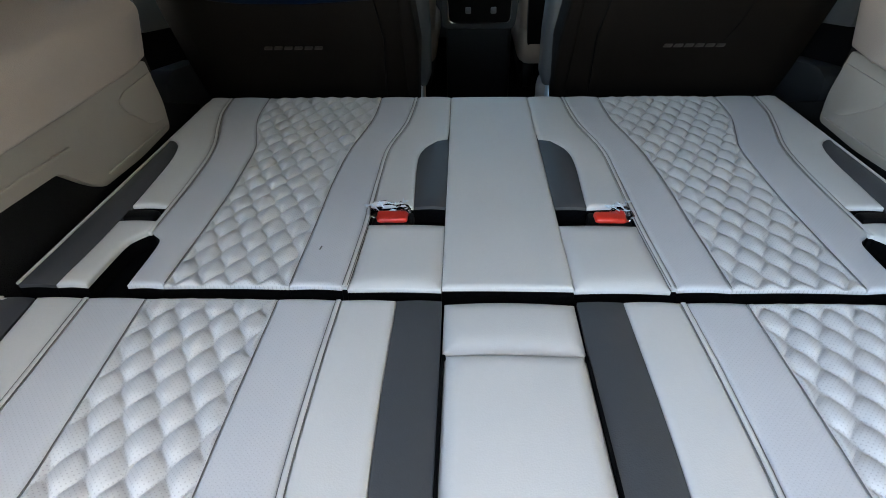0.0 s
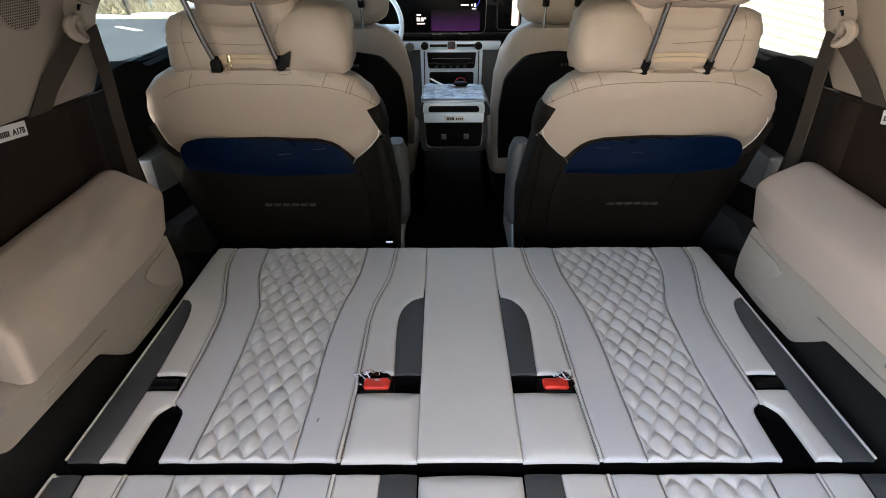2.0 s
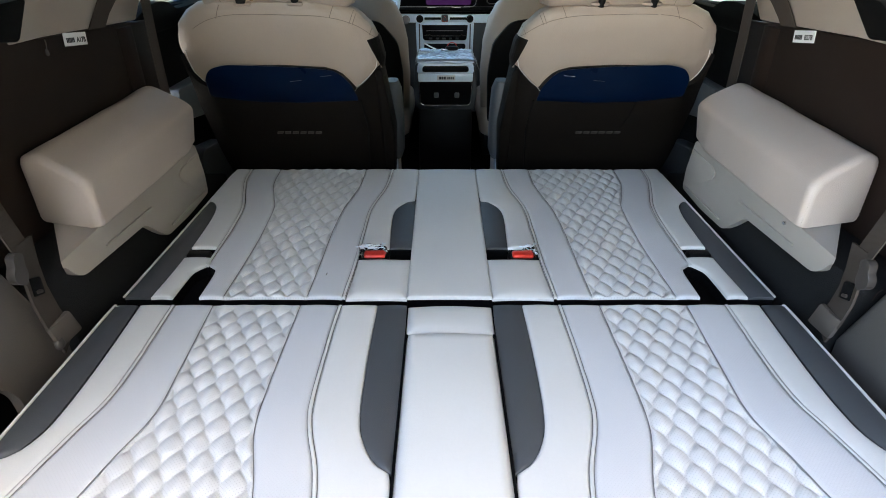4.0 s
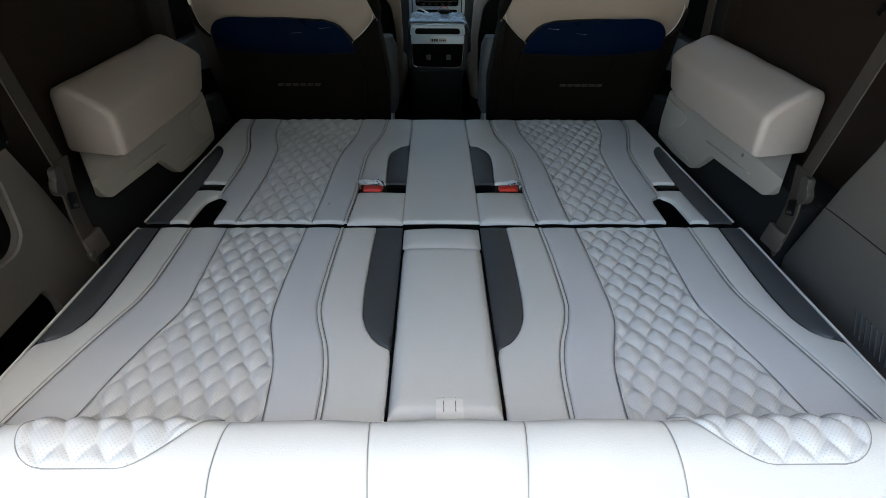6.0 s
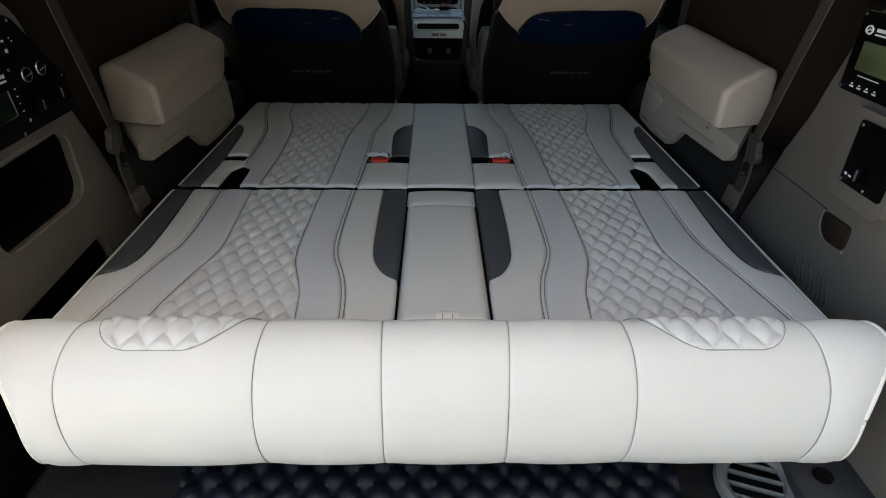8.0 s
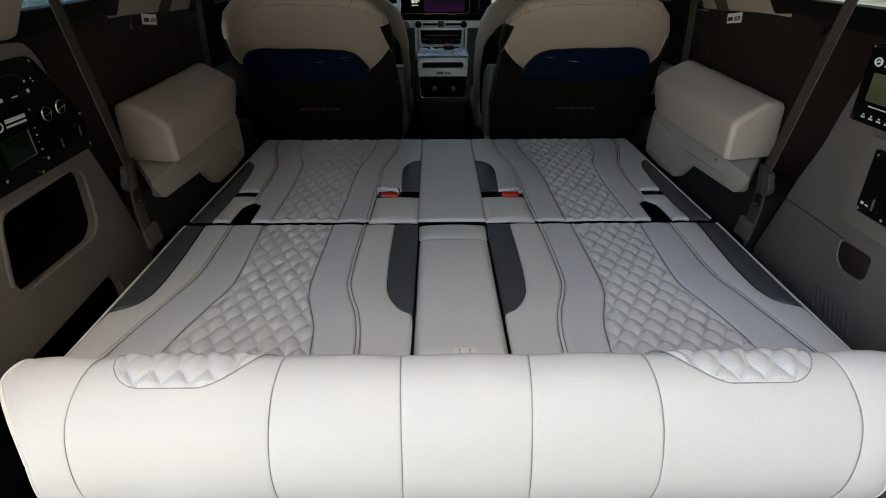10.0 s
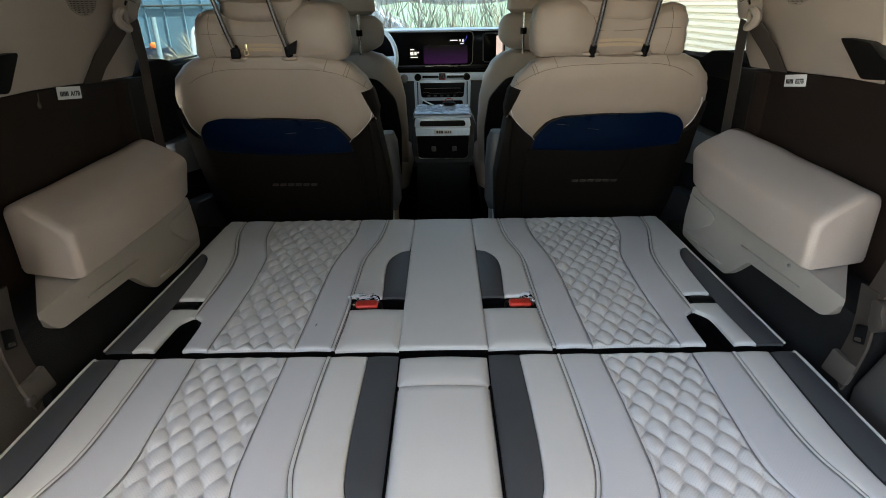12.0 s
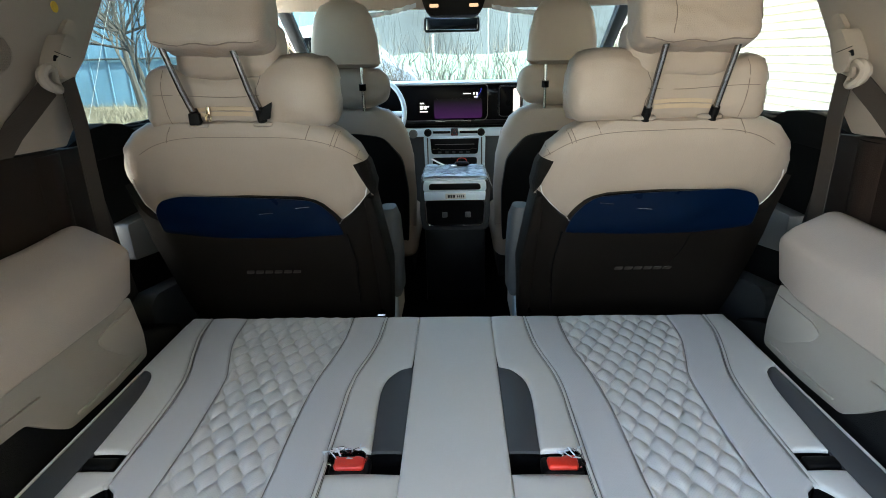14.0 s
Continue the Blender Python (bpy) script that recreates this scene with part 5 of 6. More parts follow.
# another black plate for a tray's shaded inside
cpart("stack_dark_plate", prism(rounded([(-0.110, -0.10), (0.110, -0.10), (0.114, 0.056), (-0.114, 0.056)], 0.012, 3), 2.943, 2.952, "y", 0.001), BLACK, "black filling for the dark inside of an open tray")
cpart("stack_panel", prism(rounded([(-0.118, 0.074), (0.118, 0.074), (0.124, 0.152), (-0.124, 0.152)], [0.014, 0.014, 0.003, 0.003], 3), 2.943, 2.952, "y", 0.001), BLACK, "black control panel")
cpart("stack_trim", tube([(x, 2.942, z) for x, z in ((-0.112, 0.098), (-0.08, 0.102), (-0.07, 0.096), (0.08, 0.096), (0.09, 0.102), (0.112, 0.098))], 0.0032, 6), CHROME, "chrome strip")
for k in range(5):
    cpart("stack_switch", rbox((-0.085 + 0.036 * k, 2.941, 0.078), (-0.068 + 0.036 * k, 2.944, 0.088), 0.001), SLATE)
cpart("stack_slit", rbox((-0.10, 2.940, 0.122), (0.10, 2.944, 0.125), 0.001), GUN)
# things on the console
bm = bmesh.new()
bmesh.ops.create_grid(bm, x_segments=30, y_segments=30, size=0.5)
for v in bm.verts:
    x, y = v.co.x * 0.272 + 0.008, 2.262 + v.co.y * 0.235
    lift = 0.006 + 0.010 * abs(noise.noise((x * 22, y * 22, 0))) + 0.006 * abs(noise.noise((x * 60, y * 60, 2)))
    over = max(abs(x) - 0.122, 0)
    v.co = Vector((x, y, 0.114 + lift - over * 2.2))
tagged(part("plastic_sheet", bm, CRINKLE, None, sharp=12), "crumpled clear plastic sheet lying on the console lid", "plastic sheet")
keys = thing("key_fob", "dark key fob with a loop lying on the console", "key", at=(0, 0.065, -0.030))
part("body", blob((0.03, 2.28, 0.163), (0.030, 0.020, 0.009), 3, 18, 10), BLACK, keys)
part("loop", tube([(0.03 + 0.02 * math.cos(q), 2.285, 0.172 + 0.014 * math.sin(q)) for q in (k * math.pi / 8 for k in range(16))], 0.0016, 6, closed=True), RED, keys, "red cord loop")
part("blade", rbox((-0.02, 2.255, 0.155), (0.01, 2.272, 0.163), 0.002), CHROME, keys, "metal tag")
tagged(part("paper_slip", ribbon([(-0.095, 2.36, 0.152), (-0.070, 2.35, 0.140), (-0.045, 2.34, 0.130)], 0.03, 0.001, (0, 1, 0)), WHITE), "small folded white paper slip on the console", "paper")

# ---- dashboard ----
dash = thing("dashboard", "dark dashboard with wide screen and painted sheen along the top", "dashboard", at=(0, 0, 0.013))
part("top", prism(rounded([(2.98, 0.36), (3.06, 0.412), (3.36, 0.405), (3.36, -0.1), (3.04, -0.1), (3.00, 0.20)], 0.02, 4), -0.77, 0.77, "x", 0.006), BLACK, dash, "black padded dashboard")
# pale strip in place of light reflected by the dashboard's top edge
part("top_sheen", prism(rounded([(3.005, 0.402), (3.05, 0.409), (3.14, 0.411), (3.05, 0.421), (3.00, 0.412)], 0.006, 3), -0.60, 0.70, "x", 0.004), SILVER, dash, "pale strip painted in as sheen on the top edge")
scr = part("screen", prism(rounded([(-0.42, 0.232), (0.165, 0.232), (0.170, 0.402), (-0.42, 0.402)], 0.025, 5), 2.955, 2.985, "y", 0.005), SCREEN, dash, "wide glossy black screen")
part("screen_rim", tube([(x, 2.954, z) for x, z in rounded([(-0.30, 0.404), (0.170, 0.404), (0.166, 0.230), (-0.30, 0.230)], [0.001, 0.028, 0.028, 0.001], 6)], 0.0018, 6), GUN, scr, "thin metal rim")
VIOLET = glow("violet_picture", (0.11, 0.02, 0.20), 0.012)
vn, vl = VIOLET.node_tree.nodes, VIOLET.node_tree.links.new
vco, vsep, vfade = vn.new("ShaderNodeTexCoord"), vn.new("ShaderNodeSeparateXYZ"), vn.new("ShaderNodeMapRange")
vl(vco.outputs["Object"], vsep.inputs[0])
vl(vsep.outputs["Z"], vfade.inputs["Value"])
vfade.inputs["From Min"].default_value, vfade.inputs["From Max"].default_value = 0.240, 0.330
vfade.inputs["To Min"].default_value, vfade.inputs["To Max"].default_value = 0.022, 0.0
vl(vfade.outputs[0], vn["Principled BSDF"].inputs["Emission Strength"])
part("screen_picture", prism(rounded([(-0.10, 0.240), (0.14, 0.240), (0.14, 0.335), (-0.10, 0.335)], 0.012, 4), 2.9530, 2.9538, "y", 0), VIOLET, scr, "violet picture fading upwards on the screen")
part("screen_arc", tube(smooth_path([(0.112, 2.953, 0.335), (0.120, 2.953, 0.352), (0.132, 2.953, 0.368), (0.136, 2.953, 0.385)], 6), 0.0016, 6), glow("blue_line", (0.05, 0.07, 0.6), 0.08), scr, "glowing blue line")
LIT = glow("lit_marks", (0.8, 0.85, 0.9), 0.12)
for x0, x1, z0, z1 in ((-0.172, -0.150, 0.312, 0.318), (-0.172, -0.155, 0.286, 0.303), (-0.150, -0.138, 0.286, 0.303), (-0.134, -0.126, 0.295, 0.303), (-0.172, -0.132, 0.272, 0.277), (0.045, 0.085, 0.357, 0.362), (0.095, 0.103, 0.354, 0.364), (0.110, 0.118, 0.350, 0.366), (0.10, 0.12, 0.34, 0.345)):
    part("lit_mark", rbox((x0, 2.9525, z0), (x1, 2.9545, z1), 0.0005, 1), LIT, scr, smooth=False)
# strip that stands in for a reflection below the screen
part("screen_reflection_strip", rbox((-0.30, 2.95, 0.205), (0.30, 2.99, 0.229), 0.006), BLACK, dash, "black strip standing in for a reflection under the screen")
for x in (-0.07, 0.06):
    part("vent_tab", rbox((x - 0.025, 2.945, 0.224), (x + 0.025, 2.952, 0.230), 0.002), CHROME, dash, "chrome vent tab")
band = part("control_band", prism(rounded([(-0.265, 0.150), (0.238, 0.149), (0.252, 0.190), (-0.265, 0.192)], 0.01, 3), 2.955, 2.99, "y", 0.004), SILVER, dash, "silver control band")
for x in (-0.135, 0.135):
    part("knob", disc((x, 2.948, 0.170), 0.019, 0.02, "y", 20), BLACK, band, "black round knob")
part("start_button", disc((-0.21, 2.95, 0.165), 0.022, 0.016, "y", 20), GUN, band, "round metal start button")
for x in (-0.065, 0.072):
    part("switch_row", rbox((x - 0.045, 2.950, 0.165), (x + 0.045, 2.957, 0.177), 0.002), BLACK, band, "row of dark switches")
tri = [(-0.014, 0.158), (0.014, 0.158), (0.0, 0.185)]
part("hazard_button", prism(rounded([(-0.018, 0.154), (0.018, 0.154), (0.018, 0.190), (-0.018, 0.190)], 0.004, 2), 2.949, 2.957, "y", 0.001), SLATE, band, "hazard light button")
part("hazard_mark", tube([(x, 2.948, z) for x, z in tri], 0.0018, 5, closed=True), RED, band, "red triangle")
part("lower_panel", prism(rounded([(-0.74, -0.35), (0.74, -0.35), (0.74, 0.142), (-0.74, 0.142)], 0.02, 2), 3.0, 3.05, "y", 0.006), SLATE, dash, "dark lower dashboard")
# side display to the right of the wide screen
part("side_display", prism(rounded([(0.222, 0.24), (0.34, 0.24), (0.34, 0.395), (0.222, 0.395)], 0.02, 4), 2.965, 2.99, "y", 0.004), SCREEN, dash, "black side display")
part("side_display_rim", tube([(x, 2.962, z) for x, z in rounded([(0.226, 0.245), (0.336, 0.245), (0.336, 0.391), (0.226, 0.391)], 0.018, 5)], 0.0016, 5, closed=True), GUN, dash, "thin metal rim")
part("pink_display", prism(rounded([(0.296, 0.262), (0.330, 0.262), (0.330, 0.380), (0.296, 0.380)], 0.006, 3), 2.9605, 2.9655, "y", 0), glow("pink_picture", (0.75, 0.66, 0.70), 0.10), dash, "pale pink lit display")
part("end_panel", prism(rounded([(0.345, 0.235), (0.70, 0.235), (0.70, 0.41), (0.345, 0.41)], 0.02, 4), 2.97, 2.995, "y", 0.004), SILVER, dash, "pale dashboard panel")

wheel = thing("steering_wheel", "two-tone steering wheel with pale rim", "steering wheel")
cw, tw = Vector((-0.42, 2.78, 0.30)), radians(22)
rim = []
for k in range(40):
    q = 2 * math.pi * k / 40
    rim.append(cw + Vector((0.185 * math.cos(q), 0.185 * math.sin(q) * math.sin(tw), 0.185 * math.sin(q) * math.cos(tw))))
part("rim", tube(rim, 0.012, 10, closed=True), SILVER, wheel)
part("hub", blob(cw + Vector((0, 0.03, -0.01)), (0.07, 0.03, 0.055), 3), BLACK, wheel, "black hub")
for k in (-1, 1):
    part("spoke", tube([cw + Vector((k * 0.05, 0.025, -0.01)), cw + Vector((k * 0.175, 0.0, -0.005))], 0.014, 8), SILVER, wheel, "pale spoke")
part("column", tube([cw + Vector((0, 0.05, -0.02)), cw + Vector((0, 0.28, -0.12))], 0.045, 14), BLACK, wheel, "black steering column")

mirror_ = thing("interior_mirror", "black rear-view mirror hanging under the overhead console", "mirror")
part("housing", rbox((-0.128, 2.720, 0.652), (0.118, 2.745, 0.716), 0.014, 4), BLACK, mirror_)
part("mirror_glass", rbox((-0.118, 2.7165, 0.660), (0.108, 2.7205, 0.708), 0.001, 1, Matrix.Translation((0, 2.718, 0.684)) @ pose(0, 0, 0, -14, 0, 0) @ Matrix.Translation((0, -2.722, -0.684))), material("mirror_surface", (0.75, 0.78, 0.78), 0.03, metal=1.0), mirror_, "silvered mirror glass")
part("stem", tube([(-0.005, 2.735, 0.69), (-0.005, 2.74, 0.75), (-0.005, 2.72, 0.80)], 0.012, 8), BLACK, mirror_, "black mirror stem")
over = thing("overhead_console", "grey overhead console with reading lamps", "overhead console")
part("body", prism(rounded([(-0.14, 0.82), (-0.105, 0.708), (0.112, 0.708), (0.15, 0.82)], 0.03, 4), 2.50, 2.66, "y", 0.01), BLACK, over)
for x in (-0.075, 0.085):
    part("reading_lamp", rbox((x - 0.018, 2.494, 0.738), (x + 0.018, 2.502, 0.751), 0.003), glow("lit_lamp_lens", (1.0, 0.66, 0.45), 0.06), over, "warm lit reading lamp lens")

# ---- cargo side panels ----
for s, side in ((-1, "left"), (1, "right")):
    pts = [(-0.20, -0.30), (0.43, -0.30), (0.435, -0.02), (0.36, 0.16), (0.318, 0.243), (0.30, 0.30), (0.262, 0.40), (0.24, 0.424), (-0.20, 0.432)]
    if s < 0:
        hole = rounded([(0.052, 0.110), (0.075, 0.214), (0.268, 0.220), (0.288, 0.200), (0.288, 0.108), (0.262, 0.086), (0.070, 0.086)], 0.022, 4)
        pts = [(-0.20, -0.02), (0.06, -0.006), (0.285, 0.006), (0.305, -0.03), (0.32, -0.30), (0.43, -0.30)] + pts[2:]
        setting("cargo_panel_left", plate_with_hole(rounded(pts, 0.012, 2), hole, -0.652, -0.668), GREYTRIM, "warm grey moulded cargo panel with an open recess", "wall trim")
    else:
        setting("cargo_panel_right", prism(pts, 0.652, 0.73, "x", 0.012, 3), GREYTRIM, "warm grey moulded cargo side panel", "wall trim")

# black sheet added so the gap under the panel stays dark
setting("cargo_gap_backing", prism([(-0.20, -0.30), (0.40, -0.30), (0.40, 0.03), (-0.20, 0.03)], -0.690, -0.728, "x", 0.004), BLACK, "black backing that darkens the gap under the cargo panel", "wall trim")
# lining and back coloured black in place of the recess's inner shade
recess = thing("storage_recess", "storage recess in the cargo panel, its shade painted as black lining", "storage recess")
wider = [(0.17 + (y - 0.17) * 1.14, 0.152 + (z - 0.152) * 1.2) for y, z in hole]
setting("cargo_panel_core", plate_with_hole(rounded([(y, z) for y, z in ((-0.19, 0.0), (0.05, 0.004), (0.29, 0.012), (0.42, -0.02), (0.35, 0.16), (0.31, 0.243), (0.255, 0.40), (-0.19, 0.42))], 0.01, 2), wider, -0.669, -0.735), GREYTRIM, "warm grey back of the cargo panel", "wall trim")
part("tray", plate_with_hole(wider, hole, -0.6685, -0.790), RUBBER, recess, "lining painted black for the shade inside")
part("back", rbox((-0.800, 0.03, 0.03), (-0.791, 0.32, 0.25), 0.003), RUBBER, recess, "rear wall painted black for the shade inside")
part("rim", tube([(-0.6525, y, z) for y, z in hole], 0.0045, 6, closed=True), GREYTRIM, recess, "rounded rim")

# ---- electrics on the left ----
def screw(parent, x, y, z):
    part("screw", disc((x, y, z), 0.0028, 0.003, "x", 10), CHROME, parent, "small steel screw")


def bars(parent, x, rows):
    for y, z, wide, high in rows:
        part("print_bar", rbox((x - 0.0005, y - wide / 2, z - high / 2), (x + 0.0005, y + wide / 2, z + high / 2), 0, 1), PRINT, parent, smooth=False)


PRINT = material("white_print", (0.62, 0.63, 0.66), 0.6)
PLATE = material("black_acrylic", (0.0016, 0.0016, 0.0020), 0.4, spec=0.06)
pl = thing("power_panel", "black power control panel with two switches and a display", "control panel")
X = -0.648
part("plate", prism(rounded([(-0.10, 0.232), (0.330, 0.237), (0.331, 0.292), (0.243, 0.400), (0.228, 0.406), (-0.10, 0.406)], 0.008, 3), X - 0.006, X, "x", 0.002), PLATE, pl)
for y, z in ((0.232, 0.398), (0.319, 0.298), (0.323, 0.244), (0.207, 0.255), (0.185, 0.240), (0.108, 0.252), (0.200, 0.333)):
    screw(pl, X + 0.001, y, z)
for y, z in ((0.231, 0.319), (0.268, 0.321)):
    sw = part("switch", tube([(X + 0.004, y + 0.0105 * math.cos(q), z + 0.0105 * math.sin(q)) for q in (2 * math.pi * k / 20 for k in range(20))], 0.0016, 6, closed=True), CHROME, pl, "round chrome switch ring")
    part("cap", disc((X + 0.003, y, z), 0.0095, 0.006, "x", 20), SCREEN, sw)
    part("lever", tube([(X + 0.007, y - 0.009, z - 0.002), (X + 0.007, y + 0.009, z + 0.002)], 0.0013, 6), CHROME, sw, "chrome switch bar")
for y, z in ((0.239, 0.269), (0.293, 0.274)):
    so = part("socket", disc((X + 0.003, y, z), 0.012, 0.007, "x", 20), SCREEN, pl, "black round socket")
    part("flap", rbox((X + 0.006, y + 0.002, z - 0.008), (X + 0.0085, y + 0.005, z + 0.008), 0.001), SLATE, so)
lcd = part("display", prism(rounded([(0.121, 0.267), (0.184, 0.270), (0.180, 0.306), (0.121, 0.306)], 0.002, 2), X, X + 0.002, "x", 0.0005), material("dark_lcd", (0.004, 0.009, 0.003), 0.3, spec=0.12), pl, "dark green display")
part("display_rim", tube([(X + 0.002, y, z) for y, z in ((0.121, 0.266), (0.185, 0.269), (0.181, 0.307))], 0.0011, 5), GUN, lcd, "pale metal rim")
part("radio_display", prism(rounded([(0.06, 0.350), (0.214, 0.352), (0.212, 0.376), (0.195, 0.386), (0.06, 0.386)], 0.006, 3), X, X + 0.002, "x", 0.0005), SCREEN, pl, "black radio display")
bars(pl, X + 0.0028, [(0.206, 0.373, 0.004, 0.003), (0.208, 0.359, 0.005, 0.005), (0.147, 0.357, 0.006, 0.005), (0.176, 0.3565, 0.012, 0.0016)])
bars(pl, X, [(0.166, 0.3275, 0.044, 0.0055), (0.166, 0.320, 0.044, 0.0030), (0.200, 0.305, 0.003, 0.0018), (0.200, 0.294, 0.003, 0.0018), (0.200, 0.283, 0.003, 0.0018), (0.202, 0.271, 0.005, 0.0018), (0.225, 0.374, 0.002, 0.002), (0.229, 0.369, 0.002, 0.002)])
part("print_mark", tube([(X, 0.130 + 0.007 * math.cos(q), 0.3235 + 0.006 * math.sin(q)) for q in (2 * math.pi * k / 14 for k in range(14))], 0.0014, 5, closed=True), PRINT, pl)

# ---- electrics on the right ----
pr = thing("battery_monitor", "black battery monitor panel with a green display", "control panel")
X = 0.648
part("plate", prism(rounded([(0.264, 0.2985), (0.262, 0.418), (0.06, 0.418), (0.06, 0.2985)], 0.006, 3), X, X + 0.006, "x", 0.002), PLATE, pr)
lcd = part("display", prism(rounded([(0.240, 0.333), (0.239, 0.376), (0.10, 0.376), (0.10, 0.333)], 0.002, 2), X - 0.002, X, "x", 0.0005), LCD, pr, "olive green display")
bars(pr, X, [(0.204, 0.394, 0.038, 0.0050), (0.204, 0.3875, 0.040, 0.0026), (0.205, 0.326, 0.050, 0.0016)] + [(0.235 - 0.0178 * k, 0.3125, 0.004, 0.0022) for k in range(4)] + [(0.235 - 0.0178 * k, 0.3085, 0.009, 0.0026) for k in range(4)])
part("print_mark", tube([(X, 0.239 + 0.0075 * math.cos(q), 0.392 + 0.0055 * math.sin(q)) for q in (2 * math.pi * k / 14 for k in range(14))], 0.0016, 5, closed=True), PRINT, pr)
part("print_mark", tube([(X, 0.243, 0.390), (X, 0.239, 0.3935), (X, 0.235, 0.3915)], 0.0013, 5), PRINT, pr)
for y, z in ((0.256, 0.413), (0.258, 0.304)):
    screw(pr, X - 0.001, y, z)
sk = thing("socket_housing", "grey raised housing with a black socket plate", "socket")
part("housing", prism(rounded([(0.196, 0.165), (0.186, 0.150), (0.06, 0.150), (0.06, 0.292), (0.186, 0.292), (0.196, 0.275)], 0.020, 4), X - 0.014, X + 0.006, "x", 0.012, 4), GREYTRIM, sk)
part("plate", prism(rounded([(0.163, 0.178), (0.163, 0.278), (0.07, 0.278), (0.07, 0.178)], 0.006, 3), X - 0.0175, X - 0.0135, "x", 0.001), PLATE, sk, "black plate")
so = part("socket", disc((X - 0.020, 0.122, 0.202), 0.013, 0.008, "x", 20), SCREEN, sk, "black round socket")
part("flap", rbox((X - 0.0265, 0.121, 0.193), (X - 0.0235, 0.124, 0.211), 0.001), SLATE, so)
bars(sk, X - 0.0175, [(0.153, 0.194, 0.006, 0.004), (0.143, 0.193, 0.006, 0.0025)])
for y, z in ((0.154, 0.271), (0.157, 0.184), (0.105, 0.184)):
    screw(sk, X - 0.018, y, z)
tagged(part("panel_joint", tube(smooth_path([(X + 0.0035, 0.392, 0.085), (X + 0.0035, 0.386, 0.107), (X + 0.0035, 0.37, 0.113), (X + 0.0035, 0.289, 0.114), (X + 0.0035, 0.190, 0.112)], 4), 0.0008, 5), BROWN), "thin dark joint between two cargo trim panels", "trim", kind="structure")
lip = thing("pull_pocket", "pocket handle drawn as a dark plate on the cargo panel", "pocket handle")
# dark plate on the panel, coloured for the shade of a hollow
part("recess", prism(rounded([(0.190, 0.110), (0.12, 0.112), (0.12, 0.070), (0.165, 0.066), (0.186, 0.080)], 0.010, 4), X, X + 0.0045, "x", 0.0005), BROWN, lip)
part("rim", tube(smooth_path([(X + 0.0015, y, z) for y, z in ((0.192, 0.112), (0.188, 0.080), (0.165, 0.064), (0.12, 0.068))], 4), 0.003, 6), GREYTRIM, lip)
gr = thing("vent_slots", "row of faint dark strips for slots low in the cargo panel", "vent", at=(0, -0.06, 0.012))
# each slot is a flat dark strip, its shade put into the colour
for k in range(9):
    part("slot", prism([(0.284 - 0.012 * k, -0.004), (0.2818 - 0.012 * k, -0.004), (0.2658 - 0.012 * k, -0.044), (0.268 - 0.012 * k, -0.044)], X + 0.0025, X + 0.0044, "x", 0), SLATE, gr, smooth=False)

# ---- buckles in the mattress slots ----
for s in (-1, 1):
    buckle = thing("belt_buckle", "seat belt buckle with a red button in the mattress slot", "seat belt buckle", "buckles")
    x = s * 0.155
    part("body", rbox((x - 0.030, 0.684, -0.028), (x + 0.030, 0.719, -0.008), 0.005, 3), BLACK, buckle)
    part("button", rbox((x - 0.022, 0.688, -0.012), (x + 0.022, 0.712, -0.001), 0.005, 3), RED, buckle, "red release button")
    for mid, half in (((x - 0.004, 0.031) if s < 0 else (x + 0.014, 0.016)),):
        bm = blob((mid, 0.702, 0.002), (half, 0.016, 0.012), 2.5, 18, 10)
        for v in bm.verts:
            v.co += 0.006 * Vector((noise.noise(v.co * 60), noise.noise(v.co * 60 + Vector((5, 0, 0))), noise.noise(v.co * 60 + Vector((0, 7, 0)))))
        bag = part("plastic_bag", bm, WRAP, buckle, "crinkled clear plastic wrapping", sharp=15)
        # pale strips laid over the wrapping as its bright highlights
        fold = random.Random(9)
        for k in range(9):
            a = Vector((mid - half + half * 0.22 * k, 0.692 + fold.uniform(0, 0.022), 0.008 + fold.uniform(-0.002, 0.006)))
            part("highlight_strip", ribbon([a, a + Vector((fold.uniform(-0.008, 0.010), fold.uniform(-0.006, 0.008), fold.uniform(0.000, 0.006))), a + Vector((fold.uniform(-0.004, 0.016), fold.uniform(-0.01, 0.012), fold.uniform(-0.004, 0.004)))], fold.uniform(0.001, 0.003), 0.0005, (0.3, 1, 0.2)), CRINKLE, bag)
    latch = thing("belt_buckle", "black seat belt buckle lying in the side slot", "seat belt buckle", "side buckles")
    part("body", rbox((s * 0.525 - 0.025, 0.690, -0.028), (s * 0.525 + 0.025, 0.714, -0.002), 0.006, 3), BLACK, latch)

# ---- rear floor ----
bm = bmesh.new()
nx, ny = 190, 50
gridv = [[bm.verts.new((-0.42 + 0.80 * i / nx, -0.38 + 0.36 * j / ny, -0.254 + 0.011 * diamonds(-0.42 + 0.80 * i / nx, -0.38 + 0.36 * j / ny, 0.05, 0.06))) for i in range(nx + 1)] for j in range(ny + 1)]
for a, b in zip(gridv, gridv[1:]):
    for i in range(nx):
        bm.faces.new((a[i], a[i + 1], b[i + 1], b[i]))
tagged(part("floor_mat", bm, MATBLACK), "dark navy diamond-quilted floor mat behind the mattress", "mat")

vent = thing("air_vent", "grey round air vent with slats on the rear side panel", "air vent", at=(0.500, -0.080, -0.243))
tip = pose(0, 0, 0, 18, 0, -20)
bm = tube([tip @ Vector((0.052 * math.cos(q), 0.052 * math.sin(q), 0)) for q in (2 * math.pi * k / 28 for k in range(28))], 0.011, 8, closed=True)
part("ring", bm, GREYVENT, vent)
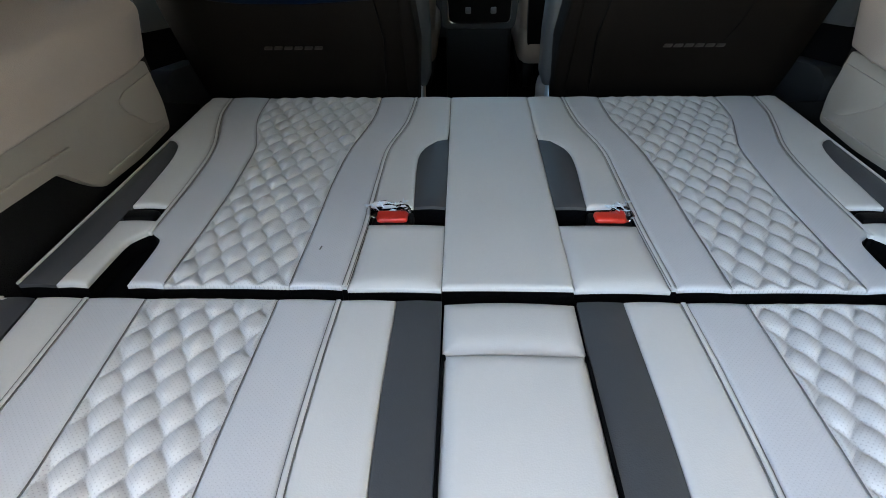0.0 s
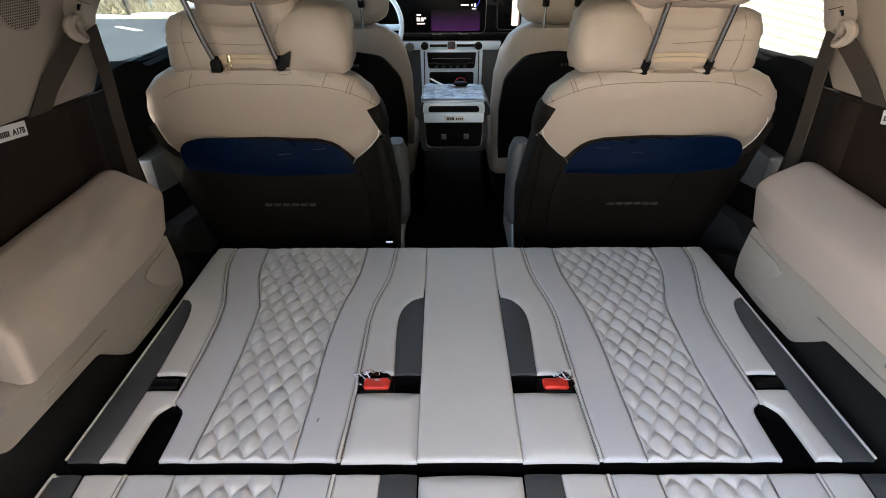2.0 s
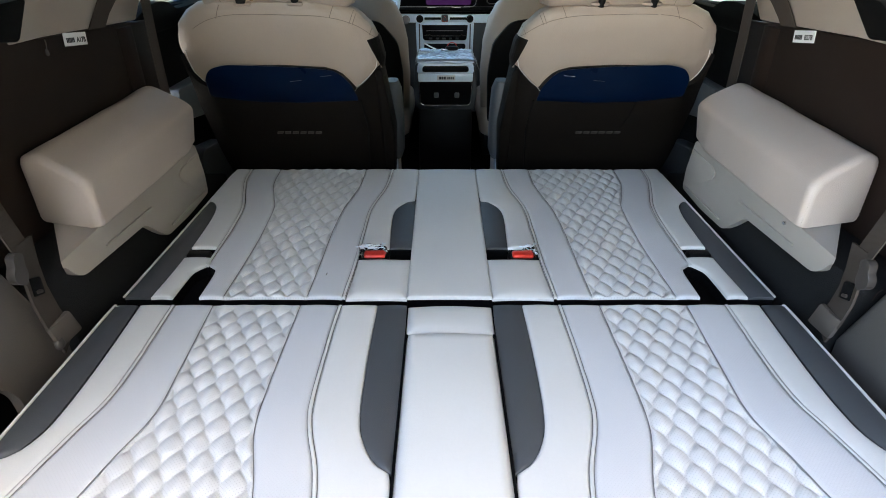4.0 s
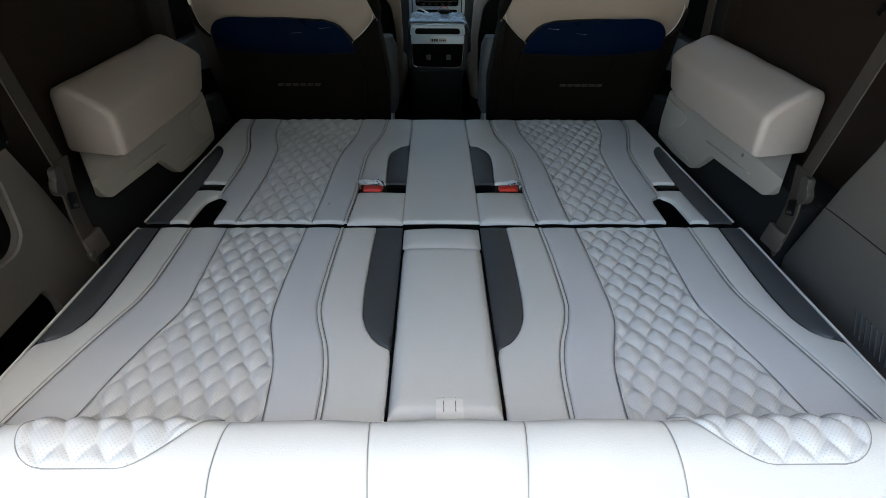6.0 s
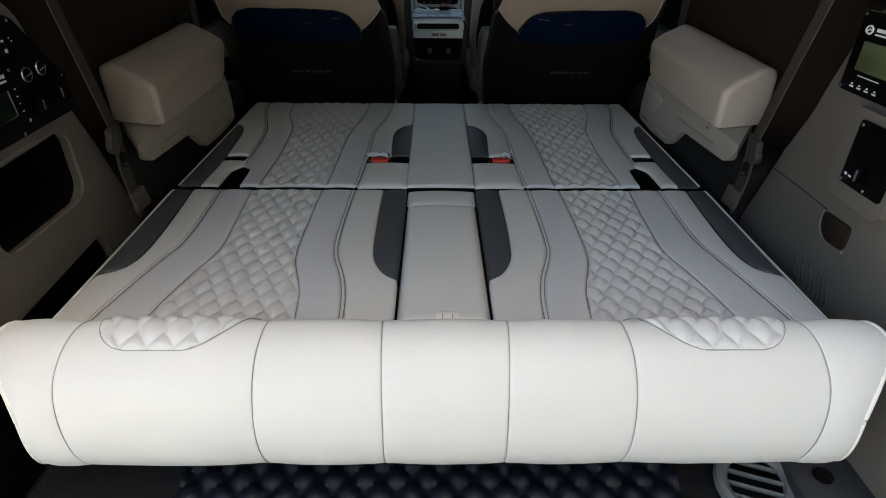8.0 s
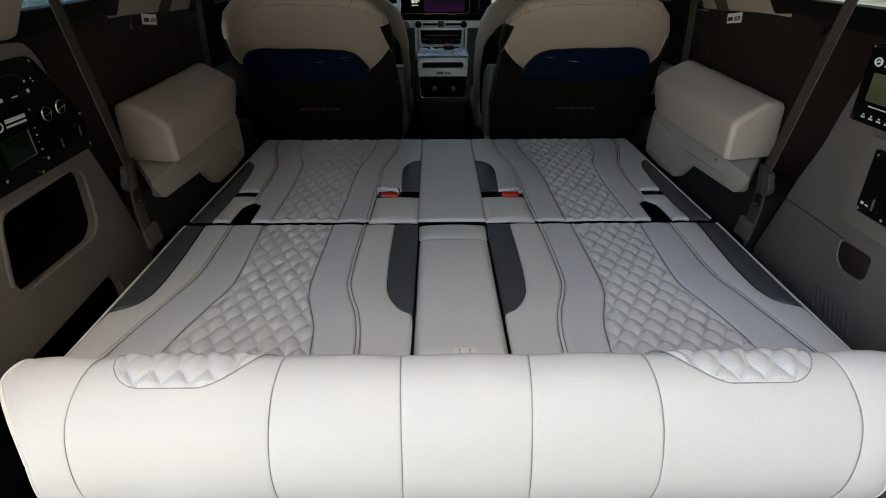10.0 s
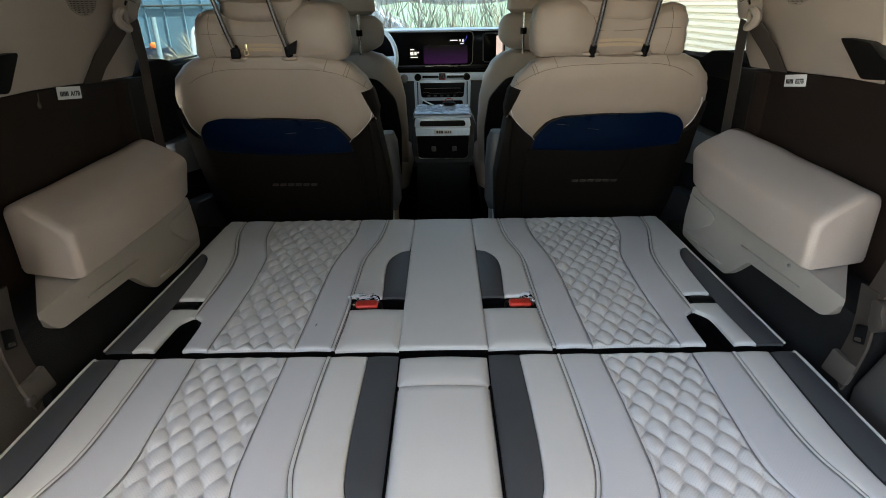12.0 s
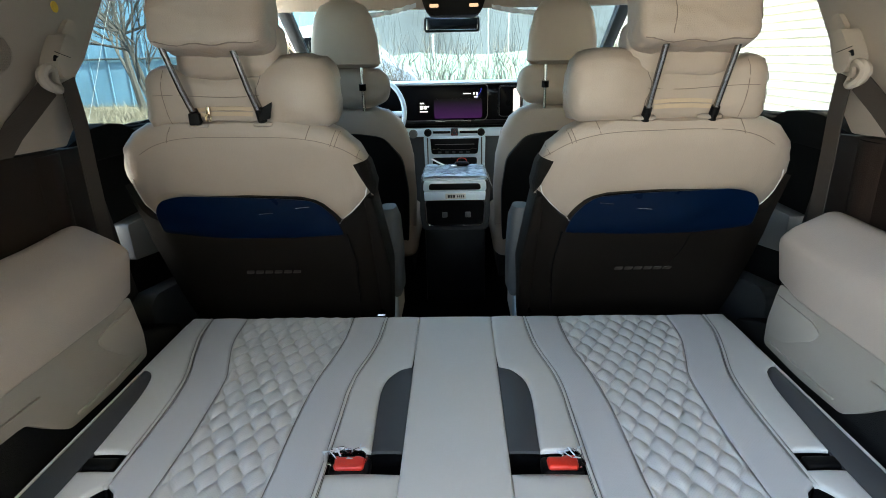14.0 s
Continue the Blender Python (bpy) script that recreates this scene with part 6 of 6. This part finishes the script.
for k in range(4):
    w = math.sqrt(0.046 ** 2 - (0.028 - 0.019 * k) ** 2)
    part("slat", rbox((-w, 0.026 - 0.019 * k, -0.006), (w, 0.031 - 0.019 * k, 0.004), 0.001, 1, tip), GREYVENT, vent)
part("well", disc((0, 0, -0.016), 0.048, 0.012, "z", 24), BLACK, vent)
tagged(part("rear_corner_panel", prism(rounded([(0.545, -0.20), (0.66, -0.20), (0.66, 0.05), (0.545, 0.05)], 0.02, 3), -0.258, -0.215, "z", 0.008), CONSOLE), "grey moulded panel in the rear corner of the floor", "trim panel")
tagged(part("rubber_plug", disc((0.594, -0.09, -0.213), 0.015, 0.006, "z", 20), BLACK), "black rubber plug in the corner panel", "plug")

# ---- outside ----
GRASS = material("dry_grass_ground", (0.20, 0.17, 0.11), 0.95, 0.5, 8, 0.35, 0.6)
YELLOW = material("cream_yellow_cladding", (0.56, 0.50, 0.38), 0.6, 0.1, 40, 0.06, 0.8)
BLUEWALL = material("pale_blue_sheet_metal", (0.085, 0.18, 0.26), 0.6, 0.1, 40, 0.25, 0.9)
TWIG = material("dry_twigs", (0.25, 0.215, 0.175), 0.9, 0.4, 60, 0.3, 3)
BARK = material("grey_bark", (0.045, 0.039, 0.034), 0.9, 0.8, 60, 0.3, 3)
REED = material("dry_reeds", (0.40, 0.34, 0.25), 0.9, 0.2, 20, 0.3, 0.7)
DRYGRASS = material("withered_grass", (0.19, 0.155, 0.11), 0.9, 0.2, 20, 0.4, 0.5)
WOODS = material("bare_wooded_hill", (0.034, 0.042, 0.048), 0.95, 0.9, 1.2, 0.6, 0.25)
BANK = material("frosted_grass", (0.13, 0.19, 0.15), 0.95, 0.9, 6, 0.35, 1.2)
FARWOOD = material("far_bare_wood", (0.060, 0.070, 0.075), 0.95, 0.5, 2, 0.4, 0.3)
CAR = material("white_car_paint", (0.70, 0.74, 0.78), 0.25, 0.0, 30, 0.04, coat=0.8)
CONCRETE = material("pale_concrete", (0.42, 0.41, 0.40), 0.9, 0.5, 20, 0.2, 0.7)
ORANGE = material("orange_plastic", (0.8, 0.16, 0.03), 0.5)
GZ = -0.86
setting("ground", prism([(-400, -400), (400, -400), (400, 400), (-400, 400)], GZ - 0.5, GZ, "z", 0), GRASS, "dry winter grass ground", "ground")
# mostly unseen yard, kept pale to bounce light in from the left
setting("pavement", prism([(-14, -12), (2.9, -12), (2.9, 6), (-14, 6)], GZ, GZ + 0.03, "z", 0.01), CONCRETE, "pale concrete yard", "pavement")

# no shadow falls on the road; its bluish shade is in this colour
ASPHALT = material("shaded_asphalt", (0.042, 0.047, 0.056), 0.95, 0.6, 60, 0.25, 0.5, spec=0.1)
SNOW = material("old_snow", (0.80, 0.82, 0.85), 0.8, 0.4, 40, 0.08, 2)
setting("road", prism([(-40, 6.02), (-3.6, 6.02), (-3.6, 12.5), (-40, 12.7)], GZ, GZ + 0.025, "z", 0.01), ASPHALT, "asphalt road past the yard, its shade put into the colour", "road")
tagged(part("road_marking", prism([(-6.25, 11.30), (-5.55, 10.75), (-5.48, 10.85), (-6.18, 11.42)], GZ + 0.027, GZ + 0.033, "z", 0), CONCRETE), "short pale road marking", "road marking", kind="structure")
for x, y, rx, ry in ((-8.6, 13.0, 0.9, 0.25), (-7.1, 12.8, 0.5, 0.16), (-6.2, 13.1, 0.6, 0.18), (-9.9, 13.3, 0.7, 0.3)):
    heap = blob((x, y, GZ + 0.01), (rx, ry, 0.07), 2.2, 26, 10)
    for v in heap.verts:
        v.co += Vector((noise.noise(v.co * 3), noise.noise(v.co * 3 + Vector((4, 0, 0))), 0)) * 0.12
    tagged(part("snow_patch", heap, SNOW), "thin patch of old snow on the verge", "snow", "snow patches")

# the warehouse shades the yard; unseen height and rear length added to block light
barn = thing("warehouse", "cream yellow warehouse clad in horizontal corrugated sheet", "building")
part("core", rbox((2.94, -14, GZ), (9, 8.6, 6.2), 0.02), YELLOW, barn)
for k in range(100):
    z = GZ + 0.02 + 0.07 * k
    part("sheet", prism([(2.94, z), (2.91, z + 0.012), (2.91, z + 0.045), (2.94, z + 0.057)], -14, 8.6, "y", 0), YELLOW, barn, smooth=False)
part("roof", rbox((2.6, -14.3, 6.18), (9.3, 8.9, 6.4), 0.03), CONCRETE, barn, "grey flat roof edge")
# unseen block added to cut the light from the right rear
part("shade_block", rbox((0.5, -13, GZ), (2.88, -7, 5.0), 0.02), YELLOW, barn, "added unseen block that dims light from behind the yard")

shed = thing("shed", "pale blue sheet-metal shed with vertical ribs", "building")
part("core", rbox((-22.0, 19.0, GZ), (-6.2, 30.0, 4.6), 0.02), BLUEWALL, shed)
for k in range(27):
    x = -21.9 + 0.6 * k
    part("rib", rbox((x, 18.95, GZ), (x + 0.03, 19.0, 4.6), 0.008, 1), BLUEWALL, shed)
part("rail", rbox((-22.0, 18.9, 0.60), (-6.2, 18.97, 0.66), 0.02), WOODS, shed, "grey horizontal rail")
part("roof", prism([(-22.4, 4.58), (-5.8, 4.58), (-5.8, 4.8), (-14, 6.6), (-22.4, 4.8)], 18.6, 30.4, "y", 0.02), CONCRETE, shed, "grey pitched roof")

rng = random.Random(4)


def bare_tree(at, high, name_label, bole=()):
    tree = thing("tree", name_label, "tree", "bare trees", at=at)
    trunk, twigs = bmesh.new(), bmesh.new()

    def grow(p, d, length, r, level):
        pts, rad = [p], [r]
        for i in range(4):
            d = (d + Vector((rng.uniform(-1, 1), rng.uniform(-1, 1), rng.uniform(-0.4, 0.6))) * 0.16).normalized()
            p = p + d * length / 4
            pts.append(p)
            rad.append(r * (1 - 0.16 * (i + 1)))
        tube(pts, rad, 7 if level < 2 else 4, trunk if level < 2 else twigs)
        if level < 5:
            for i in range(4 if level < 2 else 3):
                q = pts[rng.randint(1, 4)]
                e = (d + Vector((rng.uniform(-1, 1), rng.uniform(-1, 1), rng.uniform(-0.25, 0.7))) * 0.95).normalized()
                grow(q, e, length * rng.uniform(0.55, 0.8), r * 0.58, level + 1)
    if bole:
        tube(smooth_path(bole, 5), [high * 0.0095 * (1 - 0.02 * k) for k in range(5 * (len(bole) - 1) + 1)], 9, trunk)
        grow(Vector((0, 0, 0)), Vector((0.02, 0, 1)), high * 0.34, high * 0.0095, 0)
        top = Vector(bole[-1])
        for d, k in (((-0.75, 0.1, 0.75), 0.32), ((-0.05, 0.2, 1.0), 0.36), ((0.55, -0.1, 0.9), 0.30), ((-0.95, -0.2, 0.35), 0.28), ((0.8, 0.3, 0.35), 0.24)):
            grow(top, Vector(d).normalized(), high * k, high * 0.0052, 1)
        grow(Vector(bole[-2]), Vector((-0.9, 0, 0.25)).normalized(), high * 0.2, high * 0.006, 2)
    else:
        grow(Vector((0, 0, 0)), Vector((-0.12, 0, 1)), high * 0.40, high * 0.015, 0)
    part("trunk", trunk, BARK, tree)
    tagged(part("twigs", twigs, BARK, tree), "fine bare twigs")


bare_tree((-6.95, 13.4, GZ), 6.0, "bare winter tree with a leaning trunk and spreading grey branches", ((0, 0, 0), (-0.03, 0, 0.5), (-0.10, 0, 0.94), (-0.29, 0, 1.64), (-0.38, 0, 2.0)))
bare_tree((-8.3, 15.5, GZ), 7.0, "bare winter tree beside the blue shed")


def bare_bush(at, high):
    bush = thing("bush", "leafless winter bush with many thin twigs", "bush", "bare bushes", at=at)
    stems, twigs = bmesh.new(), bmesh.new()
    for i in range(9):
        a = rng.uniform(0, 6.283)
        d = Vector((math.cos(a) * 0.45, math.sin(a) * 0.45, 1)).normalized()
        p, pts = Vector((0, 0, 0)), [Vector((0, 0, 0))]
        for k in range(5):
            d = (d + Vector((rng.uniform(-1, 1), rng.uniform(-1, 1), rng.uniform(-0.2, 0.4))) * 0.22).normalized()
            p = p + d * high * rng.uniform(0.17, 0.25)
            pts.append(p)
            for m in range(4):
                e = (d + Vector((rng.uniform(-1, 1), rng.uniform(-1, 1), rng.uniform(-0.3, 0.6)))).normalized()
                tube([p, p + e * high * 0.12, p + (e + Vector((rng.uniform(-0.3, 0.3), 0, 0.25))) * high * 0.22], [0.0045, 0.0035, 0.002], 4, twigs)
        tube(pts, [0.008, 0.007, 0.006, 0.005, 0.004, 0.002], 5, stems)
    part("stems", stems, TWIG, bush)
    tagged(part("twigs", twigs, TWIG, bush), "fine bare twigs")


for k in range(20):
    bare_bush((-2.8 + 0.31 * k + rng.uniform(-0.2, 0.2), 9.8 + rng.uniform(-0.6, 1.5), GZ), rng.uniform(1.15, 1.5))
for x, y, top, r, what in ((2.21, 40, 3.3, 0.05, "thin grey pole standing before the hillside"), (3.53, 40, 3.2, 0.05, "thin grey pole standing before the hillside"), (-0.42, 12, 0.9, 0.02, "slim white post in the brush")):
    tagged(part("pole", tube([(x, y, GZ), (x, y, top)], r, 8), WHITE if y < 20 else CONCRETE), what, "pole")
tagged(part("guy_wire", tube([(-8.35, 13, GZ), (-7.57, 13, 1.07), (-7.2, 13, 2.0)], 0.0055, 6), CONCRETE), "pale slanting guy wire beside the tree", "wire")


def reeds(name, label, x0, x1, y0, y1, count, high, mat):
    bm = bmesh.new()
    for i in range(count):
        x, y = rng.uniform(x0, x1), rng.uniform(y0, y1)
        h = high * rng.uniform(0.45, 1.15)
        b = Vector((rng.uniform(-1.1, 1.1), rng.uniform(-0.6, 0.6), 1)) * h * 0.85
        q = rng.uniform(0, math.pi)
        w = Vector((math.cos(q), math.sin(q), 0)) * rng.uniform(0.004, 0.009)
        p = Vector((x, y, GZ))
        k = [bm.verts.new(v) for v in (p - w, p + w, p + b * 0.6 + w * 0.8, p + b, p + b * 0.6 - w * 0.8)]
        bm.faces.new(k)
    tagged(part(name, bm, mat, None, smooth=False), label, "grass", "", "stuff")


reeds("reeds", "tall dry winter reeds and brush", -4.5, 5, 10.5, 15, 6500, 1.2, REED)
reeds("dry_grass", "dry pale grass tufts at the yard's edge", -14, -4.8, 13.2, 16.5, 7500, 0.42, DRYGRASS)

bm = bmesh.new()
cols = []
for i in range(121):
    x = -220 + 440 * i / 120
    h = 13 + 5 * noise.noise((x * 0.02, 0.3, 0)) + 2.5 * noise.noise((x * 0.12, 1.3, 0)) + 0.8 * noise.noise((x * 0.7, 2, 0))
    y = 70 + 8 * noise.noise((x * 0.03, 5, 0))
    cols.append([bm.verts.new((x, y - 18, GZ - 0.2)), bm.verts.new((x, y - 8, GZ + h * 0.45 + noise.noise((x, 1, 1)))), bm.verts.new((x, y, GZ + h)), bm.verts.new((x, y + 30, GZ + h * 0.9)), bm.verts.new((x, y + 40, GZ - 0.2))])
for a, b in zip(cols, cols[1:]):
    for j in range(4):
        bm.faces.new((a[j], a[j + 1], b[j + 1], b[j]))
setting("backdrop", bm, WOODS, "distant wooded hillside", "hill")

bm = bmesh.new()
cols = []
for i in range(81):
    x = -60 + 1.5 * i
    h = 1.55 + 0.25 * noise.noise((x * 0.2, 4, 0)) + 0.12 * noise.noise((x * 0.9, 6, 0))
    cols.append([bm.verts.new(v) for v in ((x, 20, GZ - 0.1), (x, 23.5, GZ + h * 0.8), (x, 26, GZ + h), (x, 31, GZ + h), (x, 34, GZ - 0.1))])
for a, b in zip(cols, cols[1:]):
    for j in range(4):
        bm.faces.new((a[j], a[j + 1], b[j + 1], b[j]))
setting("embankment", bm, BANK, "low bank of pale frosted grass", "bank")

# far woods along the foot of the hill
bm = bmesh.new()
for i in range(500):
    x, y = rng.uniform(-40, 40), rng.uniform(46, 58)
    h, w, tip = rng.uniform(2, 7), rng.uniform(0.01, 0.03), rng.uniform(-1.6, 1.6)
    z = GZ + max(y - 52, 0) * 0.55
    k = [bm.verts.new(v) for v in ((x - w, y, z), (x + w, y, z), (x + tip + w * 0.2, y, z + h), (x + tip - w * 0.2, y, z + h))]
    bm.faces.new(k)
tagged(part("far_woods", bm, FARWOOD, None, smooth=False), "bare tree trunks of the distant wood", "trees", "", "stuff")

# a car parked ahead
pc = thing("parked_car", "white hatchback parked on the grass ahead", "car", at=(-2.55, 11.5, GZ))
pc.scale = (0.92, 1.22, 1.22)
body = smooth_path([(-2.1, 0.35, 0), (-2.1, 0.75, 0), (-1.9, 0.95, 0), (-1.0, 1.05, 0), (-0.4, 1.45, 0), (0.6, 1.50, 0), (1.5, 1.15, 0), (2.1, 0.95, 0), (2.15, 0.4, 0)], 5)
part("body", prism([(p.x, p.y) for p in body], -0.85, 0.85, "y", 0.12, 3), CAR, pc)
part("side_glass", prism(rounded([(-0.85, 1.06), (-0.36, 1.38), (0.55, 1.42), (1.25, 1.10)], 0.05, 3), -0.86, -0.845, "y", 0.002), SCREEN, pc, "dark side glass")
for x in (-1.35, 1.35):
    t = part("wheel", disc((x, -0.78, 0.33), 0.33, 0.2, "y", 24), BLACK, pc, "black tyre")
    part("rim", disc((x, -0.885, 0.33), 0.2, 0.02, "y", 16), CHROME, t)
heap = thing("tarp_heap", "dark crumpled tarpaulin heap with an orange tool on top", "heap", at=(-7.55, 15.5, GZ))
bm = blob((0, 0, 0.20), (0.55, 0.4, 0.26), 2.4, 30, 16)
for v in bm.verts:
    v.co += 0.07 * Vector((noise.noise(v.co * 5), noise.noise(v.co * 5 + Vector((3, 0, 0))), noise.noise(v.co * 6)))
part("tarpaulin", bm, MATBLACK, heap)
bm = blob((0.02, -0.05, 0.50), (0.10, 0.09, 0.12), 3.0, 16, 10)
for v in bm.verts:
    v.co += 0.03 * Vector((noise.noise(v.co * 14), 0, noise.noise(v.co * 12)))
part("tool", bm, ORANGE, heap, "orange plastic tool")
tagged(part("pipe", tube([(-7.02, 14.6, GZ), (-7.02, 14.6, 0.36)], 0.06, 10), material("pale_blue_pipe", (0.16, 0.24, 0.29), 0.5, 0.1, 60, 0.1)), "pale blue upright pipe beside the shed", "pipe")
